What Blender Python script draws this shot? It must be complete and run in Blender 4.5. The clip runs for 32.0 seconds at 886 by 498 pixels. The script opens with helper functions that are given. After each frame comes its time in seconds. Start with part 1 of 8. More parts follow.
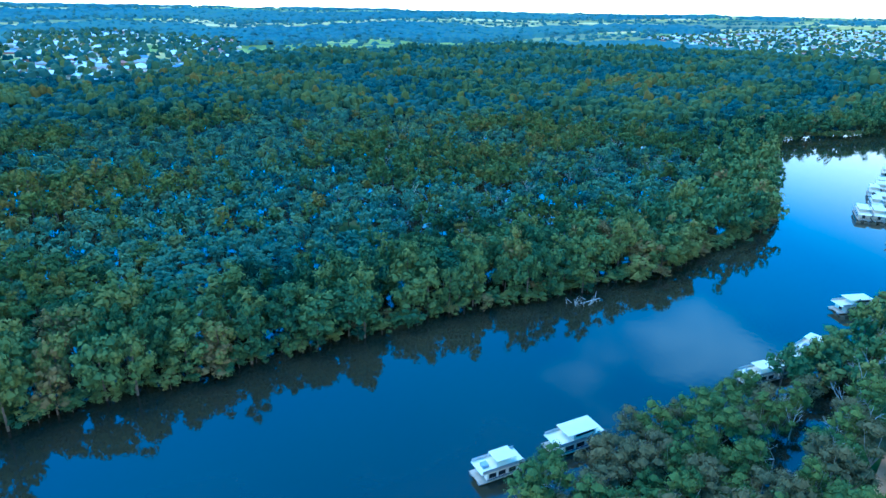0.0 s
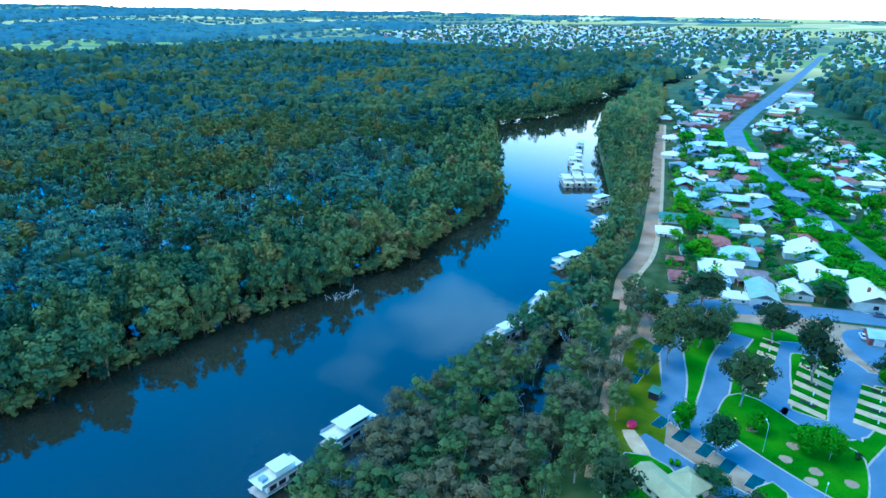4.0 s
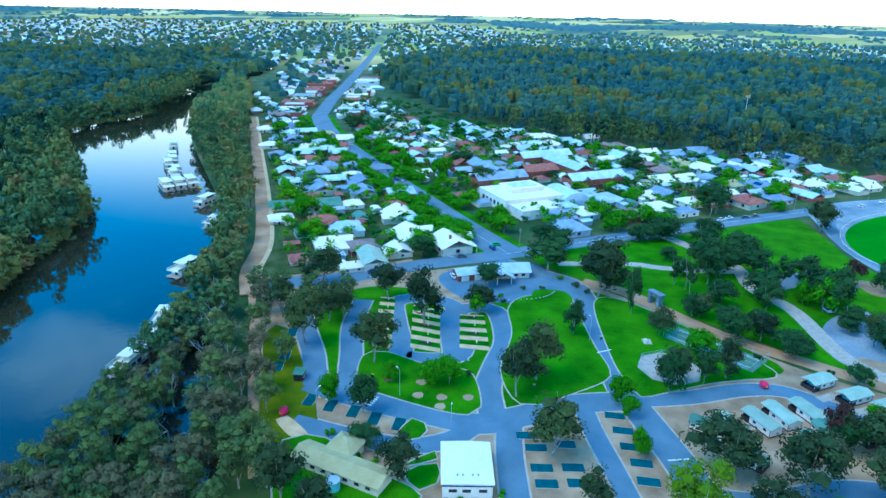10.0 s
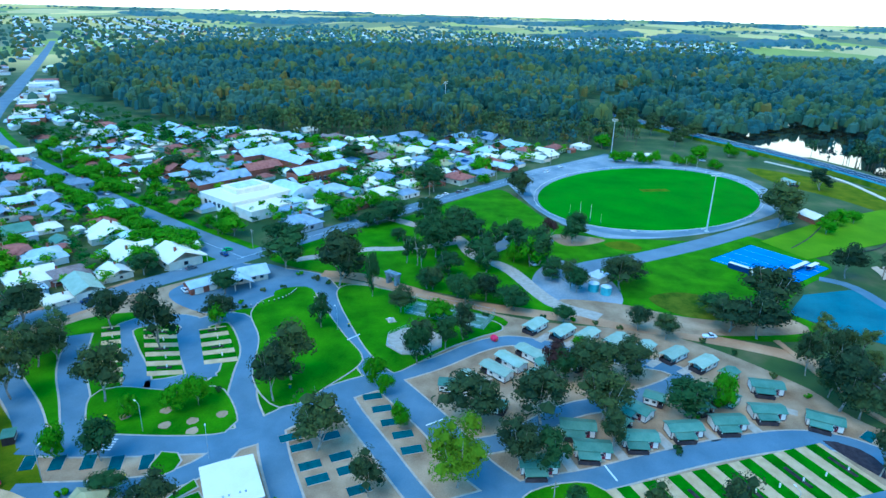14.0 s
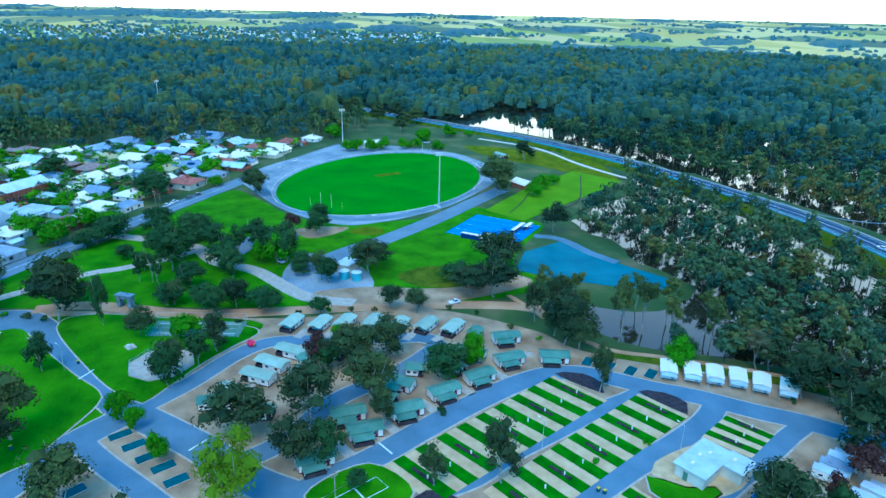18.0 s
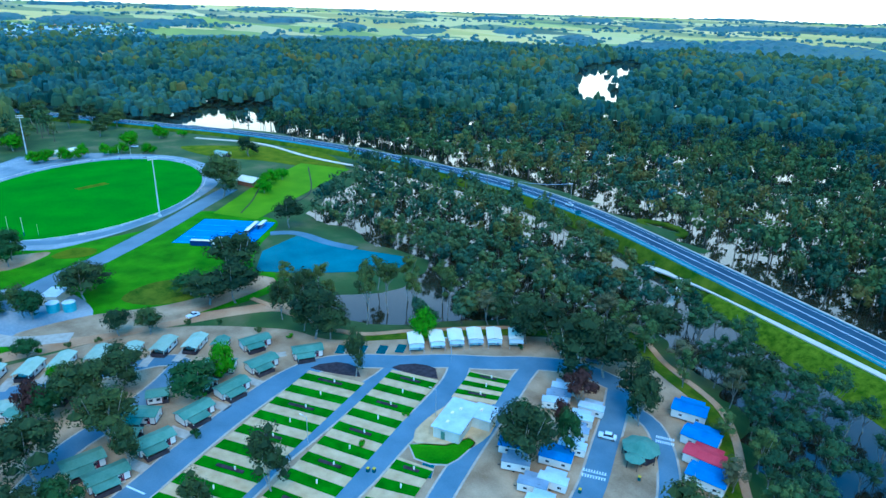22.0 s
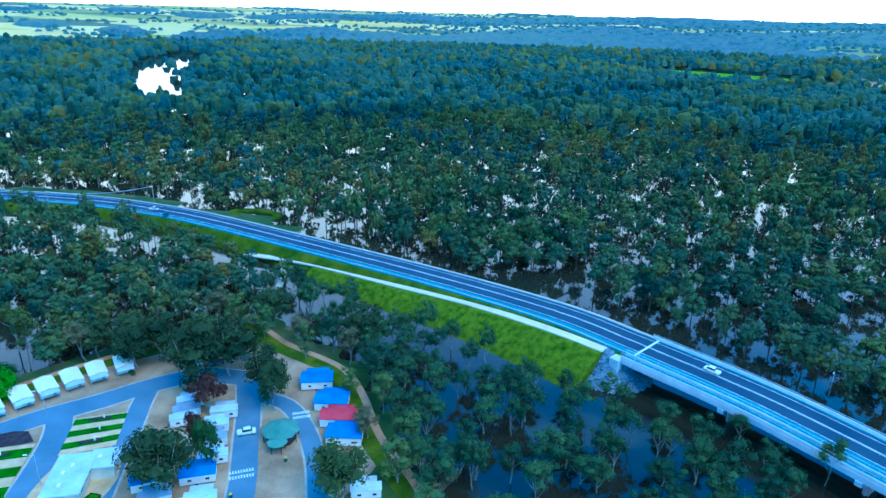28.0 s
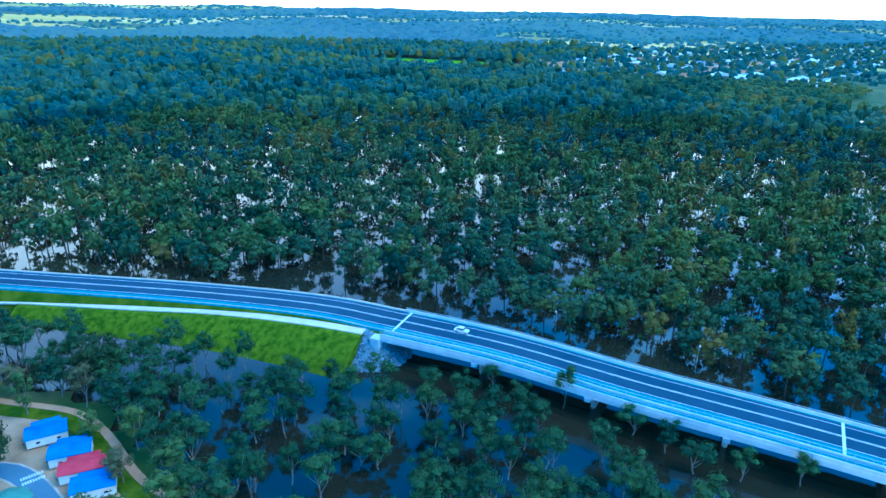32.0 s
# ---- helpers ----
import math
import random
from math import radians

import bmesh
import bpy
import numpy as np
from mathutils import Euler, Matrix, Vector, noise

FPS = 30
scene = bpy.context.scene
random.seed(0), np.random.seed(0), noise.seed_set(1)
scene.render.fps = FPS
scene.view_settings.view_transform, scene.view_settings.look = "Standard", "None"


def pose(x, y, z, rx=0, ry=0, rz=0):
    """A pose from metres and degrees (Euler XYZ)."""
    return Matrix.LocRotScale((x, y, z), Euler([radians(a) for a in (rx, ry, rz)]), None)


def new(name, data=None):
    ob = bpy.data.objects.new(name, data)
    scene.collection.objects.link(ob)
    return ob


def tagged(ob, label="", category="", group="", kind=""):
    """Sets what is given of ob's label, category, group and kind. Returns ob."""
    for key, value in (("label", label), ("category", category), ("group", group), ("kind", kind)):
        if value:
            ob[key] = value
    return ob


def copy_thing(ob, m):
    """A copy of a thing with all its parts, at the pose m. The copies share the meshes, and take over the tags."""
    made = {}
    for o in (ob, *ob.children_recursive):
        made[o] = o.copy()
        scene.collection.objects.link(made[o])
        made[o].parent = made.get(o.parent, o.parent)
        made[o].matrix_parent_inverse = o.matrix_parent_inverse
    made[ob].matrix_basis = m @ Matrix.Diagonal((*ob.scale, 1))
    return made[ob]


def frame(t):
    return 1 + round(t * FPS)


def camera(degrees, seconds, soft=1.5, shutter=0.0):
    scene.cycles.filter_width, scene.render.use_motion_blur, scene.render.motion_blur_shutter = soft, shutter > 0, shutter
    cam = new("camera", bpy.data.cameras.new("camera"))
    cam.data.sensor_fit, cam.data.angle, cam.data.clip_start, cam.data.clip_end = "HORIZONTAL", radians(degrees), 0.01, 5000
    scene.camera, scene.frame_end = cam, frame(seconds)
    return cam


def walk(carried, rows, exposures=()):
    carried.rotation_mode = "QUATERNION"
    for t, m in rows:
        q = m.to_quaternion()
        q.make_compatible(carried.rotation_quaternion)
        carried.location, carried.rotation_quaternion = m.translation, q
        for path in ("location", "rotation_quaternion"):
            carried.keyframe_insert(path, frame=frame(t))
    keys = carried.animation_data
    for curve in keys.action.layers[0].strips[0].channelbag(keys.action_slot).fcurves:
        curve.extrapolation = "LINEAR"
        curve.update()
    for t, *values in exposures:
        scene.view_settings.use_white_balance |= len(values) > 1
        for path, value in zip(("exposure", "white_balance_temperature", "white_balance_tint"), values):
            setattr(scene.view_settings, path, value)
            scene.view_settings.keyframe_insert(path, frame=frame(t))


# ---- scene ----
EXPO = [(0, 0.56, 4560, -13), (6, 0.50, 4980, -13), (11, 0.33, 5250, -13), (19, 0.30, 5200, -13), (24, 0.31, 4900, -13), (28, 0.45, 4600, -13), (32, 0.52, 4500, -13)]
cam = camera(69.4, 32.0)
ROWS = [  # seconds, eye, yaw, pitch, roll
    (0, -0.44, 4.14, 100.18, 0.13, -20.73, 1.01),
    (1, 0.06, 3.74, 100.56, -6.30, -20.71, 1.04),
    (2, 0.52, 3.33, 100.82, -12.11, -20.68, 1.06),
    (3, 0.91, 2.95, 100.92, -17.51, -20.64, 1.06),
    (4, 1.24, 2.62, 100.85, -22.75, -20.59, 1.06),
    (5, 1.51, 2.37, 100.61, -28.04, -20.55, 1.07),
    (6, 1.78, 2.22, 100.29, -33.59, -20.49, 1.08),
    (7, 2.08, 2.14, 100.02, -39.49, -20.44, 1.10),
    (8, 2.33, 2.09, 99.86, -45.58, -20.39, 1.16),
    (9, 2.44, 2.01, 99.86, -51.66, -20.38, 1.26),
    (10, 2.44, 1.91, 99.98, -57.83, -20.37, 1.36),
    (11, 2.35, 1.81, 100.18, -64.19, -20.36, 1.42),
    (12, 2.22, 1.73, 100.35, -70.54, -20.35, 1.46),
    (13, 2.08, 1.67, 100.43, -76.66, -20.36, 1.49),
    (14, 1.98, 1.60, 100.37, -82.65, -20.39, 1.47),
    (15, 1.93, 1.50, 100.21, -88.63, -20.42, 1.39),
    (16, 1.88, 1.34, 100.03, -94.57, -20.45, 1.31),
    (17, 1.76, 1.09, 99.96, -100.44, -20.45, 1.27),
    (18, 1.59, 0.82, 99.97, -106.35, -20.46, 1.30),
    (19, 1.40, 0.57, 100.06, -112.38, -20.50, 1.36),
    (20, 1.25, 0.40, 100.20, -118.51, -20.56, 1.45),
    (21, 1.19, 0.30, 100.38, -124.67, -20.62, 1.56),
    (22, 1.13, 0.22, 100.52, -130.81, -20.66, 1.64),
    (23, 0.95, 0.08, 100.55, -136.87, -20.68, 1.69),
    (24, 0.70, -0.14, 100.50, -142.89, -20.66, 1.69),
    (25, 0.40, -0.45, 100.45, -148.90, -20.61, 1.65),
    (26, 0.06, -0.76, 100.39, -154.96, -20.56, 1.59),
    (27, -0.31, -0.99, 100.35, -161.11, -20.54, 1.54),
    (28, -0.59, -1.17, 100.28, -167.32, -20.57, 1.49),
    (29, -0.69, -1.30, 100.14, -173.53, -20.61, 1.44),
    (30, -0.60, -1.40, 99.95, -179.66, -20.66, 1.39),
    (31, -0.36, -1.45, 99.74, -185.66, -20.70, 1.33),
    (32, -0.02, -1.43, 99.54, -191.45, -20.72, 1.26),
]
walk(cam, [(t, pose(x, y, z, 90 + pitch, 0, yaw) @ pose(0, 0, 0, 0, 0, roll)) for t, x, y, z, yaw, pitch, roll in ROWS],
     exposures=EXPO)

# ---- world and light ----
SUN_EL, SUN_AZ = radians(58), radians(-60)   # azimuth clockwise from +y
world = bpy.data.worlds.new("sky")
scene.world = world
world.use_nodes = True
wn, wl = world.node_tree.nodes, world.node_tree.links
bg = wn["Background"]
sky = wn.new("ShaderNodeTexSky")
sky.sky_type, sky.sun_disc, sky.sun_elevation, sky.sun_rotation = "NISHITA", False, SUN_EL, SUN_AZ
sky.air_density, sky.dust_density, sky.ozone_density = 1.0, 0.3, 3.0
wtc = wn.new("ShaderNodeTexCoord")
wsep = wn.new("ShaderNodeSeparateXYZ")
wl.new(wtc.outputs["Generated"], wsep.inputs[0])
wnoise = wn.new("ShaderNodeTexNoise")
wnoise.inputs["Scale"].default_value, wnoise.inputs["Detail"].default_value = 2.6, 6.0
wmap = wn.new("ShaderNodeMapping")
wmap.inputs["Scale"].default_value = (1, 1, 2.2)
wl.new(wtc.outputs["Generated"], wmap.inputs[0])
wl.new(wmap.outputs[0], wnoise.inputs["Vector"])
wramp = wn.new("ShaderNodeValToRGB")
wramp.color_ramp.elements[0].position, wramp.color_ramp.elements[1].position = 0.53, 0.82
wl.new(wnoise.outputs["Fac"], wramp.inputs[0])
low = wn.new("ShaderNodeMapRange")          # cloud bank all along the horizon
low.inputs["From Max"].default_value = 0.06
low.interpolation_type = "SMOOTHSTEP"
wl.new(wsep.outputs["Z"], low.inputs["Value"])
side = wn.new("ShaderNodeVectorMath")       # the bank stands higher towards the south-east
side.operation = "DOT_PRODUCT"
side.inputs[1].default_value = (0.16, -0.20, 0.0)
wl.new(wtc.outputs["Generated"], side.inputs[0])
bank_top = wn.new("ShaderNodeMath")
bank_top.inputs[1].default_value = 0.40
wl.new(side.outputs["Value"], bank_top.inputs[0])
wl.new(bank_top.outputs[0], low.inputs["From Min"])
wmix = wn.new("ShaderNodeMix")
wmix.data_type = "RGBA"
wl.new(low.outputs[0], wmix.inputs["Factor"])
thin = wn.new("ShaderNodeMix")          # thin high cloud, still blue
thin.data_type = "RGBA"
wl.new(wramp.outputs["Color"], thin.inputs["Factor"])
thin.inputs["B"].default_value = (8.5, 13.0, 18.5, 1)
deep = wn.new("ShaderNodeHueSaturation")
deep.inputs["Saturation"].default_value, deep.inputs["Value"].default_value = 1.75, 2.45
wl.new(sky.outputs[0], deep.inputs["Color"])
wl.new(deep.outputs[0], thin.inputs["A"])
wl.new(thin.outputs["Result"], wmix.inputs["A"])
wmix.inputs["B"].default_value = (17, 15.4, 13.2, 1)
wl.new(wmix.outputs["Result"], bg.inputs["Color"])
bg.inputs["Strength"].default_value = 0.162

sun_data = bpy.data.lights.new("sun", "SUN")
sun_data.energy, sun_data.angle, sun_data.color = 1.5, radians(38), (1.0, 0.94, 0.84)
sun = new("sun", sun_data)
sun_dir = Vector((math.sin(SUN_AZ) * math.cos(SUN_EL), math.cos(SUN_AZ) * math.cos(SUN_EL), math.sin(SUN_EL)))
sun.rotation_euler = sun_dir.to_track_quat("Z", "Y").to_euler()

# ---- materials ----
def nodes_of(name):
    m = bpy.data.materials.new(name)
    m.use_nodes = True
    return m, m.node_tree.nodes, m.node_tree.links, m.node_tree.nodes["Principled BSDF"]


def ramp_node(n, stops):
    r = n.new("ShaderNodeValToRGB")
    e = r.color_ramp.elements
    while len(e) < len(stops):
        e.new(0.5)
    for el, (p, c) in zip(e, stops):
        el.position, el.color = p, (*c, 1)
    return r


def surface(name, dark, light, scale=0.5, rough=0.8, fine=8.0, bump=0.15, metal=0.0, spec=0.03, contrast=0.25, by_object=0.0, stretch=(1, 1, 1)):
    """Two-scale mottled surface in metres, with fine relief."""
    m, n, l, p = nodes_of(name)
    geo = n.new("ShaderNodeNewGeometry")
    mp = n.new("ShaderNodeMapping")
    mp.inputs["Scale"].default_value = stretch
    l.new(geo.outputs["Position"], mp.inputs[0])
    a, b = n.new("ShaderNodeTexNoise"), n.new("ShaderNodeTexNoise")
    a.inputs["Scale"].default_value, a.inputs["Detail"].default_value = scale, 5
    b.inputs["Scale"].default_value, b.inputs["Detail"].default_value = fine, 3
    for t in (a, b):
        l.new(mp.outputs[0], t.inputs["Vector"])
    mixf = n.new("ShaderNodeMath")
    mixf.operation = "MULTIPLY_ADD"
    mixf.inputs[1].default_value = 0.35
    l.new(b.outputs["Fac"], mixf.inputs[0])
    l.new(a.outputs["Fac"], mixf.inputs[2])
    r = ramp_node(n, [(0.68 - contrast, dark), (0.68 + contrast, light)])
    l.new(mixf.outputs[0], r.inputs[0])
    out = r.outputs["Color"]
    if by_object:
        oi = n.new("ShaderNodeObjectInfo")
        hv = n.new("ShaderNodeHueSaturation")
        mr = n.new("ShaderNodeMapRange")
        mr.inputs["To Min"].default_value, mr.inputs["To Max"].default_value = 1 - by_object, 1 + by_object
        l.new(oi.outputs["Random"], mr.inputs["Value"])
        l.new(mr.outputs[0], hv.inputs["Value"])
        l.new(out, hv.inputs["Color"])
        out = hv.outputs["Color"]
    l.new(out, p.inputs["Base Color"])
    p.inputs["Roughness"].default_value, p.inputs["Metallic"].default_value = rough, metal
    p.inputs["Specular IOR Level"].default_value = spec
    if bump:
        bp = n.new("ShaderNodeBump")
        bp.inputs["Strength"].default_value, bp.inputs["Distance"].default_value = bump, 0.05
        l.new(b.outputs["Fac"], bp.inputs["Height"])
        l.new(bp.outputs[0], p.inputs["Normal"])
    return m


def leaves(name, stops, rough=0.7):
    """Foliage: each tree's own tone, with lighter and darker sprays."""
    m, n, l, p = nodes_of(name)
    at = n.new("ShaderNodeAttribute")
    at.attribute_name = "tone"
    oi = n.new("ShaderNodeObjectInfo")
    add = n.new("ShaderNodeMath")
    add.operation = "MULTIPLY_ADD"
    add.inputs[1].default_value = 0.3
    l.new(oi.outputs["Random"], add.inputs[0])
    l.new(at.outputs["Fac"], add.inputs[2])
    r = ramp_node(n, stops)
    l.new(add.outputs[0], r.inputs[0])
    l.new(r.outputs["Color"], p.inputs["Base Color"])
    p.inputs["Roughness"].default_value, p.inputs["Specular IOR Level"].default_value = rough, 0.02
    return m


M_GUM = leaves("gum_leaves", [(0.0, (0.015, 0.030, 0.016)), (0.3, (0.046, 0.068, 0.025)), (0.55, (0.088, 0.112, 0.028)), (0.8, (0.140, 0.138, 0.030)), (1.1, (0.165, 0.115, 0.038))])
M_RIVERGUM = leaves("river_gum_leaves", [(0.0, (0.016, 0.046, 0.034)), (0.35, (0.058, 0.112, 0.048)), (0.65, (0.112, 0.155, 0.05)), (0.9, (0.160, 0.170, 0.05)), (1.25, (0.165, 0.125, 0.05))])
M_WILLOW = leaves("willow_leaves", [(0.0, (0.06, 0.12, 0.006)), (0.6, (0.14, 0.22, 0.01)), (1.1, (0.22, 0.27, 0.015))])
M_SCRUB = leaves("regrowth_leaves", [(0.0, (0.034, 0.080, 0.062)), (0.45, (0.092, 0.178, 0.118)), (0.8, (0.125, 0.200, 0.096)), (1.1, (0.145, 0.165, 0.058))])
M_LUSH = leaves("lush_leaves", [(0.0, (0.025, 0.09, 0.002)), (0.6, (0.075, 0.22, 0.004)), (1.1, (0.15, 0.32, 0.006))])
M_DARKLEAF = leaves("dark_leaves", [(0.0, (0.014, 0.038, 0.016)), (0.6, (0.038, 0.082, 0.024)), (1.1, (0.078, 0.115, 0.030))])
M_GARDEN = leaves("garden_leaves", [(0.0, (0.010, 0.045, 0.010)), (0.6, (0.028, 0.105, 0.014)), (1.1, (0.060, 0.150, 0.018))])
M_PURPLE = leaves("purple_leaves", [(0.0, (0.03, 0.014, 0.014)), (1.1, (0.09, 0.04, 0.03))])
M_FLOODGUM = leaves("flooded_gum_leaves", [(0.0, (0.013, 0.038, 0.030)), (0.35, (0.034, 0.074, 0.046)), (0.65, (0.070, 0.108, 0.045)), (1.0, (0.118, 0.135, 0.036)), (1.35, (0.130, 0.108, 0.03))])
# next two: the blue haze of distance put into the leaf colour
M_HAZELEAF = leaves("far_haze_leaves", [(0.0, (0.04, 0.09, 0.10)), (0.6, (0.075, 0.15, 0.155)), (1.1, (0.10, 0.17, 0.13))])
M_HAZEGUM = leaves("haze_gum_leaves", [(0.0, (0.018, 0.052, 0.054)), (0.5, (0.040, 0.096, 0.088)), (1.1, (0.080, 0.130, 0.076))])
M_OLIVE = leaves("olive_gum_leaves", [(0.0, (0.020, 0.048, 0.028)), (0.4, (0.060, 0.102, 0.036)), (0.8, (0.112, 0.138, 0.036)), (1.3, (0.140, 0.122, 0.034))])
M_DRYGUM = leaves("dry_gum_leaves", [(0.0, (0.045, 0.050, 0.028)), (0.5, (0.105, 0.100, 0.046)), (1.0, (0.155, 0.125, 0.058))])
# bark copy with the shade under the crowns painted into its colour
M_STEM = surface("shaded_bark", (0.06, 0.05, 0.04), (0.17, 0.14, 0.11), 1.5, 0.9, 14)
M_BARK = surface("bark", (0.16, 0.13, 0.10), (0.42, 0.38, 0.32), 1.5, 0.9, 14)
M_DEADWOOD = surface("dead_wood", (0.30, 0.29, 0.27), (0.5, 0.48, 0.44), 1.5, 0.9, 14)

M_ASPHALT = surface("asphalt", (0.100, 0.155, 0.195), (0.185, 0.250, 0.295), 0.12, 0.75, 3.0, 0.1, contrast=0.3)
M_STREET = surface("street_asphalt", (0.125, 0.170, 0.200), (0.215, 0.265, 0.295), 0.08, 0.75, 2.0, 0.1, contrast=0.3)
M_HWY = surface("highway_asphalt", (0.024, 0.052, 0.085), (0.046, 0.084, 0.122), 0.1, 0.7, 2.0, 0.1, contrast=0.3)
M_VERGE = surface("road_shoulder", (0.042, 0.18, 0.215), (0.090, 0.27, 0.30), 0.2, 0.8, 3.0, 0.1)
M_APRON = surface("gravel_apron", (0.17, 0.21, 0.235), (0.40, 0.40, 0.39), 0.07, 0.85, 1.2, 0.2, contrast=0.22)
M_WHITELINE = surface("line_paint", (0.65, 0.66, 0.66), (0.82, 0.82, 0.8), 0.6, 0.6, 5, 0)
M_KERB = surface("kerb_concrete", (0.40, 0.31, 0.23), (0.58, 0.47, 0.36), 0.6, 0.85, 6)
M_SLAB = surface("slab_concrete", (0.52, 0.32, 0.15), (0.76, 0.52, 0.28), 0.35, 0.85, 5, by_object=0.08)
M_GRAVEL = surface("sandy_gravel", (0.22, 0.125, 0.065), (0.58, 0.38, 0.22), 0.12, 0.95, 3.5, 0.3)
M_DIRT = surface("bare_dirt", (0.36, 0.165, 0.075), (0.60, 0.36, 0.20), 0.10, 0.95, 2.5, 0.3)
M_PALEPATH = surface("pale_path", (0.62, 0.49, 0.35), (0.80, 0.66, 0.50), 0.25, 0.9, 3.0, 0.2)
M_LAWN = surface("mown_lawn", (0.022, 0.100, 0.0008), (0.095, 0.270, 0.0015), 0.10, 0.9, 2.2, 0.2)
M_OVAL = surface("oval_turf", (0.024, 0.15, 0.0008), (0.052, 0.25, 0.001), 0.045, 0.9, 0.8, 0.15)
M_BOWL = surface("bowling_turf", (0.10, 0.22, 0.004), (0.17, 0.31, 0.006), 0.08, 0.9, 1.5, 0.1)
M_ROUGH = surface("rough_grass", (0.05, 0.10, 0.002), (0.19, 0.19, 0.006), 0.14, 0.95, 1.6, 0.3)
M_BANKGRASS = surface("bank_grass", (0.024, 0.070, 0.003), (0.15, 0.165, 0.012), 0.18, 0.95, 1.1, 0.4)
M_LUSHBANK = surface("lush_bank_grass", (0.022, 0.066, 0.002), (0.190, 0.225, 0.012), 0.5, 0.95, 2.2, 0.5, contrast=0.27)
M_YARD = surface("yard_ground", (0.025, 0.06, 0.006), (0.14, 0.14, 0.06), 0.12, 0.95, 1.6, 0.3)
M_STRIP = surface("site_grass", (0.012, 0.085, 0.0008), (0.045, 0.20, 0.0015), 0.3, 0.9, 3, 0.3, by_object=0.15)
M_MULCH = surface("dark_mulch", (0.025, 0.02, 0.025), (0.08, 0.06, 0.06), 0.8, 0.95, 8, 0.4)
M_PAD = surface("green_pad", (0.004, 0.06, 0.07), (0.012, 0.11, 0.12), 0.6, 0.7, 8, by_object=0.15)
M_COURT = surface("court_blue", (0.015, 0.16, 0.50), (0.03, 0.24, 0.62), 0.2, 0.6, 2, 0.05)
M_TEAL = surface("carpark_seal", (0.02, 0.12, 0.15), (0.05, 0.20, 0.23), 0.08, 0.6, 1, 0.05)
M_ROCK = surface("riprap_stone", (0.085, 0.125, 0.15), (0.27, 0.33, 0.36), 1.0, 0.9, 4, 0.3, by_object=0.2)
M_CONC = surface("bridge_concrete", (0.48, 0.50, 0.52), (0.68, 0.68, 0.67), 0.3, 0.8, 3)
M_STEEL = surface("galvanised_steel", (0.45, 0.47, 0.5), (0.62, 0.64, 0.66), 1.0, 0.45, 6, 0, metal=0.6)
M_WHITE = surface("white_wall", (0.72, 0.64, 0.53), (0.86, 0.78, 0.67), 0.4, 0.7, 3, 0.05)
M_CREAM = surface("cream_wall", (0.50, 0.45, 0.34), (0.68, 0.62, 0.50), 0.4, 0.75, 3, 0.05)
M_BRICK = surface("red_brick_wall", (0.20, 0.065, 0.04), (0.38, 0.14, 0.09), 0.8, 0.85, 6, 0.2)
M_GREYWALL = surface("grey_wall", (0.28, 0.31, 0.34), (0.44, 0.46, 0.48), 0.4, 0.75, 3, 0.05)
M_WHITEROOF = surface("white_roof", (0.84, 0.69, 0.50), (0.92, 0.80, 0.62), 0.2, 0.5, 2, 0.03)
M_ZINC = surface("zinc_roof", (0.42, 0.47, 0.52), (0.62, 0.67, 0.70), 0.3, 0.45, 2, 0.03, by_object=0.15)
M_GREYROOF = surface("grey_roof", (0.20, 0.24, 0.29), (0.34, 0.38, 0.43), 0.3, 0.5, 2, 0.05, by_object=0.2)
M_TEALROOF = surface("teal_roof", (0.09, 0.185, 0.125), (0.17, 0.28, 0.195), 0.3, 0.45, 2, 0.03, by_object=0.12)
M_PALETEAL = surface("pale_green_roof", (0.30, 0.36, 0.25), (0.44, 0.49, 0.36), 0.3, 0.5, 2, 0.03, by_object=0.1)
M_REDROOF = surface("red_tile_roof", (0.26, 0.08, 0.06), (0.45, 0.17, 0.12), 0.5, 0.75, 4, 0.2, by_object=0.15)
M_BROWNROOF = surface("brown_tile_roof", (0.20, 0.13, 0.11), (0.36, 0.26, 0.22), 0.5, 0.75, 4, 0.2, by_object=0.15)
M_BLUEROOF = surface("blue_roof", (0.03, 0.13, 0.35), (0.06, 0.22, 0.5), 0.3, 0.5, 2, 0.03)
M_REDSHEET = surface("red_sheet_roof", (0.5, 0.03, 0.05), (0.65, 0.07, 0.09), 0.3, 0.5, 2, 0.03)
M_CREAMROOF = surface("cream_roof", (0.40, 0.33, 0.15), (0.52, 0.44, 0.22), 0.3, 0.55, 2, 0.05)
M_SOLAR = surface("solar_panel", (0.008, 0.02, 0.07), (0.02, 0.04, 0.12), 0.5, 0.15, 2, 0, spec=0.6)
M_GLASS = surface("dark_glass", (0.015, 0.02, 0.03), (0.04, 0.05, 0.06), 0.5, 0.08, 2, 0, spec=0.7)
M_DARK = surface("dark_timber", (0.03, 0.025, 0.03), (0.08, 0.06, 0.06), 0.8, 0.7, 6)
M_MAROON = surface("maroon_door", (0.14, 0.015, 0.03), (0.2, 0.03, 0.05), 0.8, 0.6, 6, 0)
M_TANK = surface("tank_steel", (0.12, 0.36, 0.38), (0.2, 0.46, 0.47), 0.5, 0.5, 3, 0.05)
M_NAVY = surface("navy_trim", (0.01, 0.03, 0.10), (0.02, 0.05, 0.16), 0.5, 0.4, 3, 0)
M_RUBBER = surface("tyre_rubber", (0.01, 0.01, 0.01), (0.03, 0.03, 0.03), 1, 0.8, 8, 0)
M_CARWHITE = surface("white_car_paint", (0.75, 0.75, 0.75), (0.85, 0.85, 0.85), 0.3, 0.25, 2, 0, spec=0.6)
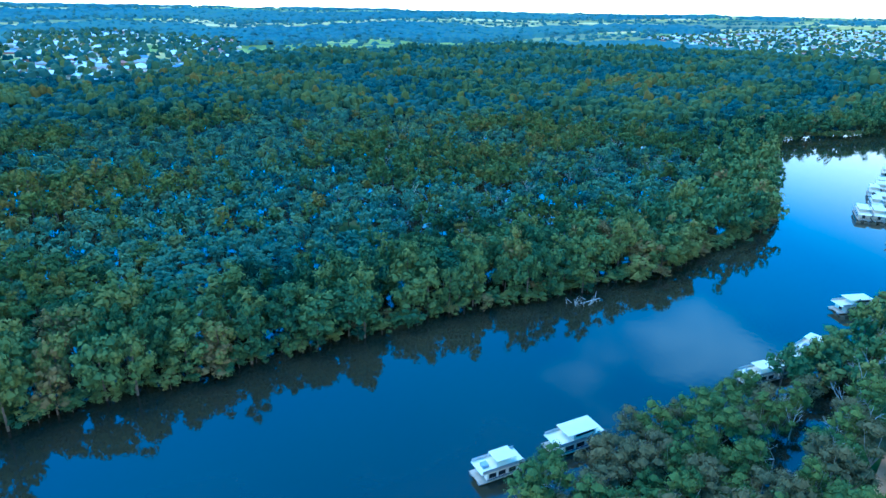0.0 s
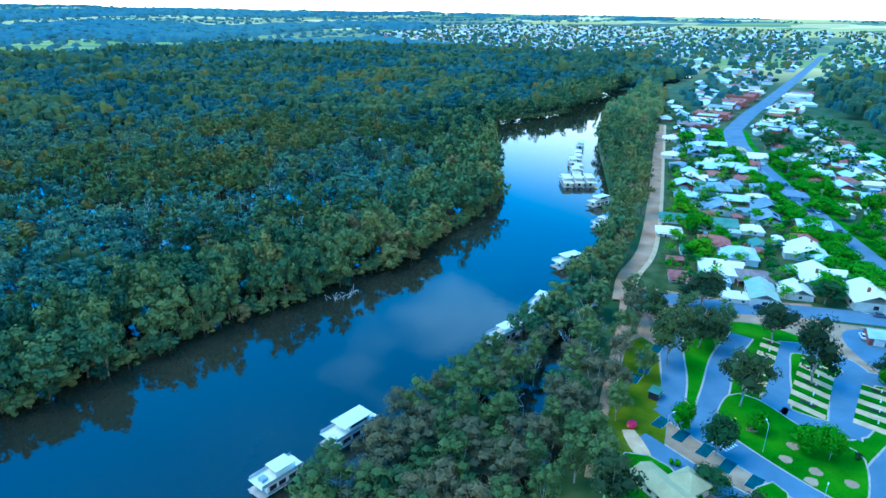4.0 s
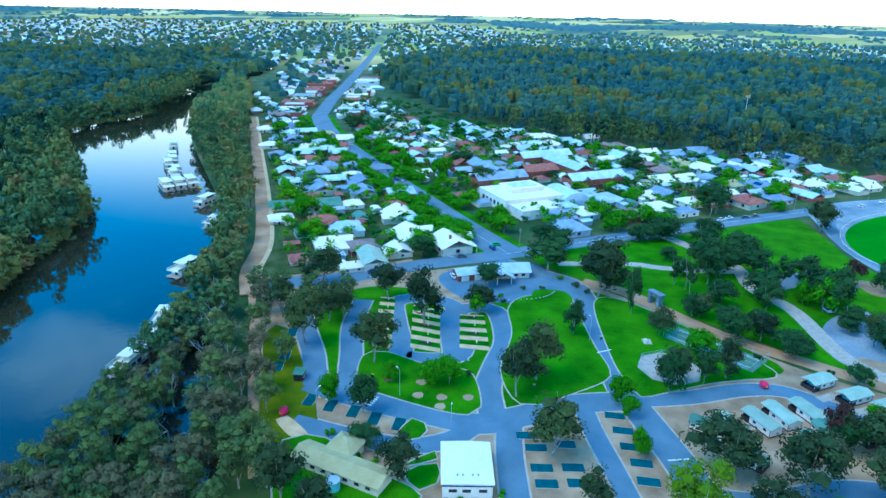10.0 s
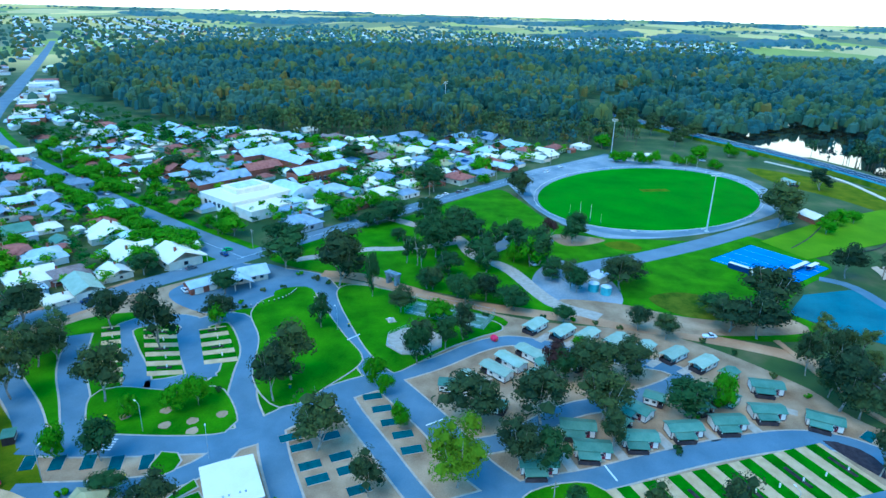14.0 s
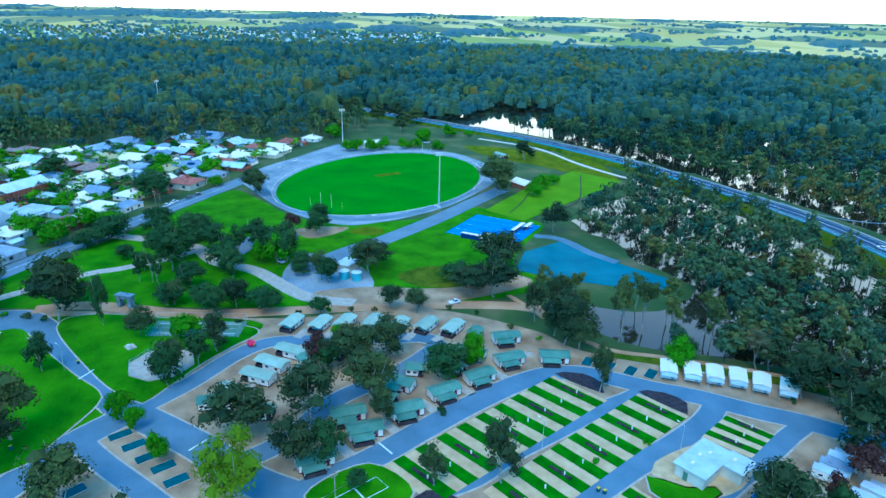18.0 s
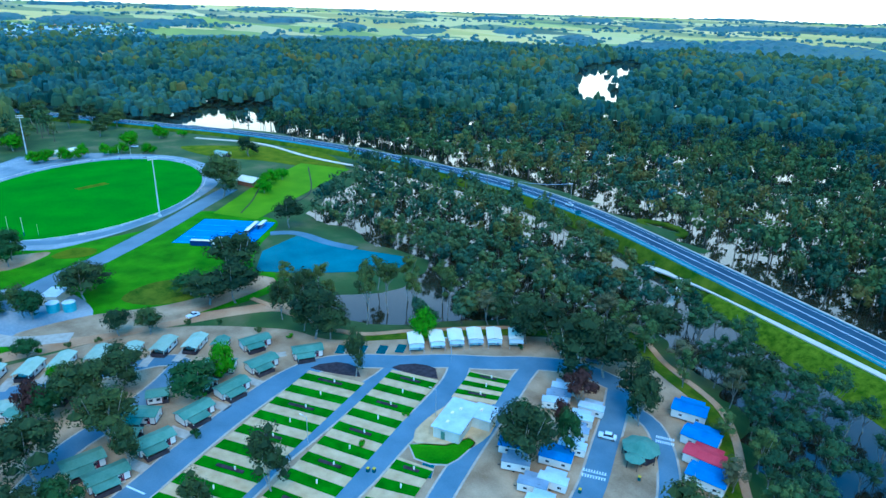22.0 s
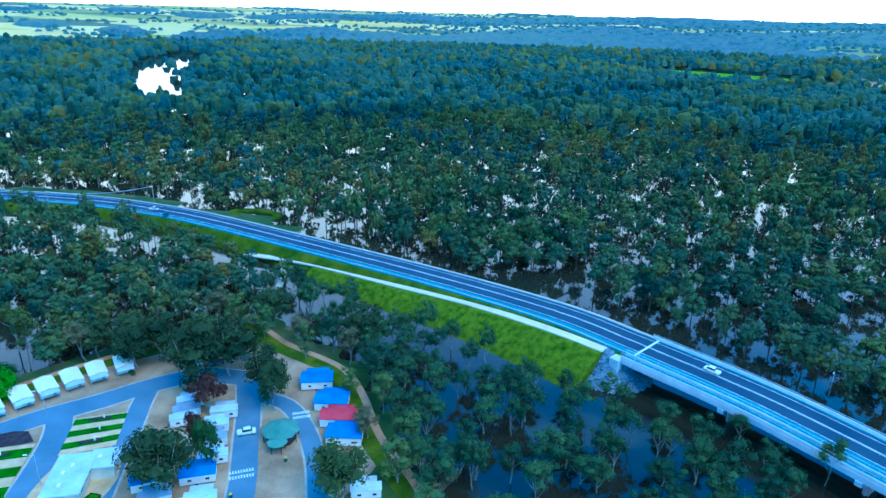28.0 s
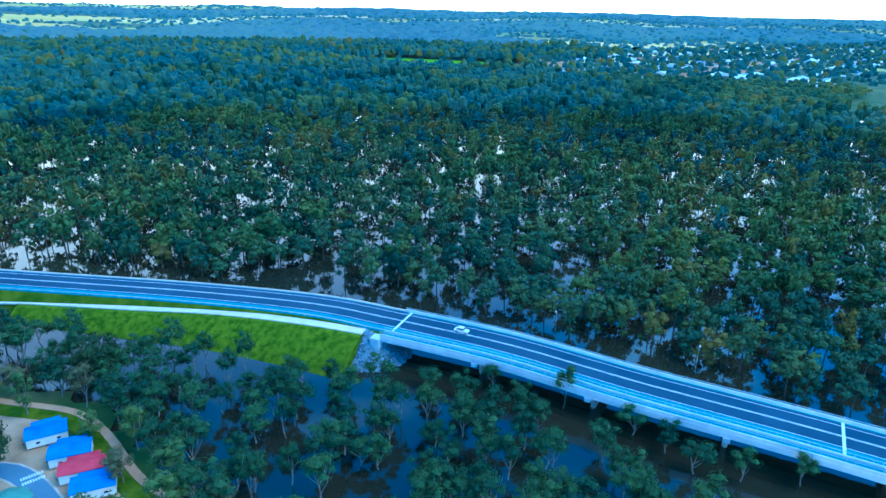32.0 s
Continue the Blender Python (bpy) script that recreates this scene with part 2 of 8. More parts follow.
M_CARBLUE = surface("blue_car_paint", (0.01, 0.04, 0.15), (0.02, 0.06, 0.2), 0.3, 0.25, 2, 0, spec=0.6)
M_CARGREEN = surface("green_car_paint", (0.1, 0.5, 0.12), (0.12, 0.55, 0.14), 0.3, 0.25, 2, 0, spec=0.6)
M_CARGREY = surface("grey_car_paint", (0.12, 0.13, 0.14), (0.16, 0.17, 0.18), 0.3, 0.25, 2, 0, spec=0.6)
M_YELLOW = surface("yellow_paint", (0.6, 0.4, 0.03), (0.75, 0.52, 0.06), 0.5, 0.6, 3, 0)
M_PINK = surface("bright_red_vinyl", (0.6, 0.02, 0.08), (0.75, 0.05, 0.12), 0.5, 0.5, 3, 0)


def water_material():
    m, n, l, p = nodes_of("river_water")
    geo = n.new("ShaderNodeNewGeometry")
    a = n.new("ShaderNodeTexNoise")
    a.inputs["Scale"].default_value, a.inputs["Detail"].default_value = 0.01, 3
    l.new(geo.outputs["Position"], a.inputs["Vector"])
    r = ramp_node(n, [(0.35, (0.020, 0.021, 0.013)), (0.65, (0.032, 0.030, 0.016))])
    l.new(a.outputs["Fac"], r.inputs[0])
    l.new(r.outputs["Color"], p.inputs["Base Color"])
    w = n.new("ShaderNodeTexNoise")
    w.inputs["Scale"].default_value, w.inputs["Detail"].default_value = 0.5, 4
    l.new(geo.outputs["Position"], w.inputs["Vector"])
    b = n.new("ShaderNodeBump")
    b.inputs["Strength"].default_value, b.inputs["Distance"].default_value = 0.06, 0.25
    l.new(w.outputs["Fac"], b.inputs["Height"])
    l.new(b.outputs[0], p.inputs["Normal"])
    p.inputs["Roughness"].default_value, p.inputs["IOR"].default_value = 0.03, 1.52
    p.inputs["Specular IOR Level"].default_value = 0.5
    return m


def country_material():
    """Rough grass and soil round the town, paddocks of several crops farther out."""
    m, n, l, p = nodes_of("country_ground")
    geo = n.new("ShaderNodeNewGeometry")
    a, b = n.new("ShaderNodeTexNoise"), n.new("ShaderNodeTexNoise")
    a.inputs["Scale"].default_value, a.inputs["Detail"].default_value = 0.05, 6
    b.inputs["Scale"].default_value, b.inputs["Detail"].default_value = 0.9, 4
    for t in (a, b):
        l.new(geo.outputs["Position"], t.inputs["Vector"])
    r = ramp_node(n, [(0.3, (0.02, 0.055, 0.004)), (0.52, (0.045, 0.085, 0.008)), (0.75, (0.17, 0.13, 0.05))])
    l.new(a.outputs["Fac"], r.inputs[0])
    mp = n.new("ShaderNodeMapping")
    mp.inputs["Scale"].default_value = (1 / 480, 1 / 230, 1)
    mp.inputs["Rotation"].default_value = (0, 0, 0.5)
    l.new(geo.outputs["Position"], mp.inputs[0])
    flat = n.new("ShaderNodeVectorMath")
    flat.operation = "MULTIPLY"
    flat.inputs[1].default_value = (1, 1, 0)
    l.new(mp.outputs[0], flat.inputs[0])
    v = n.new("ShaderNodeTexVoronoi")
    v.distance = "CHEBYCHEV"
    v.inputs["Scale"].default_value = 1.0
    l.new(flat.outputs[0], v.inputs["Vector"])
    pick = n.new("ShaderNodeSeparateColor")
    l.new(v.outputs["Color"], pick.inputs[0])
    crop = ramp_node(n, [(0.0, (0.05, 0.09, 0.05)), (0.15, (0.16, 0.19, 0.07)), (0.32, (0.58, 0.42, 0.09)), (0.46, (0.80, 0.57, 0.19)), (0.60, (0.10, 0.15, 0.08)), (0.76, (0.34, 0.36, 0.04)), (0.9, (0.80, 0.58, 0.24)), (1.0, (0.46, 0.40, 0.10))])
    l.new(pick.outputs[0], crop.inputs[0])
    far = n.new("ShaderNodeVectorMath")
    far.operation = "LENGTH"
    l.new(geo.outputs["Position"], far.inputs[0])
    mr = n.new("ShaderNodeMapRange")
    mr.inputs["From Min"].default_value, mr.inputs["From Max"].default_value = 1100, 1500
    l.new(far.outputs["Value"], mr.inputs["Value"])
    mx = n.new("ShaderNodeMix")
    mx.data_type = "RGBA"
    l.new(mr.outputs[0], mx.inputs["Factor"])
    l.new(r.outputs["Color"], mx.inputs["A"])
    l.new(crop.outputs["Color"], mx.inputs["B"])
    l.new(mx.outputs["Result"], p.inputs["Base Color"])
    bp = n.new("ShaderNodeBump")
    bp.inputs["Strength"].default_value, bp.inputs["Distance"].default_value = 0.4, 0.2
    l.new(b.outputs["Fac"], bp.inputs["Height"])
    l.new(bp.outputs[0], p.inputs["Normal"])
    p.inputs["Roughness"].default_value = 0.95
    return m


def island_material(name, stops, rough=0.6):
    """Far roofs or walls joined in one mesh, each with its own colour."""
    m, n, l, p = nodes_of(name)
    tone = n.new("ShaderNodeAttribute")
    tone.attribute_name = "tone"
    r = ramp_node(n, stops)
    r.color_ramp.interpolation = "CONSTANT"
    l.new(tone.outputs["Fac"], r.inputs[0])
    l.new(r.outputs["Color"], p.inputs["Base Color"])
    p.inputs["Roughness"].default_value = rough
    return m


M_WATER, M_COUNTRY = water_material(), country_material()
M_FARROOF = island_material("town_roofs", [(0.0, (0.78, 0.79, 0.78)), (0.3, (0.5, 0.55, 0.6)), (0.5, (0.3, 0.35, 0.42)), (0.65, (0.62, 0.6, 0.52)), (0.76, (0.40, 0.17, 0.12)), (0.88, (0.25, 0.2, 0.18)), (0.95, (0.1, 0.2, 0.35))])
M_FARWALL = island_material("town_walls", [(0.0, (0.6, 0.58, 0.52)), (0.4, (0.4, 0.36, 0.3)), (0.6, (0.36, 0.16, 0.11)), (0.8, (0.7, 0.7, 0.68))], 0.8)

# ---- tools ----
rng = np.random.default_rng(7)


def part(name, bm, material, parent=None, label=""):
    me = bpy.data.meshes.new(name)
    bm.to_mesh(me)
    bm.free()
    return mesh_part(name, me, material, parent, label)


def mesh_part(name, me, material=None, parent=None, label=""):
    if material is not None and not me.materials:
        me.materials.append(material)
    ob = new(name, me)
    if parent is not None:
        ob.parent = parent
    if label:
        tagged(ob, label)
    return ob


def box(bm, x, y, z, sx, sy, sz, turn=0.0, tilt=0.0):
    """A box whose base centre is at x, y, z."""
    m = Matrix.Translation((x, y, z + sz / 2)) @ Matrix.Rotation(turn, 4, "Z") @ Matrix.Rotation(tilt, 4, "X") @ Matrix.Diagonal((sx, sy, sz, 1))
    return bmesh.ops.create_cube(bm, size=1.0, matrix=m)["verts"]


def boxes(name, rows, material, parent=None, label=""):
    bm = bmesh.new()
    for row in rows:
        box(bm, *row)
    return part(name, bm, material, parent, label)


def tube(bm, a, b, ra, rb, sides=7):
    a, b = Vector(a), Vector(b)
    q = (b - a).to_track_quat("Z", "Y").to_matrix().to_4x4()
    m = Matrix.Translation((a + b) / 2) @ q
    bmesh.ops.create_cone(bm, cap_ends=True, segments=sides, radius1=ra, radius2=rb, depth=(b - a).length, matrix=m)


def array_mesh(name, verts, nv, material, tone=None):
    """A mesh of separate faces with nv corners each, from an array of corners."""
    verts = np.asarray(verts, np.float32).reshape(-1, 3)
    n = len(verts)
    me = bpy.data.meshes.new(name)
    me.vertices.add(n)
    me.vertices.foreach_set("co", verts.ravel())
    me.loops.add(n)
    me.loops.foreach_set("vertex_index", np.arange(n, dtype=np.int32))
    me.polygons.add(n // nv)
    me.polygons.foreach_set("loop_start", np.arange(0, n, nv, dtype=np.int32))
    me.materials.append(material)
    if tone is not None:
        at = me.attributes.new("tone", "FLOAT", "POINT")
        at.data.foreach_set("value", np.asarray(tone, np.float32))
    me.update(calc_edges=True)
    return me


def inside(poly, x, y):
    x, y = np.asarray(x, float), np.asarray(y, float)
    hit = np.zeros(x.shape, bool)
    for (x0, y0), (x1, y1) in zip(poly, poly[1:] + poly[:1]):
        if y0 != y1:
            hit ^= ((y0 > y) != (y1 > y)) & (x < (x1 - x0) * (y - y0) / (y1 - y0) + x0)
    return hit


def distance(line, x, y):
    """Distance to an open line of points."""
    best = np.full(np.shape(x), 1e9)
    for (x0, y0), (x1, y1) in zip(line, line[1:]):
        dx, dy = x1 - x0, y1 - y0
        t = np.clip(((x - x0) * dx + (y - y0) * dy) / (dx * dx + dy * dy), 0, 1)
        best = np.minimum(best, np.hypot(x - x0 - t * dx, y - y0 - t * dy))
    return best


def smooth_line(pts, step=3.0, closed=False):
    """Catmull-Rom through the points."""
    p = [np.array(q, float) for q in pts]
    n = len(p)
    out = []
    for i in range(n if closed else n - 1):
        a, b = p[i], p[(i + 1) % n]
        pre = p[i - 1] if closed or i else 2 * a - b
        post = p[(i + 2) % n] if closed or i < n - 2 else 2 * b - a
        k = max(1, int(np.hypot(*(b - a)[:2]) / step))
        for j in range(k):
            t = j / k
            out.append(0.5 * (2 * a + (b - pre) * t + (2 * pre - 5 * a + 4 * b - post) * t * t + (3 * a - pre - 3 * b + post) * t**3))
    if not closed:
        out.append(p[-1])
    return np.array(out)


def offset_line(c, d, closed=False):
    if closed:
        tan = np.roll(c, -1, 0) - np.roll(c, 1, 0)
    else:
        tan = np.gradient(c, axis=0)
    tan = tan[:, :2] / np.maximum(np.linalg.norm(tan[:, :2], axis=1, keepdims=True), 1e-6)
    return c[:, :2] + np.stack([-tan[:, 1], tan[:, 0]], 1) * d


def ribbon(name, pts, width, z, material, parent=None, thick=0.06, label="", closed=False, step=3.0, shift=0.0):
    """A road or line along points, with real edges; z may be a number or a function of the station."""
    c = smooth_line(pts, step, closed)
    a, b = offset_line(c, shift + width / 2, closed), offset_line(c, shift - width / 2, closed)
    n = len(c)
    zz = c[:, 2] + z if c.shape[1] == 3 else np.full(n, z)
    bm = bmesh.new()
    rows = [[bm.verts.new((*p, h)) for p, h in zip(q, zz + dz)] for q, dz in ((a, -thick), (a, 0), (b, 0), (b, -thick))]
    for i in range(n if closed else n - 1):
        j = (i + 1) % n
        for u, v in zip(rows, rows[1:]):
            bm.faces.new((u[i], v[i], v[j], u[j]))
    if not closed:
        bm.faces.new([r[0] for r in rows][::-1])
        bm.faces.new([r[-1] for r in rows])
    bmesh.ops.recalc_face_normals(bm, faces=bm.faces)
    return part(name, bm, material, parent, label)


def patch(name, pts, z, material, parent=None, thick=0.06, label="", soft=True):
    """A level patch of ground with an edge."""
    c = smooth_line(pts, 3.0, True) if soft else np.array(pts, float)
    bm = bmesh.new()
    top = [bm.verts.new((p[0], p[1], z)) for p in c]
    low = [bm.verts.new((p[0], p[1], z - thick)) for p in c]
    f = bm.faces.new(top)
    n = len(top)
    for i in range(n):
        bm.faces.new((top[i], low[i], low[(i + 1) % n], top[(i + 1) % n]))
    bmesh.ops.triangulate(bm, faces=[f])
    bmesh.ops.recalc_face_normals(bm, faces=bm.faces)
    return part(name, bm, material, parent, label)


def setting(ob, label, category="ground"):
    return tagged(ob, label, category, kind="structure")


USED = set()


def put(proto, m):
    """The thing itself at its first place, copies of it at the others."""
    if proto not in USED:
        USED.add(proto)
        proto.matrix_basis = m
        return proto
    s = proto.scale
    return copy_thing(proto, m @ Matrix.Diagonal((1 / s[0], 1 / s[1], 1 / s[2], 1)))


def at(x, y, z=0.0, turn=0.0, s=1.0, sz=None):
    return Matrix.Translation((x, y, z)) @ Matrix.Rotation(radians(turn), 4, "Z") @ Matrix.Diagonal((s, s, sz or s, 1))


# ---- plan ----
WATER_Z = -1.5
FAR_BANK = [(-220, 85), (-108, 134), (-72, 157), (-48, 172), (-25, 186), (-5, 198), (42, 221), (89, 242), (116, 267), (160, 304), (180, 330), (200, 383), (234, 445), (258, 512), (302, 553), (350, 562), (405, 588), (452, 628), (520, 692), (570, 745)]
NEAR_BANK = [(-60, 95), (8, 118), (39, 130), (66, 146), (103, 169), (140, 199), (192, 243), (238, 308), (322, 440), (388, 526), (432, 570), (482, 614), (545, 676), (595, 728)]
DIRT_PATH = [(80, 100), (95, 117), (111, 135), (132, 158), (148, 177), (164, 195), (193, 219), (248, 280), (323, 367), (432, 493)]
LEVEE = [(205, -85), (180, -92), (160, -100), (150, -116), (136, -138), (122, -156), (107, -175), (85, -164), (65, -156), (54, -145), (43, -128), (31, -115), (15, -95)]
HIGHWAY = [(760, -60), (660, -112), (580, -162), (502, -210), (411, -246), (325, -266), (256, -274), (205, -270), (165, -261), (99, -241), (46, -224), (3, -207), (-23, -191), (-55, -169), (-86, -142), (-124.5, -111.2), (-182, -62)]
WALKWAY = [(137, -230), (124, -229.5), (119, -229), (103, -227), (67, -217), (34, -208), (5, -196), (-12, -187)]
HIGH_ST = [(205, 72), (242, 118), (273, 170), (330, 258), (411, 374), (476, 448), (590, 532), (721, 622), (1326, 1052), (2400, 1830)]
CROSS_ST = [(158, 179), (179, 160), (208, 143), (240, 120), (277, 97), (317, 70), (375, 30), (440, -15), (500, -62)]
HIGHWAY_RISE = (2.5, 2.5, 2.5, 2.6, 2.8, 3.0, 3.4, 3.8, 4.2, 5.2, 6.0, 6.7, 7.0, 7.0, 7.0, 7.0, 7.0)
HIGHWAY_TOP = [(x * (100.2 - z) / 98.7, y * (100.2 - z) / 98.7, z) for (x, y), z in zip(HIGHWAY, HIGHWAY_RISE)]
HIGHWAY = [(x, y) for x, y, z in HIGHWAY_TOP]
WALKWAY_TOP = [(x * (100.2 - z) / 99.5, y * (100.2 - z) / 99.5, z) for (x, y), z in zip(WALKWAY, (0.9, 1.0, 1.2, 2.2, 3.8, 5.2, 6.3, 6.8))]
WALKWAY = [(x, y) for x, y, z in WALKWAY_TOP]
RIVER = FAR_BANK + NEAR_BANK[::-1]
SOUTH_RIVER = [(447, -590), (424, -602), (508, -722), (592, -822), (622, -915), (672, -1050), (722, -1170), (850, -1220), (800, -1060), (735, -960), (640, -815), (535, -695)]
DRY = [(20, 60), (70, 98), (92, 112), (128, 156), (160, 193), (190, 220), (245, 283), (320, 370), (430, 495), (520, 600), (900, 950), (700, 1500), (700, 5200), (5200, 5200), (5200, -1200), (2000, -600), (1700, 0), (1500, 600), (900, 700), (650, 470), (540, 320), (512, 237), (506, 140), (512, 48), (524, -61), (551, -102), (640, -120), (560, -172), (420, -232), (345, -222), (288, -140), (256, -152), (228, -149), (199, -158), (190, -134), (200, -115), (212, -105), (203, -97), (190, -95), (164, -99), (151, -118), (124, -160), (107, -178), (84, -168), (62, -158), (50, -147), (39, -129), (12, -95)]
WOODS_WEST = FAR_BANK + [(620, 760), (690, 790), (822, 871), (1060, 1290), (850, 1390), (771, 1694), (655, 2179), (328, 2039), (-402, 1308), (-406, 964), (-449, 812), (-582, 856), (-1462, 2194), (-2500, 1500), (-1000, 600)]
WOODS_BANK = NEAR_BANK[1:] + [(620, 720), (560, 640), (500, 570), (462, 535), (431, 496), (321, 370), (246, 285), (190, 223), (160, 194), (142, 177), (125, 156), (106, 134), (92, 116), (84, 100), (60, 92), (30, 90)]
WOODS_EAST = [(810, 641), (647, 478), (541, 324), (512, 237), (508, 140), (514, 48), (524, -61), (551, -98), (650, -95), (760, -40), (1902, -606), (1763, -305), (1722, 104), (1936, 449), (1737, 895), (1224, 784), (981, 749)]
WOODS_SOUTH = [(1900, -640), (780, -75), (670, -130), (590, -185), (510, -234), (415, -270), (325, -291), (250, -298), (160, -285), (92, -263), (38, -243), (-8, -224), (-35, -210), (-68, -186), (-100, -158), (-140, -118), (-260, -180), (-600, -560), (-420, -640), (-388, -892), (-374, -1172), (-736, -1507), (-503, -2763), (213, -2600), (727, -2193), (1163, -1550), (1778, -1223), (1927, -665)]
WOODS_CREEK = [(345, -226), (390, -234), (325, -250), (250, -260), (165, -248), (132, -238), (112, -224), (104, -200), (112, -184), (125, -164), (150, -125), (165, -106), (190, -108), (196, -124), (196, -160), (240, -160), (270, -147), (290, -152)]
WOODS_SLOUGH = [(106, -196), (96, -212), (60, -202), (28, -194), (0, -180), (-14, -164), (-44, -140), (-75, -112), (-95, -85), (-60, -60), (0, -88), (24, -106), (38, -126), (50, -146), (62, -160), (84, -170)]
INLET = [(72, 117), (84, 125), (96, 137), (110, 149), (105, 157), (91, 146), (78, 131), (69, 123)]
POND = [(582, -182), (626, -200), (672, -258), (628, -302), (552, -258), (570, -215)]
POND_VIEW = [(560, -182), (626, -200), (672, -258), (620, -302), (535, -262), (545, -210)]
FLOOD_POOL = [(206, -96), (190, -96), (168, -103), (152, -124), (160, -146), (196, -160), (200, -118)]
GREENFIELD = [(-76, -1270), (-313, -1118), (-346, -1243), (-153, -1350)]


def ground_height(x, y):
    """Height of the land: level town, river bed, flooded woods, and a slow rise far out."""
    x, y = np.asarray(x, float), np.asarray(y, float)
    r = np.hypot(x, y)
    wave = np.sin(x * 0.061 + 1.3) * np.cos(y * 0.053 + 0.4) + 0.6 * np.sin(x * 0.023 - y * 0.031) + 0.5 * np.sin(x * 0.15 + y * 0.11)
    dry = inside(DRY, x, y)
    south = y < 60
    flood = np.where(south, -2.6 + 0.55 * wave, -2.1 + 0.55 * wave)
    edge = distance(DRY + DRY[:1], x, y)
    h = np.where(dry, np.minimum(0, -0.9 + edge * 0.2), np.minimum(flood, -0.9) * np.clip(edge / 12, 0.35, 1))
    h = np.where(~dry & ~south, np.where(edge < 8, -1.0, flood), h)
    wood = inside(WOODS_WEST, x, y) | inside(WOODS_SOUTH, x, y) | inside(WOODS_CREEK, x, y) | (r < 300)
    h = np.where(wood, h, np.minimum(0, np.maximum(h, -0.5)))
    h = h * (1 - np.clip((r - 1500) / 400, 0, 1))
    bed = inside(RIVER, x, y)
    be = np.minimum(distance(FAR_BANK, x, y), distance(NEAR_BANK, x, y))
    h = np.where(bed, np.minimum(h, -1.2 - np.minimum(be, 12) * 0.35), h)
    for pool in (SOUTH_RIVER, POND):
        h = np.where(inside(pool, x, y), -4.0, h)
    h = np.where(inside(INLET, x, y), -2.4, h)
    slough = inside(WOODS_SLOUGH, x, y)
    h = np.where(slough, np.minimum(h, -1.9), h)
    return h + 73 * np.clip((r - 2100) / 2800, 0, 1) ** 1.15


def ground_sheet():
    k = np.linspace(-1, 1, 231)
    g = np.sign(k) * (np.abs(k) * 760 + 4240 * np.abs(k) ** 4.2)
    gx, gy = np.meshgrid(g + 60 * (1 - np.abs(k)), g)
    n = len(k)
    co = np.stack([gx, gy, ground_height(gx, gy)], -1).reshape(-1, 3)
    i = np.arange(n * n).reshape(n, n)
    quads = np.stack([i[:-1, :-1], i[:-1, 1:], i[1:, 1:], i[1:, :-1]], -1).reshape(-1, 4)
    me = bpy.data.meshes.new("ground")
    me.vertices.add(len(co))
    me.vertices.foreach_set("co", co.astype(np.float32).ravel())
    me.loops.add(quads.size)
    me.loops.foreach_set("vertex_index", quads.astype(np.int32).ravel())
    me.polygons.add(len(quads))
    me.polygons.foreach_set("loop_start", np.arange(0, quads.size, 4, dtype=np.int32))
    me.update(calc_edges=True)
    return mesh_part("ground", me, M_COUNTRY)


setting(ground_sheet(), "flat country of rough grass, soil and paddocks")
bm = bmesh.new()
bmesh.ops.create_grid(bm, x_segments=8, y_segments=8, size=2400, matrix=Matrix.Translation((0, 0, WATER_Z)))
setting(part("water", bm, M_WATER), "calm brown flooded river water mirroring the sky", "water")

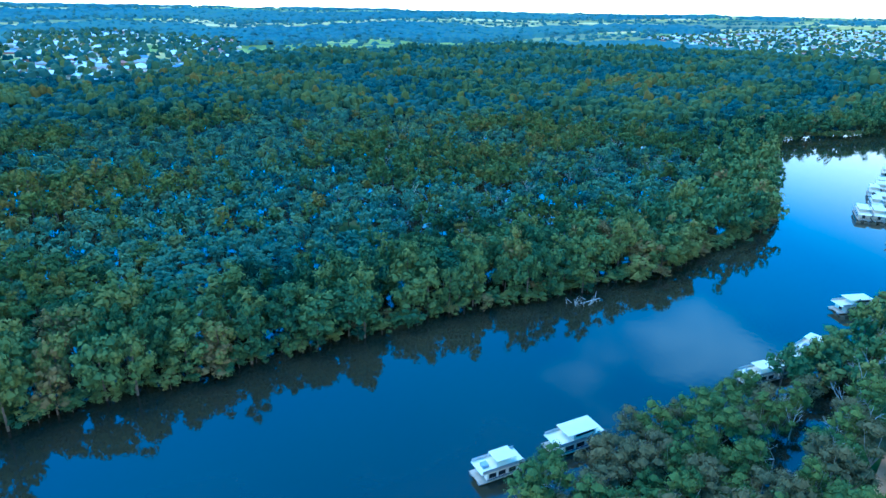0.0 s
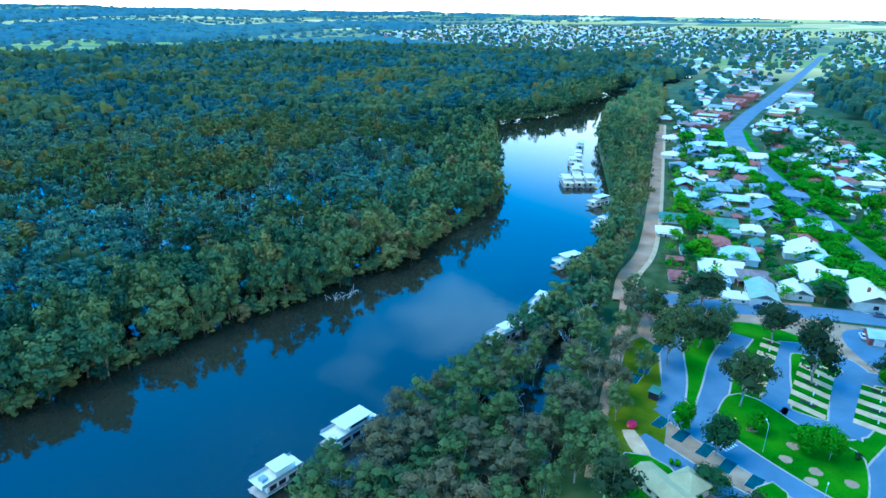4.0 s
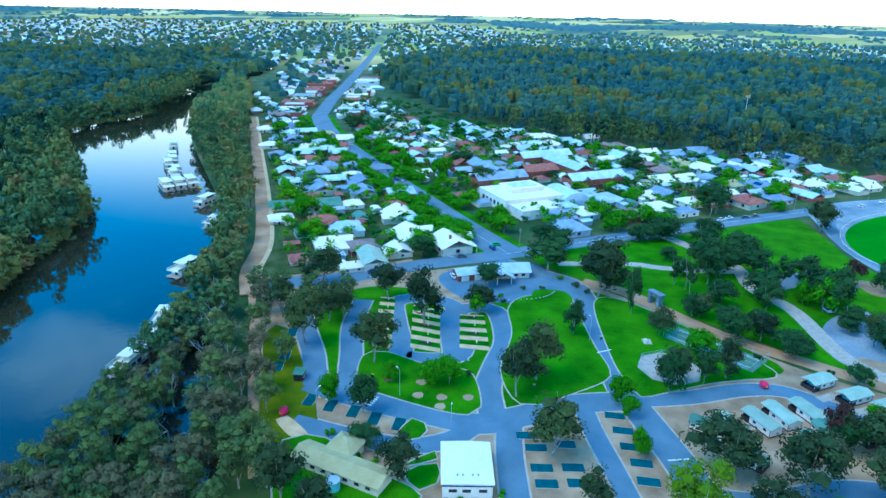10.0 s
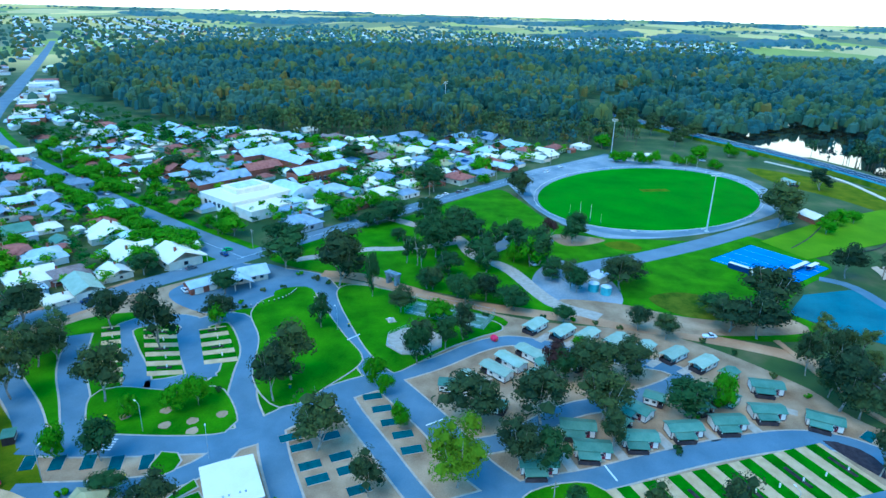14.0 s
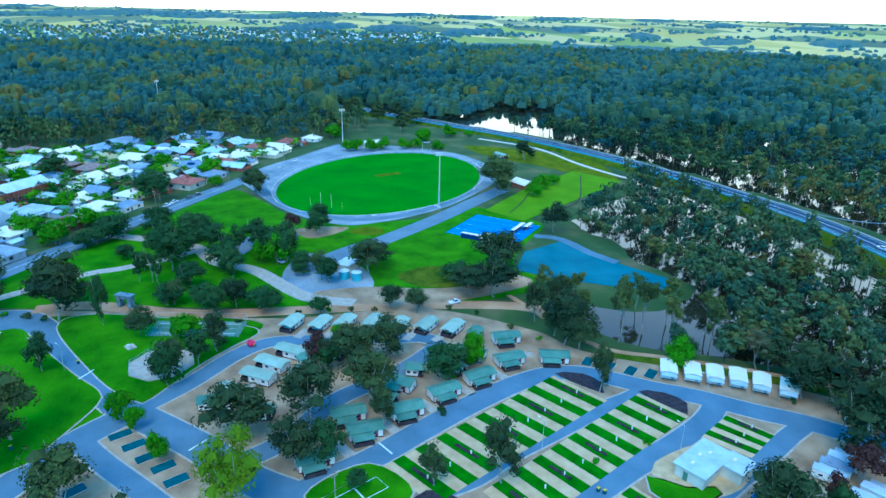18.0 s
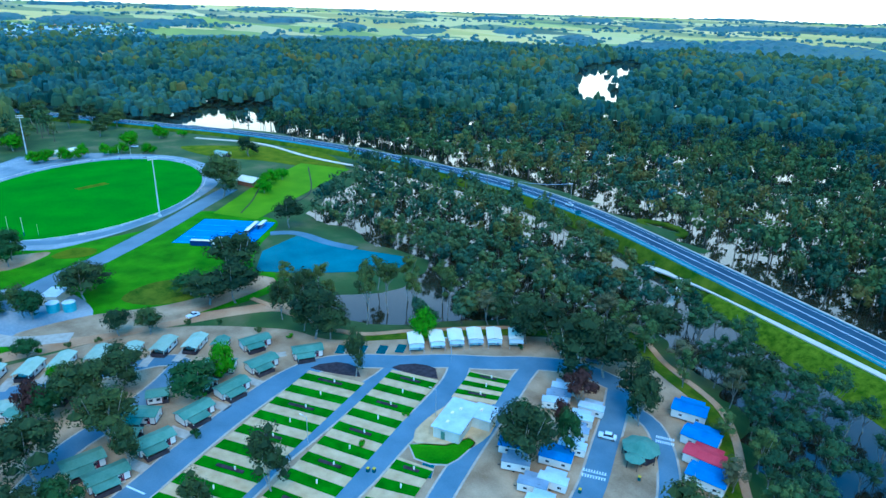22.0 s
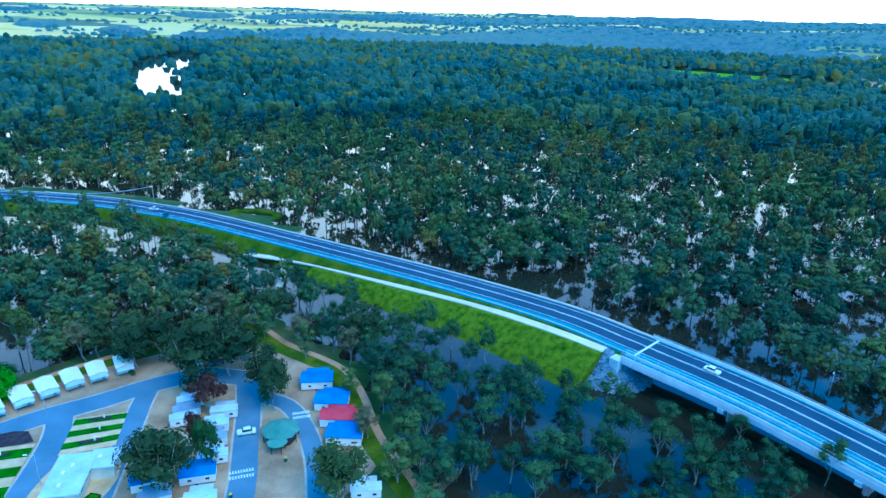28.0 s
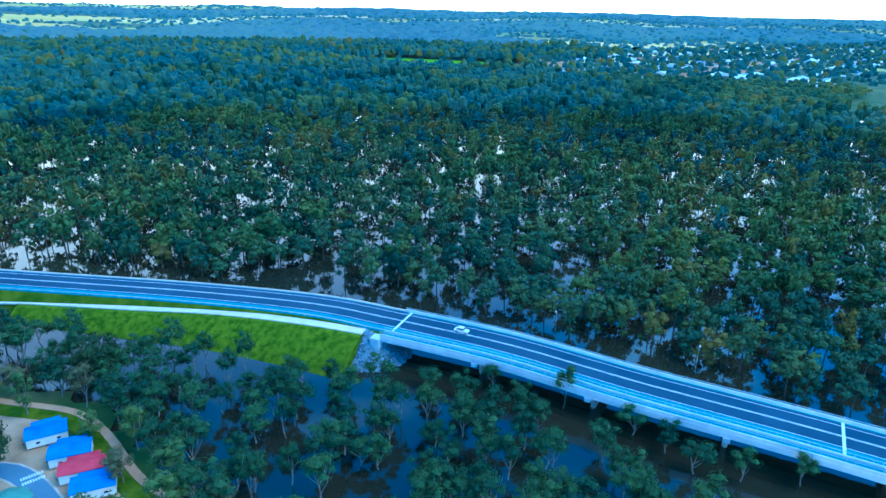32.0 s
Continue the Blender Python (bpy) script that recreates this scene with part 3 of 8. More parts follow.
# ---- foliage ----
def leaf_cloud(seed, h, w, leaves_n, size, clumps=9, low=0.38, dome=0.78, droop=0.0, puff=0.72, core=0.0):
    """Corners of a crown's leaf sprays: clumps spread through a dome, outer sprays facing out."""
    g = np.random.default_rng(seed)
    u = g.normal(size=(clumps, 3))
    u[:, 2] = np.abs(u[:, 2]) * 1.25 - 0.62
    u /= np.linalg.norm(u, axis=1, keepdims=True)
    mid = np.array([0, 0, h * (low + 1) / 2 - 0.04 * h])
    half = np.array([w / 2, w / 2, h * (1 - low) / 2])
    cen = mid + u * half * g.uniform(0.30, dome, (clumps, 1))
    rad = g.uniform(0.24, 0.38, clumps) * w * puff
    who = g.integers(0, clumps, leaves_n)
    d = g.normal(size=(leaves_n, 3))
    d /= np.linalg.norm(d, axis=1, keepdims=True)
    p = cen[who] + d * (rad[who] * g.uniform(0.55, 1.0, leaves_n) ** 0.5)[:, None] * np.array([1, 1, 0.8])
    nrm = d * 1.3 + g.normal(size=(leaves_n, 3)) * 0.32 + [0, 0, 0.3]
    nrm /= np.linalg.norm(nrm, axis=1, keepdims=True)
    a = np.cross(nrm, g.normal(size=(leaves_n, 3)))
    a /= np.linalg.norm(a, axis=1, keepdims=True)
    b = np.cross(nrm, a)
    s = (size * g.uniform(0.6, 1.25, leaves_n))[:, None]
    tri = np.stack([p + a * s * 0.62, p - a * s * 0.35 + b * s * 0.55, p - a * s * 0.35 - b * s * 0.55 - [0, 0, droop * size]], 1)
    shade = g.uniform(-0.10, 0.10, clumps)
    tone = np.repeat(shade[who] + g.uniform(-0.07, 0.07, leaves_n), 3)
    if core:      # the dense middle of each clump: blocks light, inner shade painted as darker tone
        turn = g.uniform(0, 1.5, clumps)
        ring = [cen + np.stack([np.cos(turn + k * 1.2566), np.sin(turn + k * 1.2566), 0 * turn], 1) * (rad * core * g.uniform(0.8, 1.15, clumps))[:, None] for k in range(5)]
        up, down = cen + rad[:, None] * [0, 0, 0.8 * core], cen - rad[:, None] * [0, 0, 0.8 * core]
        faces = np.concatenate([np.stack([e, ring[k], ring[(k + 1) % 5]], 1) for k in range(5) for e in (up, down)])
        tri = np.concatenate([tri, faces])
        tone = np.concatenate([tone, np.repeat(np.tile(shade - 0.06, 10), 3)])
    return tri, tone


def clump_crown(seed, lumps, sides, low=0.1):
    """A far crown for a spread of 1: a few uneven leafy clumps, each a ragged dome of facets."""
    g = np.random.default_rng(seed)
    tri, tone = [], []
    for i in range(lumps):
        a = i * 2.4 + g.uniform(-0.5, 0.5)
        off = 0.0 if lumps == 1 else g.uniform(0.12, 0.30)
        c = np.array([math.cos(a) * off, math.sin(a) * off, TALL * g.uniform(0.50, 0.70)])
        r = g.uniform(0.42, 0.52) if lumps == 1 else g.uniform(0.24, 0.34)
        rings = []
        for e, k in ((0.75, 0.72), (-0.35, 1.0)):
            q = np.arange(sides) * 2 * math.pi / sides + g.uniform(-0.25, 0.25, sides)
            rr = r * k * g.uniform(0.75, 1.25, sides)
            rings.append(c + np.stack([np.cos(q) * rr, np.sin(q) * rr, e * r * 1.15 * g.uniform(0.7, 1.25, sides) - (0.25 * TALL * (0.6 - low) if e < 0 else 0)], 1))
        top = c + [g.uniform(-0.06, 0.06), g.uniform(-0.06, 0.06), r * g.uniform(1.1, 1.5)]
        u, v = rings
        shade = g.uniform(-0.10, 0.10)
        for j in range(sides):
            k = (j + 1) % sides
            tri += [(top, u[j], u[k]), (u[j], v[j], v[k]), (u[j], v[k], u[k])]
            tone += [shade + g.uniform(-0.06, 0.06)] * 3
    return np.array(tri), np.repeat(np.array(tone), 3)


def trunk_mesh(bm, g, h, w, r, limbs=5, low=0.38, fork=0.3):
    bend = Vector((g.uniform(-0.05, 0.05) * h, g.uniform(-0.05, 0.05) * h, h * fork))
    tube(bm, (0, 0, -0.6), bend, r, r * 0.72, 8)
    tube(bm, bend, bend + Vector((g.uniform(-0.05, 0.05) * h, g.uniform(-0.05, 0.05) * h, h * 0.42)), r * 0.72, r * 0.2, 7)
    for i in range(limbs):
        a = i * 2 * math.pi / limbs + g.uniform(-0.4, 0.4)
        base = bend + Vector((0, 0, g.uniform(-0.04, 0.2) * h))
        tip = Vector((math.cos(a) * w * g.uniform(0.22, 0.36), math.sin(a) * w * g.uniform(0.22, 0.36), h * g.uniform(0.58, 0.82)))
        elbow = base.lerp(tip, 0.5) + Vector((math.cos(a), math.sin(a), -0.4)) * w * 0.05
        tube(bm, base, elbow, r * 0.45, r * 0.3, 6)
        tube(bm, elbow, tip, r * 0.3, r * 0.08, 5)


def build_tree(name, label, category, seed, h, w, n, size, material, r=0.3, low=0.38, clumps=9, bark=None, group="", puff=0.62):
    tree = tagged(new(name), label, category, group)
    bm = bmesh.new()
    trunk_mesh(bm, np.random.default_rng(seed), h, w, r, low=low, fork=max(0.12, low - 0.1))
    part("trunk", bm, bark or M_BARK, tree)
    tri, tone = leaf_cloud(seed, h, w, n, size, clumps, low, 0.86, puff=puff, core=0.6)
    mesh_part("crown", array_mesh("crown", tri, 3, material, (0.12 if material is M_GUM and category == "tree" and group == "park gum trees" else 0.08 if group == "flooded gums" else 0.50 if group == "bank gums" else 0.36) + tone), None, tree)
    return tree


def woods(name, label, xs, ys, heights, spreads, shapes, material, trunks=True, base=None):
    """A stand of trees joined into one piece; every tree differs in size, turn and tone."""
    n = len(xs)
    if not n:
        return None
    zs = np.maximum(ground_height(xs, ys), WATER_Z - 1.0) if base is None else base
    which = rng.integers(0, len(shapes), n)
    turn = rng.uniform(0, 2 * math.pi, n)
    # tone drifts over the wood and varies from tree to tree
    drift = 0.40 + 0.16 * np.sin(xs * 0.013 + 1.7) * np.cos(ys * 0.011) + 0.08 * np.sin(xs * 0.037 - ys * 0.029)
    tones = drift + rng.normal(0, 0.19, n)
    odd = rng.random(n)
    tones = np.where(odd > 0.95, tones + 0.25, tones)
    allv, allt, stems = [], [], []
    for k, (tri, tone) in enumerate(shapes):
        idx = np.nonzero(which == k)[0]
        c, s = np.cos(turn[idx])[:, None, None], np.sin(turn[idx])[:, None, None]
        w, h = spreads[idx][:, None, None], heights[idx][:, None, None]
        x, y, z = tri[None, :, :, 0] * w, tri[None, :, :, 1] * w, tri[None, :, :, 2] * h / TALL
        v = np.stack([x * c - y * s + xs[idx][:, None, None], x * s + y * c + ys[idx][:, None, None], z + zs[idx][:, None, None]], -1)
        allv.append(v.reshape(-1, 3))
        allt.append((tones[idx][:, None] + tone[None, :]).ravel())
    ob = mesh_part(name, array_mesh(name, np.concatenate(allv), 3, material, np.concatenate(allt)))
    tagged(ob, label, "trees", kind="stuff")
    if trunks:
        a = rng.uniform(0, 2 * math.pi, n)
        lean = rng.uniform(0, 0.8, n)
        top = np.stack([xs + np.cos(a) * lean, ys + np.sin(a) * lean, zs + heights * 0.7], -1)
        bot = np.stack([xs, ys, zs - 0.4], -1)
        r0 = np.clip(heights * 0.018, 0.14, 0.4)
        q = []
        for j in range(3):
            e0, e1 = j * 2.094, (j + 1) * 2.094
            o0 = np.stack([np.cos(e0) * r0, np.sin(e0) * r0, 0 * r0], -1)
            o1 = np.stack([np.cos(e1) * r0, np.sin(e1) * r0, 0 * r0], -1)
            q.append(np.stack([bot + o0, bot + o1, top + o1 * 0.35, top + o0 * 0.35], 1))
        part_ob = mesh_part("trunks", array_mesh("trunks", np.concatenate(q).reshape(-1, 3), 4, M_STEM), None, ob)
        tagged(part_ob, "slender gum trunks, bark darkened for shade under the crowns", kind="stuff")
    return ob


def spots(poly, step, near, far, jitter=0.42, keep=1.0):
    """Uneven planting spots in a polygon, between two distances from the lookout's foot."""
    p = np.array(poly)
    x0, y0 = np.maximum(p.min(0), -far)
    x1, y1 = np.minimum(p.max(0), far)
    gx, gy = np.meshgrid(np.arange(x0, x1, step), np.arange(y0, y1, step))
    gx, gy = gx.ravel() + rng.uniform(-jitter, jitter, gx.size) * step, gy.ravel() + rng.uniform(-jitter, jitter, gy.size) * step
    r = np.hypot(gx, gy)
    az = np.degrees(np.arctan2(-gx, gy))
    ok = (r >= near) & (r < far) & ~((az > 42) & (az < 126)) & (rng.random(gx.size) < keep)
    gx, gy = gx[ok], gy[ok]
    ok = inside(poly, gx, gy)
    return gx[ok], gy[ok]


LOW_NEAR = 0.12
TALL = 1.5   # height of the unit tree for a spread of 1
SHAPE_NEAR = [leaf_cloud(100 + i, TALL, 1, 380, 0.088, 17, LOW_NEAR, 0.85, puff=0.6, core=0.6) for i in range(6)]
SHAPE_BANK = [leaf_cloud(150 + i, TALL, 1, 700, 0.074, 26, -0.02, 0.88, puff=0.52, core=0.6) for i in range(6)]
SHAPE_MID = [leaf_cloud(200 + i, TALL, 1, 112, 0.152, 12, 0.15, 0.82, puff=0.62) for i in range(6)]
SHAPE_FAR = [clump_crown(300 + i, 3, 5) for i in range(6)]
SHAPE_LAST = [clump_crown(400 + i, 1, 4) for i in range(6)]


def wood_bands(name, label, poly, tall, spread, step, material, skip=None, keep=1.0, distant=None, nearest=None, stands=None, bands=((95, 290), (290, 620), (620, 1050), (1050, 1800))):
    for (lo, hi), shapes, grow in zip(bands, (nearest or SHAPE_NEAR, SHAPE_MID, SHAPE_FAR, SHAPE_LAST), (1.0, 1.08, 1.35, 1.7)):
        x, y = spots(poly, step * grow, lo, hi, keep=keep)
        if skip is not None and len(x):
            k = ~skip(x, y)
            x, y = x[k], y[k]
        n = len(x)
        if not n:
            continue
        f = rng.normal(1, 0.17, n).clip(0.6, 1.5)
        g = rng.normal(1, 0.16, n).clip(0.65, 1.5)
        # more trees take the haze-painted leaf colour with distance
        hazed = rng.random(n) < (np.hypot(x, y) - 300) / 620 if distant else np.zeros(n, bool)
        high = np.zeros(n, bool)
        if stands is not None:     # stands of taller olive trees among the low growth
            belt = np.sin(x * 0.019 + 1.4 * np.sin(y * 0.011)) * np.cos(y * 0.023 + 0.9 * np.sin(x * 0.008)) + 0.4 * np.sin(x * 0.052 + 1) * np.cos(y * 0.047)
            high = ((belt > 0.22) & (rng.random(n) < 0.75)) | (rng.random(n) < 0.05)
            woods("tall_stand", stands[3], x[high], y[high], stands[1] * f[high] * min(grow, 1.15), stands[2] * g[high] * grow, shapes, stands[0] if lo < 600 else M_FLOODGUM, trunks=hi < 630)
        for pick, kind in ((~hazed & ~high, M_FLOODGUM if distant and lo > 600 else material), (hazed & ~high, distant)):
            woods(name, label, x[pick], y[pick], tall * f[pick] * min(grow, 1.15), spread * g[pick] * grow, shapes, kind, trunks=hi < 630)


def open_water(x, y):
    walk = distance(WALKWAY, x, y)
    glade = np.sin(x * 0.07 + 2 * np.sin(y * 0.023)) * np.cos(y * 0.081 + 1.5 * np.sin(x * 0.027)) + 0.5 * np.sin(x * 0.17 - y * 0.14)
    shore = distance(SOUTH_RIVER + SOUTH_RIVER[:1], x, y) < 9
    return (walk < np.where(x > 104, 12, 19)) | shore | ((glade > np.where(np.hypot(x, y) < 380, 0.84, 0.76)) & (y < -60)) | (inside(SOUTH_RIVER, x, y) & (rng.random(np.shape(x)) > 0.02)) | inside(POND_VIEW, x, y) | inside(FLOOD_POOL, x, y) | (distance(HIGHWAY, x, y) < 17) | inside(GREENFIELD, x, y) | (distance(GREENFIELD + GREENFIELD[:1], x, y) < 50)


def west_pools(x, y):
    wet = np.zeros(np.shape(x), bool)
    for cx, cy, r in ((68, 375, 12), (52, 342, 7), (-16, 281, 7), (28, 303, 5), (130, 420, 8), (-60, 250, 6)):
        wet |= np.hypot((x - cx) * 1.3, y - cy) < r
    return wet


def bank_front(x, y):
    return distance(FAR_BANK, x, y) > 42


def ragged(x, y):
    """Thin out the edge of the wood and open a few clearings."""
    edge = distance(WOODS_EAST + WOODS_EAST[:1], x, y)
    gap = np.sin(x * 0.031 + np.sin(y * 0.02)) * np.cos(y * 0.037) + 0.6 * np.sin(x * 0.083 + y * 0.07)
    return open_water(x, y) | ((edge < 14) & (rng.random(len(x)) < 0.3)) | (gap > 1.05)


wood_bands("riverside_gums", "tall olive gum trees leaning over the river bank", WOODS_WEST, 21, 12.6, 8.6, M_RIVERGUM, lambda x, y: bank_front(x, y) | (distance(FAR_BANK, x, y) < 2), nearest=SHAPE_BANK, bands=((95, 290), (290, 1000)))
wood_bands("bank_scrub", "low leafy growth along the water's edge", WOODS_WEST, 6.5, 6.5, 4.6, M_RIVERGUM, lambda x, y: (distance(FAR_BANK, x, y) > 11) | (distance(FAR_BANK, x, y) < 1.5), bands=((95, 420), (420, 700)))
wood_bands("regrowth_woods", "dense blue-green regrowth gums in floodwater", WOODS_WEST, 10.5, 8.3, 7.1, M_SCRUB, lambda x, y: ~bank_front(x, y) | west_pools(x, y), distant=M_HAZEGUM, stands=(M_OLIVE, 15, 10, "stand of taller olive gums in the flooded woods"))
wood_bands("bank_gums", "gum trees between the river and the dirt track", WOODS_BANK, 15, 8.6, 6.3, M_RIVERGUM, lambda x, y: (distance(DIRT_PATH, x, y) < 6.0) | (np.hypot(x, y) < 190))
wood_bands("parkland_woods", "dark gum woods behind the houses", WOODS_EAST, 16, 9.0, 8.4, M_FLOODGUM, ragged, 0.9, M_HAZEGUM, stands=(M_OLIVE, 18, 11, "taller olive gums above the woods"))
wood_bands("flooded_woods", "dark green gum forest standing in floodwater", WOODS_SOUTH, 15, 9.4, 8.5, M_FLOODGUM, open_water, 0.88, M_HAZEGUM, stands=(M_OLIVE, 17, 10.5, "taller olive gums in the flooded forest"))
wood_bands("creek_woods", "gums standing in floodwater beside the highway", WOODS_CREEK, 14, 8.4, 7.2, M_FLOODGUM, open_water, 0.85)

# ---- ground cover, roads and paths ----
PARK = [(92, 112), (118, 143), (150, 168), (185, 150), (232, 110), (226, 60), (206, 0), (202, -50), (178, -82), (160, -93), (142, -122), (118, -150), (100, -158), (76, -156), (56, -138), (40, -118), (60, -70), (85, 20), (84, 80)]
setting(patch("park_ground", PARK, 0.03, M_GRAVEL, thick=0.3), "sandy gravel ground of the caravan park")
setting(patch("town_ground", [(168, 182), (250, 122), (330, 250), (470, 440), (425, 470), (300, 330), (205, 222)], 0.02, M_YARD, thick=0.3), "yards of grass and soil between houses")
setting(patch("riverside_lawn", [(93, 112), (111, 131), (130, 150), (136, 146), (112, 112), (100, 100), (92, 100)], 0.05, M_ROUGH, thick=0.2), "patchy grass beside the dirt track")
setting(ribbon("dirt_track", DIRT_PATH[:5], 2.6, 0.10, M_DIRT, thick=0.5), "bare sandy track along the levee", "track")
setting(ribbon("levee_works", DIRT_PATH[4:], 8.5, 0.12, M_DIRT, thick=0.5), "wide bare dirt levee under works", "track")
setting(ribbon("levee_footpath", DIRT_PATH[4:], 2.0, 0.16, M_SLAB, thick=0.4, shift=-3.4), "pale gravel path on the levee", "path")
setting(ribbon("levee_path", LEVEE, 2.1, 0.25, M_DIRT, thick=1.2), "narrow sandy levee path round the park", "path")
setting(ribbon("levee_grass", LEVEE[2:], 4.5, 0.10, M_BANKGRASS, thick=1.4, shift=-3.0), "grassy levee bank", "grass")
setting(ribbon("high_street", HIGH_ST[1:6], 17, 0.07, M_STREET, thick=0.3), "wide grey bitumen main street", "road")
setting(ribbon("high_street_verge", HIGH_ST[1:6], 26, 0.05, M_LAWN, thick=0.3), "grass verges along the main street", "grass")
setting(ribbon("street_line", HIGH_ST[1:5], 0.16, 0.09, M_WHITELINE, thick=0.015), "white painted street line", "line")
setting(ribbon("street_line", CROSS_ST[3:], 0.16, 0.10, M_WHITELINE, thick=0.015), "white painted street line", "line")
setting(ribbon("main_street", HIGH_ST[5:], 15, 0.07, M_STREET, thick=0.3, step=20), "long straight street through the town centre", "road")
setting(ribbon("cross_street", CROSS_ST, 11, 0.08, M_STREET, thick=0.3), "grey bitumen street beside the park", "road")
setting(ribbon("cross_street_verge", CROSS_ST[:3], 15, 0.06, M_DIRT, thick=0.3), "sandy shoulder of the street", "ground")
setting(ribbon("dirt_road", [(232, 80), (231, 62), (216, 27), (211, -4), (208, -28), (204, -54), (196, -84), (186, -96)], 6.5, 0.07, M_DIRT, thick=0.3), "sandy dirt road behind the cabins", "road")
setting(ribbon("park_drive", [(308, 67), (288, 34), (265, 22), (251, 6), (222, -11), (212, -28)], 6.5, 0.08, M_KERB, thick=0.3), "pale gravel drive across the parkland", "road")
setting(ribbon("parkland_drive", [(244, 96), (262, 70), (265, 59), (272, 43), (280, 31)], 5, 0.085, M_KERB, thick=0.3), "pale curved gravel drive", "road")
setting(ribbon("oval_drive", [(246, -14), (256, -22), (267, -36), (276, -51), (302, -84), (329, -114), (350, -138)], 10, 0.115, M_STREET, thick=0.3), "sealed drive and car park beside the oval", "road")

setting(patch("north_lawn", [(122, 70), (120, 100), (122, 112), (150, 92), (186, 100), (208, 94), (224, 80), (220, 50), (205, 6), (190, 14), (163, 38), (150, 52), (128, 68)], 0.036, M_LAWN, thick=0.3), "green grass between the park roads", "lawn")
setting(patch("finger_lawn", [(120, 109), (132, 128), (146, 144), (158, 152), (178, 146), (187, 128), (184, 104), (170, 95), (150, 91), (140, 102), (128, 100)], 0.042, M_LAWN, thick=0.3), "green grass between the finger roads", "lawn")
ROADS = (
    ("entry_road", [(232, 118), (229, 94), (226, 81), (208, 68), (182, 53), (164, 42), (153, 32), (140, 20), (125, 8), (112, -8)], 8.6),
    ("west_road", [(160, 37), (149, 50), (134, 61), (126, 68), (122, 82), (119, 95), (117, 107), (116, 117)], 8.6),
    ("loop_road", [(126, 68), (117, 70), (109, 77), (104, 90), (100, 108)], 6.0),
    ("lower_road", [(133, 62), (121, 56), (108, 48), (95, 40)], 6.5),
    ("finger_road", [(116, 115), (128, 127), (140, 142), (151, 153), (160, 152)], 6.8),
    ("finger_road", [(117, 104), (134, 117), (150, 130), (168, 140)], 6.8),
    ("finger_road", [(121, 100), (143, 105), (161, 120), (173, 129), (181, 124), (183, 111), (169, 99), (155, 90.5), (147, 95), (143, 103)], 7.2),
    ("finger_road", [(150, 89), (162, 98), (174, 107), (184, 105), (188, 96), (171, 83), (155, 78), (143, 74), (131, 66)], 7.2),
    ("cabin_road", [(160, 37), (170, 25), (183, 13), (189, 3), (188, -9), (187, -20), (183, -34), (181, -45), (176, -49), (169, -43), (160, -30), (152, -14), (137, 1), (131, 14)], 6.0),
    ("middle_road", [(153, 50.5), (141, 42.3), (128.6, 32.3), (118, 24), (105, 13)], 5.2),
    ("south_road", [(108, 16), (119, -4), (126, -20), (133, -33), (142, -51), (149, -69), (150, -81), (146, -90), (136, -102), (129, -112), (119, -123), (111, -133), (101, -141), (88, -143)], 7.2),
    ("aisle_road", [(110, -27), (113, -41), (118, -50), (124, -66), (131, -84), (133, -92), (136, -100)], 5.0),
    ("aisle_road", [(92, -42), (98, -55), (102, -66), (107, -78), (113, -94), (119, -107), (125, -115)], 6.0),
    ("aisle_road", [(80, -64), (87, -77), (95, -94), (103, -113), (108, -124), (111, -132)], 5.0),
    ("hut_road", [(58, -84), (63, -94), (67, -104), (73, -116), (80, -130), (87, -142)], 6.0),
    ("hut_loop", [(42, -90), (48, -102), (55, -116), (63, -127), (71, -134), (80, -136)], 4.5),
)
for i, (name, pts, wide) in enumerate(ROADS):
    setting(ribbon(name, pts, wide, 0.06 + 0.004 * i, M_ASPHALT, thick=0.25), "blue-grey sealed park road", "road")
    setting(ribbon("road_edging", pts, wide + 1.1, 0.045 + 0.001 * i, M_KERB, thick=0.2), "pale concrete edging of a park road", "kerb")


def lawn(pts, material=None, label="bright green mown lawn with a concrete edge", z=0.14):
    setting(patch("lawn_edging", [(float(x), float(y)) for x, y in offset_line(smooth_line(pts, 3, True), EDGE * turn_of(pts), True)], z - 0.02, M_KERB, thick=0.2), "pale concrete lawn edging", "kerb")
    return setting(patch("lawn", pts, z, material or M_LAWN, thick=0.15), label, "lawn")


EDGE = 0.45


def turn_of(pts):
    return -1 if sum(x0 * y1 - x1 * y0 for (x0, y0), (x1, y1) in zip(pts, pts[1:] + pts[:1])) > 0 else 1


lawn([(136, 114), (142, 110), (143, 94), (147, 84), (143, 78), (133, 71), (128, 72), (125, 82), (123, 97), (123, 105)])
lawn([(155, 76), (176, 83), (193, 93), (206, 92), (213, 81), (203, 71), (183, 57), (172, 48.5), (165, 47.5), (152, 53.5), (143.5, 58), (140.7, 62.6), (145, 69)])
lawn([(216, 69), (223, 59), (211, 28), (199, 6), (189, 14), (182, 21), (169, 31), (163, 36), (166, 40), (181, 51)])
lawn([(118.3, 83), (118.4, 79.3), (116.1, 77.1), (112.8, 77.0), (110.6, 78.9), (110.2, 81.8), (113.7, 83.0)])
lawn([(93, 104), (97.7, 101), (99.5, 96), (98.5, 90), (97, 82), (97, 73), (96, 65), (87, 67), (77, 76), (74, 85), (80, 94)])
lawn([(102, 74), (110.5, 70.8), (108.6, 69)])
lawn([(100.5, 72.5), (107, 68), (101.5, 64.5), (97.5, 66.5)])
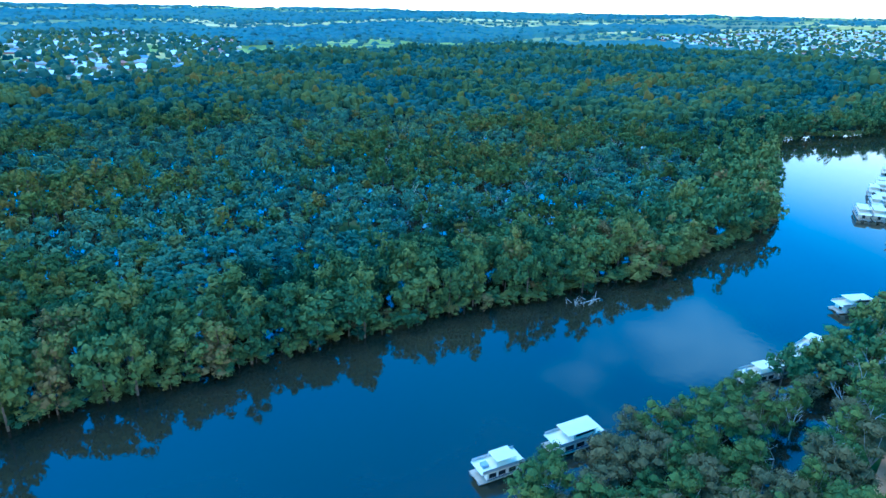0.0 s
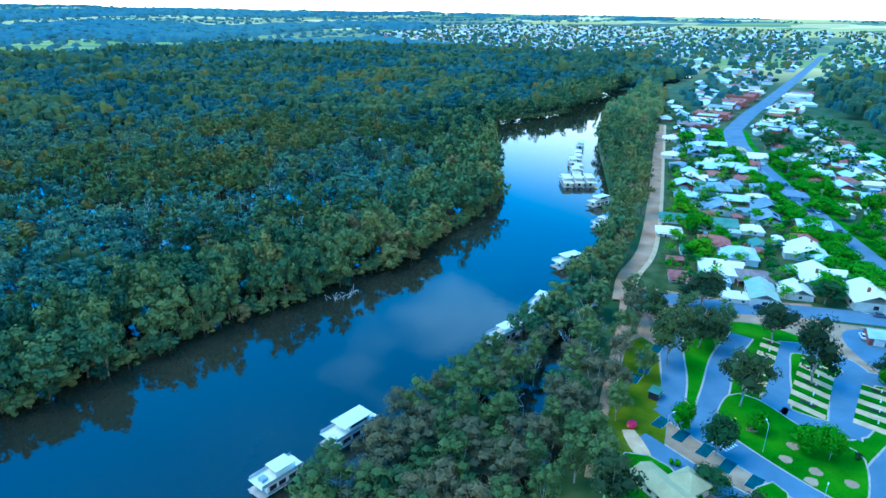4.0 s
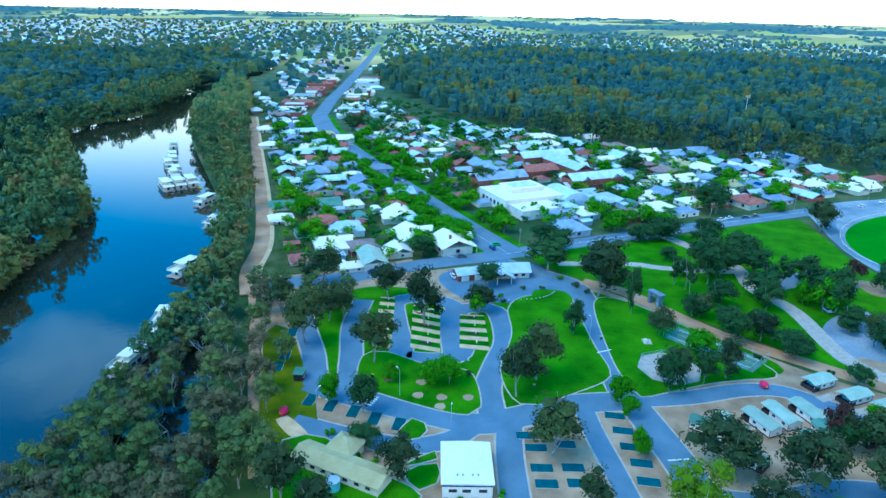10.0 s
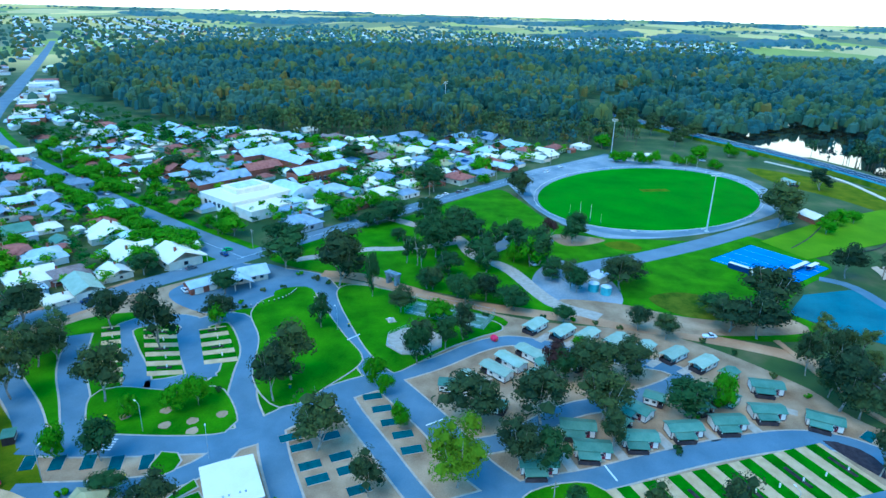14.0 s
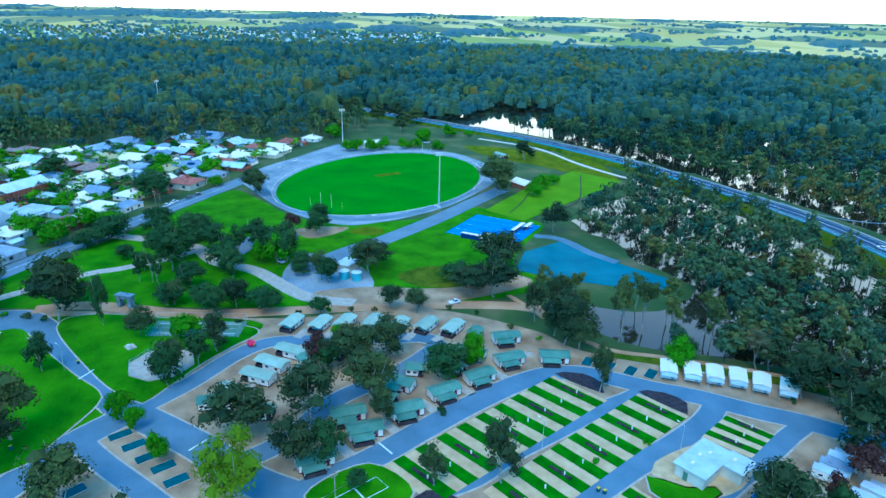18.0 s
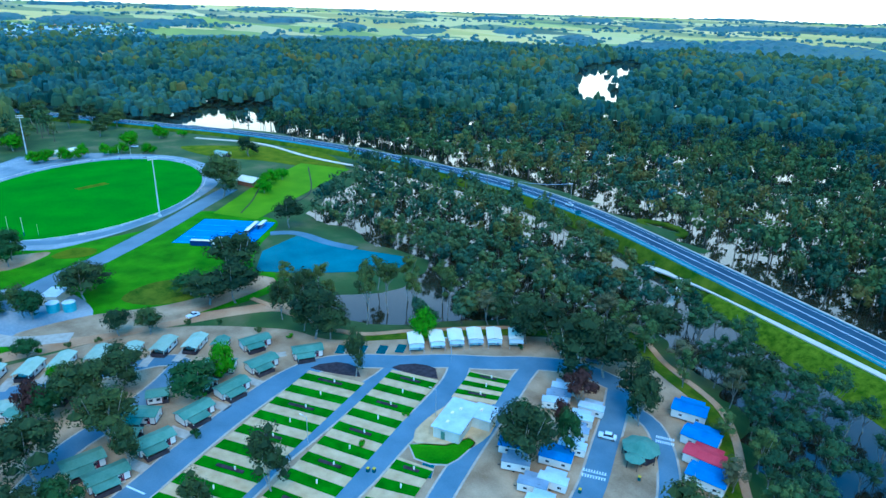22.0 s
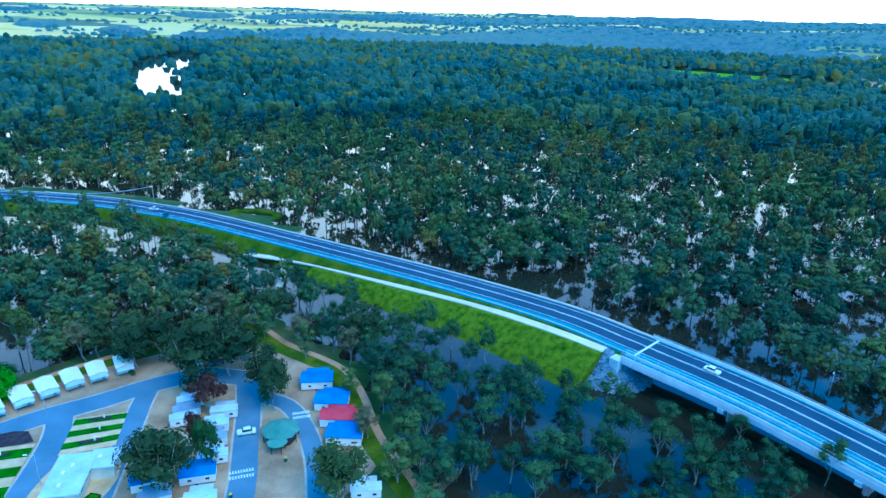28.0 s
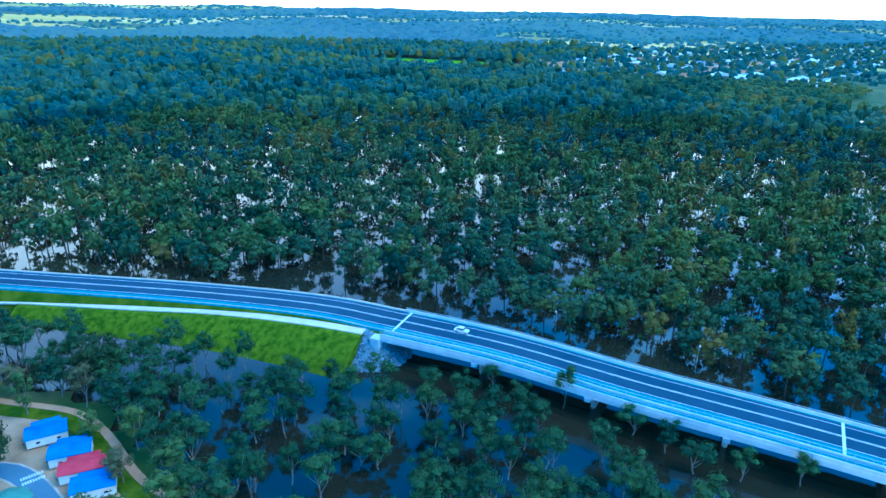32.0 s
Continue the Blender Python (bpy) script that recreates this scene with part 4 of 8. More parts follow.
PARKLAND = [(236, 92), (248, 108), (275, 92), (304, 68), (345, 42), (378, 18), (355, 3), (330, -8), (314, -19), (303, -50), (306, -88), (318, -108), (296, -128), (278, -132), (255, -112), (234, -99), (214, -104), (204, -84), (206, -45), (212, -10), (222, 30)]
setting(patch("parkland", PARKLAND, 0.052, M_LAWN, thick=0.25), "continuous green lawn of the parkland", "lawn")
setting(patch("bare_yard", [(270, 24), (284, 18), (298, 2), (296, -12), (286, -12), (280, 4), (268, 14)], 0.07, M_STREET, thick=0.2), "grey gravel yard under the trees", "ground")
setting(patch("worn_patch", [(232, -48), (240, -60), (236, -76), (226, -86), (218, -72), (220, -56)], 0.10, M_BANKGRASS, thick=0.05), "worn yellow-brown grass", "grass")
setting(patch("oval_surround", [(405, 13), (381, 8), (356, 0), (334, -9), (314, -22), (301, -38), (303, -56), (310, -75), (324, -98), (348, -123), (366, -138), (390, -149), (418, -150), (452, -140), (479, -112), (499, -82), (495, -53), (462, -26), (435, -2)], 0.10, M_APRON, thick=0.2), "pale grey gravel and bitumen apron round the oval", "ground")
setting(ribbon("oval_track", [(400, 2), (372, 0), (343, -8), (322, -24), (309, -44), (312, -70), (330, -98), (354, -122)], 5.5, 0.112, M_STREET, thick=0.1), "grey sealed track round the oval", "road")
setting(patch("bare_bend", [(298, -12), (286, -18), (288, -28), (297, -38), (301, -28), (302, -19)], 0.106, M_GRAVEL, thick=0.1), "bare pinkish dirt by the drive", "ground")
setting(patch("tank_yard", [(252, -6), (266, -16), (253, -33), (228, -38), (216, -28), (218, -10), (234, -4)], 0.074, M_APRON, thick=0.2), "grey gravel yard round the tanks", "ground")
setting(patch("sandy_shoulder", [(224, -14), (225, -35), (218, -58), (218, -80), (224, -94), (214, -99), (207, -77), (205, -55), (211, -29)], 0.078, M_GRAVEL, thick=0.2), "bare sandy shoulder of the dirt road", "ground")
setting(patch("apron_grass", [(297, -47), (290, -54), (284, -50), (286, -41), (292, -37)], 0.118, M_ROUGH, thick=0.1), "strip of grass between the drive and the oval", "grass")


def oval_turf():
    a = np.linspace(0, 2 * math.pi, 96, endpoint=False)
    cx, cy, ra, rb, th = 388.0, -73.0, 80.5, 57.5, radians(143)
    x, y = np.cos(a) * ra, np.sin(a) * rb
    return [(cx + u * math.cos(th) - v * math.sin(th), cy + u * math.sin(th) + v * math.cos(th)) for u, v in zip(x, y)]


setting(patch("oval", oval_turf(), 0.20, M_OVAL, thick=0.2, soft=False), "large bright green football oval", "oval")
setting(patch("pitch_square", [(393, -70), (398, -68), (403, -85), (398, -87)], 0.212, M_ROUGH, thick=0.02, soft=False), "worn pitch square in the oval", "grass")
setting(patch("bowling_green", [(311, -113), (352, -156), (384, -202), (352, -220), (289, -126)], 0.12, M_BOWL, thick=0.2, soft=False), "light green grass bowling rinks", "lawn")
setting(patch("blue_courts", [(280, -82), (304, -106), (279, -131), (256, -108)], 0.18, M_COURT, thick=0.2, soft=False), "bright blue netball court surface", "court")
setting(patch("flooded_carpark", [(228, -97), (247, -109), (257, -133), (230, -140), (201, -157), (196, -147), (203, -130), (213, -114)], 0.13, M_TEAL, thick=0.2, soft=False), "blue-green sealed car park by the floodwater", "car park")
setting(ribbon("carpark_drive", [(266, -122), (262, -130), (254, -134), (240, -137), (226, -143)], 5, 0.15, M_ASPHALT, thick=0.3), "narrow sealed drive to the car park", "road")
setting(patch("east_verge", [(480, -160), (420, -228), (350, -215), (402, -186), (440, -160)], 0.06, M_ROUGH, thick=0.2), "yellow-green verge grass by the highway", "grass")

# camping rows: grass strips between pale slabs
def site_rows(a0, a1, b0, b1, n, label):
    """n grass strips across a block whose two long edges run a0-a1 and b0-b1."""
    a0, a1, b0, b1 = (np.array(v, float) for v in (a0, a1, b0, b1))
    block = setting(patch("site_block", [tuple(a0 + (a0 - a1) * 0.02), tuple(a1), tuple(b1), tuple(b0 + (b0 - b1) * 0.02)], 0.135, M_SLAB, thick=0.2, soft=False), label, "camping sites")
    for i in range(n):
        t0, t1 = (i + 0.06) / n, (i + 0.56) / n
        q = [a0 + (a1 - a0) * t0, b0 + (b1 - b0) * t0, b0 + (b1 - b0) * t1, a0 + (a1 - a0) * t1]
        patch("grass_strip", [tuple(v) for v in q], 0.20, M_STRIP, block, thick=0.12, soft=False)
        m = (q[0] + q[1] + q[2] + q[3]) / 4
        d = q[1] - q[0]
        if i % 2 == 0:
            boxes("garden_bed", [(m[0], m[1], 0.20, np.hypot(*d) * 0.42, 0.9, 0.25, math.atan2(d[1], d[0]))], M_MULCH, block)
        boxes("power_post", [(*(m + d * 0.08), 0.20, 0.3, 0.3, 1.1)], M_WHITE, block)
    return block


site_rows((148.5, -76), (122, -21), (133, -85), (107, -29.5), 9, "alternating grass strips and pale slabs for caravans")
site_rows((134, -95.5), (108.5, -41), (121, -102.5), (95.5, -47), 9, "alternating grass strips and pale slabs for caravans")
site_rows((119.5, -114), (113, -101), (109, -120), (103, -108), 3, "short grass strips and slabs beside the amenities block")
site_rows((101.5, -74), (90, -49), (93, -78), (82.5, -56), 4, "grass strips and pale slabs near the amenities block")
site_rows((174.2, 122.1), (148.7, 105.3), (176.2, 111.8), (151.5, 95.8), 5, "grass strips and pale slabs inside a loop road")
site_rows((177.5, 104.4), (157.5, 92.4), (181.7, 97), (161.4, 83.5), 4, "grass strips and pale slabs inside a loop road")
site_rows((173, 136), (142.5, 115.5), (175.3, 131), (144.8, 110), 6, "grass strips and pale slabs beside a loop road")
for m in ([(150, -78), (148, -86), (142, -89), (137, -87)], [(135.5, -97), (133, -104), (127, -107), (122.5, -104)], [(112, -29), (108, -35), (104, -31), (106, -22)]):
    setting(patch("mulch_bed", m, 0.16, M_MULCH, thick=0.1), "dark mulched tree bed at a row's end", "garden bed")
lawn([(117, -3), (124, -18), (112, -26), (105, -12)], M_LAWN, "green lawn marked for games")
for q in ([(110, -10), (114, -8), (119, -19), (115, -21)], [(112, -15.5), (116.5, -13.5), (116.6, -13.7), (112.1, -15.7)], [(115, -6), (121, -17), (121.1, -17.2), (115.1, -6.2)]):
    setting(ribbon("game_line", q, 0.16, 0.155, M_WHITELINE, thick=0.02, closed=True, step=50), "white painted line on the lawn", "line")

PADS = [(128.8, 55.1, -58), (125.7, 51.1, -58), (119.6, 46.8, -58), (115.3, 43.6, -58), (130.9, 45.7, -58), (123.9, 40.7, -58), (119.6, 37.6, -58), (113.6, 33.5, -58), (149.8, 39.3, -66), (144.6, 35.4, -66), (139.2, 31.7, -66), (134.6, 27.7, -66), (129.1, 24.4, -66), (109.6, 110.9, 22), (110.7, 104.5, 22), (112.2, 97.7, 22), (112.8, 91.2, 22), (114.4, 84.5, 22), (117, 131, 35), (123, 134, 35), (127, 140, 35), (135, 143, 35), (154, -91, -45), (150, -96, -50), (146, -101, -50), (143, -106, -50), (94, -77, -50)]
pad = tagged(new("tent_pad"), "dark green matting pad on gravel", "tent pad", "tent pads")
boxes("matting", [(0, 0, -0.02, 5.2, 2.9, 0.08)], M_PAD, pad)
boxes("edge_board", [(0, 1.5, -0.02, 5.4, 0.1, 0.1), (0, -1.5, -0.02, 5.4, 0.1, 0.1)], M_KERB, pad)
for x, y, a in PADS:
    put(pad, at(x, y, 0.05, a))

# highway: embankment, two lanes, shoulders, lines, barriers, bridge
def embankment(name, pts, south, north, drop, fall, material, step=6.0):
    """A bank under a road: level from the south edge to the north edge, then falling at that slope into the water."""
    c = smooth_line(pts, step)
    bm = bmesh.new()
    top = c[:, 2] - drop
    reach = ((top + 3.2) * fall)[:, None]
    side = offset_line(c, 1.0) - c[:, :2]
    lines = [(c[:, :2] + side * (south + reach), -3.2 + 0 * top), (c[:, :2] + side * south, top), (c[:, :2] - side * north, top), (c[:, :2] - side * (north + reach * 0.5), (top - 3.2) / 2 + 0.25), (c[:, :2] - side * (north + reach), -3.2 + 0 * top)]
    rows = [[bm.verts.new((*p, z)) for p, z in zip(q, zz)] for q, zz in lines]
    for i in range(len(c) - 1):
        for u, v in zip(rows, rows[1:]):
            bm.faces.new((u[i], v[i], v[i + 1], u[i + 1]))
    for k in (0, -1):
        bm.faces.new([r[k] for r in rows])
    bmesh.ops.recalc_face_normals(bm, faces=bm.faces)
    return part(name, bm, material)


ON_LAND, BRIDGE = HIGHWAY_TOP[:13], HIGHWAY_TOP[12:]
HZ = 7.0   # level of the bridge deck
setting(embankment("highway_bank", ON_LAND, 8.6, 8.2, 0.25, 0.8, M_BANKGRASS), "grassy highway embankment above floodwater", "embankment")
setting(embankment("walkway_bank", WALKWAY_TOP[3:], 3.0, 3.2, 0.3, 1.5, M_LUSHBANK), "green grassy bank beside the walkway", "embankment")
setting(ribbon("oval_path", [(505, -176), (459, -207), (404, -215), (371, -223), (350, -232)], 3.0, 0.4, M_PALEPATH, thick=0.5), "pale path between the verge and the highway", "path")
setting(ribbon("layby_ring", [(150, -283), (158, -279), (170, -281), (176, -287), (166, -292), (154, -290)], 4.0, -0.6, M_BANKGRASS, thick=1.5, closed=True), "grassy ring bank in the floodwater", "grass")
hw = setting(ribbon("highway", ON_LAND, 15.5, 0.0, M_VERGE, thick=0.4, step=5), "dark two-lane highway with pale blue shoulders", "road")
ribbon("carriageway", ON_LAND, 11.5, 0.012, M_HWY, hw, 0.03, step=5, shift=1.4)
for s in (-3.6, 0.9, 1.3, 5.6):
    ribbon("line", ON_LAND, 0.18, 0.03, M_WHITELINE, hw, 0.015, step=5, shift=s)
ribbon("gravel_edge", ON_LAND, 1.1, 0.02, M_KERB, hw, 0.2, step=5, shift=8.2)
walkway = setting(ribbon("walkway", WALKWAY_TOP, 3.4, 0.05, M_PALEPATH, thick=0.5), "pale concrete shared path beside the highway", "path")

# ---- trees that stand singly ----
def kinds(name, label, category, n, h, w, leaves_n, size, material, group, r=0.3, low=0.36, clumps=10, seed=0, puff=0.62):
    return [build_tree(name, label, category, seed + i, h, w, leaves_n, size, material, r, low, clumps, group=group, puff=puff) for i in range(n)]


GUMS = kinds("gum_tree", "tall gum tree with olive-grey crown and pale trunk", "tree", 4, 16, 11, 2700, 0.52, M_GUM, "park gum trees", 0.3, 0.08, 28, 11, 0.7)
DARKS = kinds("gum_tree", "dark green gum tree with dense crown", "tree", 3, 14, 10, 2000, 0.58, M_DARKLEAF, "park gum trees", 0.3, 0.04, 24, 31, 0.78)
LUSH = kinds("street_tree", "bright green leafy street tree with rounded crown", "tree", 3, 9, 10, 1150, 0.68, M_LUSH, "street trees", 0.22, 0.02, 18, 51, 0.80)
SLIM = kinds("slender_tree", "slender dark green tree with narrow upright crown", "tree", 2, 14, 6, 1100, 0.45, M_DARKLEAF, "slender trees", 0.22, 0.04, 10, 71)
PURPLE = kinds("plum_tree", "small tree with purple-brown leaves", "tree", 1, 9, 8, 1100, 0.5, M_PURPLE, "plum trees", 0.2, 0.2, 10, 91)
SLOUGH = kinds("flooded_gum", "gum tree with open olive crown standing in floodwater", "tree", 5, 14, 8.5, 1100, 0.38, M_OLIVE, "flooded gums", 0.22, 0.28, 17, 111)
BANKGUM = kinds("bank_gum", "gum tree with dull olive crown on the river bank", "tree", 3, 15, 9, 1400, 0.39, M_OLIVE, "bank gums", 0.25, 0.14, 20, 131) + kinds("bank_gum", "gum tree with dry brownish crown on the river bank", "tree", 2, 15, 9, 1300, 0.43, M_DRYGUM, "bank gums", 0.25, 0.2, 18, 141)


WILLOW = kinds("weeping_tree", "large yellow-green weeping tree beside the park road", "tree", 1, 18, 15, 4200, 0.5, M_WILLOW, "weeping trees", 0.4, 0.05, 20, 171)


def plant(kind, rows, hh, ww, z=0.0):
    for x, y, h, w in rows:
        p = kind[rng.integers(len(kind))]
        put(p, at(x, y, z, rng.uniform(0, 360), 1.0 * w / ww, 1.12 * h / hh))


plant(GUMS, [(164, 110, 21, 13), (135, 109, 20, 13), (148, 139, 15, 11), (184, 100, 11, 11), (143, 65, 20, 11), (154, 64, 18, 14), (221, 70, 22, 18), (125, 47, 17, 14), (140, 11, 17, 16), (126, -1, 15, 11), (132, 134, 21, 12), (225, 34, 10, 9), (218, 13, 12, 9), (203, 42, 11, 9), (187, 18, 13, 9), (174, 31, 13, 11), (238, -38, 16, 15), (170, -21, 15, 11), (165, -88, 20, 16), (205, -79, 18, 18), (248, -42, 10, 14)], 16, 11)
plant(GUMS, [(145, -7, 18, 15), (168, -22, 16, 15), (171, -32, 14, 14), (148, -23, 17, 14), (136, -24, 13, 7), (143, 155, 15, 12), (170, 162, 15, 16), (174, 133, 15, 13), (363, 5, 16, 15), (335, -128, 25, 22), (227, -89, 20, 19), (268, -133, 17, 14), (209, -71, 12, 17)], 16, 11)
plant(GUMS, [(110, -46, 17, 9), (113, -31, 11, 7), (138, -86, 16, 7), (162, -92, 14, 12), (183, -86, 17, 8), (187, -95, 16, 7), (81, -96, 18, 14), (73, -131, 16, 9.5), (93, -143, 19, 17), (44, -105, 16, 13), (121, -140, 15, 13), (152, 136, 13, 10), (112, 31, 12, 8), (172, -88, 12, 9), (77, 88, 17, 11), (97, 72, 13, 10), (75, 76, 15, 10)], 16, 11)
plant(DARKS, [(187, 66, 14, 7), (169, 30, 15, 8), (128, -9, 12, 9), (167, -13, 12, 8), (155, -46, 12, 13), (113, 95, 13, 8), (234, 96, 15, 18), (206, 109, 10, 11), (217, 148, 10, 11), (86, -100, 14, 11), (304, 66, 12, 16), (373, 222, 13, 17), (382, 61, 13, 20), (428, 121, 14, 18), (338, 187, 14, 15), (441, 374, 14, 20), (262, 110, 12, 13), (257, 101, 12, 13), (214, 55, 20, 5), (259, 38, 16, 11), (258, -6, 19, 14), (246, 15, 13, 10), (294, 33, 12, 16), (304, 48, 12, 13), (306, 69, 11, 11), (180, 23, 12, 8), (289, -22, 12, 10), (232, -21, 12, 8), (220, 24, 10, 9), (212, 2, 9, 10), (206, -15, 7, 7), (242, -11, 6, 7), (276, 58, 7, 7)], 14, 10)
plant(DARKS, [(77, -106, 15, 6), (149, -121, 8, 8), (103, 87, 6, 8), (116, -14, 6, 5)], 14, 10)
plant(SLIM, [(250, 49, 15, 6.5), (248, 44, 19, 7), (267, 12, 16, 8), (269, 4, 14, 8), (274, 19, 12, 7.5), (244, 41, 13, 5)], 14, 6)
plant(WILLOW, [(118, 12, 18, 15)], 18, 15)
plant(PURPLE, [(88, -125, 10, 10), (83, -112, 10, 6), (292, -12, 10, 10), (167, -11, 12, 8)], 9, 8)
plant(LUSH, [(156, 40, 9, 7), (151, 36, 7, 5), (137, 29, 8, 5), (161, -56, 10, 8), (112, 106, 9, 6.5), (135, 88, 8, 8), (138, 84, 9, 7), (130, 99, 6, 6), (145, -117, 9, 8.5), (182, 100, 8, 7), (256, -3, 13, 11), (198, 28, 8, 11), (260, 4, 9, 8), (185, -19, 6, 5)], 9, 10)
plant(LUSH, [(254, 160, 7, 15), (246, 167, 7, 15), (253, 149, 7, 13), (276, 201, 7, 14), (278, 191, 7, 14), (292, 225, 8, 13), (291, 213, 7, 13), (304, 241, 7, 13), (259, 171, 8, 15), (266, 184, 7, 12), (388, 303, 9, 15), (376, 286, 8, 15), (348, 250, 11, 14), (338, 216, 14, 15), (321, 204, 8, 10), (301, 173, 8, 12), (267, 134, 10, 12), (285, 146, 7, 10), (206, 201, 10, 14), (229, 228, 12, 13)], 9, 10)
plant(LUSH, [(247, 257, 10, 12), (396, 418, 8, 16), (409, 405, 8, 15), (381, 359, 7, 12), (417, 341, 9, 13), (227, 155, 8, 13), (301, 90, 10, 12), (326, 81, 9, 12), (323, 72, 8, 12), (320, 107, 8, 13), (361, 100, 8, 13), (426, 64, 7, 12), (479, 166, 8, 15), (412, 160, 8, 13), (400, 150, 8, 12), (404, 146, 7, 12), (483, 86, 6, 12), (504, 76, 6, 10), (415, 135, 10, 13), (424, 32, 9, 15), (453, 63, 7, 12), (233, 216, 7, 10), (318, 236, 7, 10), (330, 270, 7, 11), (360, 262, 8, 11)], 9, 10)
plant(LUSH, [(475, -62, 8, 10), (474, -69, 9, 10), (472, -80, 9, 10), (476, -90, 9, 10), (476, -105, 8, 11), (475, -114, 8, 10), (468, -130, 7, 11), (517, -153, 10, 12), (498, -126, 11, 15), (513, -169, 6, 8), (330, -150, 8, 10), (345, -160, 9, 11), (352, -172, 7, 8)], 9, 10)

POOLGUM = kinds("pool_gum", "tall thin gum with high open crown standing in a flood pool", "tree", 3, 18, 8, 1300, 0.45, M_GUM, "pool gums", 0.24, 0.34, 12, 151)
plant(POOLGUM, [(201, -97, 15, 8), (189, -99, 16, 8), (186, -106, 11, 6), (165, -108, 22, 9), (168, -119, 22, 10), (180, -118, 17, 8), (158, -122, 20, 8), (172, -131, 19, 9), (186, -127, 15, 7), (196, -108, 14, 7), (152, -133, 19, 9), (163, -140, 18, 9)], 18, 8, -1.7)
plant(DARKS, [(365, 55, 15, 16), (298, 73, 8, 11), (293, 77, 8, 9), (277, 2, 12, 10), (212, 20, 13, 8)], 14, 10)
plant(SLIM, [(262, 49, 8, 8), (262, 14, 15, 7)], 14, 6)
plant(DARKS, [(298, 32, 13, 15), (269, 40, 17, 14), (279, 24, 13, 13), (282, 6, 14, 12), (262, -4, 15, 15), (255, 18, 12, 13), (223, 14, 10, 10), (225, 36, 9, 11), (214, 5, 9, 10), (248, -12, 9, 9), (296, -24, 15, 10), (221, -69, 9, 12), (217, -77, 9, 11), (240, 30, 11, 11), (320, 50, 11, 13), (286, 44, 13, 14), (274, 34, 14, 13)], 14, 10)
plant(GUMS, [(369, 5, 15, 14), (356, -137, 18, 21), (423, -183, 14, 15), (204, -40, 10, 9), (199, -48, 10, 9), (236, -19, 12, 9), (250, -100, 9, 10)], 16, 11)
plant(LUSH, [(312, 93, 8, 10), (322, 89, 6, 8), (391, 27, 6, 10), (527, -58, 11, 16)], 9, 10)
plant(GUMS, [(231, 69, 20, 19)], 16, 11)
plant(GUMS, [(584, -140, 17, 15), (606, -127, 18, 16), (630, -112, 17, 15), (655, -97, 18, 16), (682, -82, 17, 15), (572, -128, 15, 13), (600, -108, 17, 15), (642, -88, 17, 15), (548, -118, 12, 12)], 16, 11)
# gums of the river bank and the flooded slough
MOORED = ((13, 126), (33, 137), (93, 168), (104, 174), (117, 186))   # boats along the near bank
bx, by = spots(WOODS_BANK, 6.0, 95, 190)
ok = (distance(DIRT_PATH, bx, by) > 2.6) & ~inside(INLET, bx, by) & (np.minimum.reduce([np.hypot(bx - x * 0.95, by - y * 0.95) for x, y in MOORED]) > 9)
for x, y in zip(bx[ok], by[ok]):
    f, g = rng.uniform(0.75, 1.2), rng.uniform(0.8, 1.25)
    put(BANKGUM[rng.integers(5)], at(x, y, max(float(ground_height(x, y)), -2.2), rng.uniform(0, 360), g, f))
bx, by = spots(WOODS_SLOUGH, 6.9, 95, 290, keep=0.68)
ok = ~open_water(bx, by)
for x, y in zip(bx[ok], by[ok]):
    f, g = rng.uniform(0.7, 1.2), rng.uniform(0.75, 1.2)
    put(SLOUGH[rng.integers(5)], at(x, y, -2.0, rng.uniform(0, 360), g, f))

plant(GUMS, [(97, -134, 21, 17), (78, -136, 17, 11), (115, -146, 15, 15), (129, -147, 12, 15), (104, -152, 14, 12), (137, -143, 12, 10), (94, -152, 13, 11), (96, -175, 14, 16), (62, -170, 15, 13)], 16, 11)
plant(BANKGUM, [(99, 116, 12, 8), (105, 124, 13, 9), (116, 138, 13, 9), (124, 147, 14, 9), (131, 152, 12, 8), (140, 162, 14, 10), (147, 172, 13, 9), (84, 104, 14, 9), (79, 95, 15, 10), (120, 131, 10, 8), (152, 150, 14, 11), (160, 142, 13, 10)], 15, 9)
for i, p in enumerate(smooth_line(LEVEE[4:], 8.0)):
    for q in offset_line(smooth_line(LEVEE[4:], 8.0), (-3.6 if i % 2 else 3.8))[i:i + 1]:
        put(BANKGUM[rng.integers(5)], at(q[0], q[1], -0.6, rng.uniform(0, 360), rng.uniform(0.7, 1.1), rng.uniform(0.65, 1.0)))
# avenue of round street trees
for side in (-12.2, 12.2):
    for p in offset_line(smooth_line(HIGH_ST[1:5], 10.5), side)[1:]:
        if rng.random() < 0.78 and distance(CROSS_ST, *p) > 14:
            put(LUSH[rng.integers(3)], at(*p, 0.05, rng.uniform(0, 360), rng.uniform(0.8, 1.25), rng.uniform(0.65, 0.95)))
plant(SLOUGH, [(-45, -151, 10, 7), (-83, -109, 10, 9), (-92, -105, 10, 7), (-75, -125, 10, 9), (-80, -117, 10, 7), (-62, -139, 14, 7), (-52, -131, 10, 9), (-64, -120, 10, 7), (-105, -101, 10, 7)], 14, 8.5, -2.0)
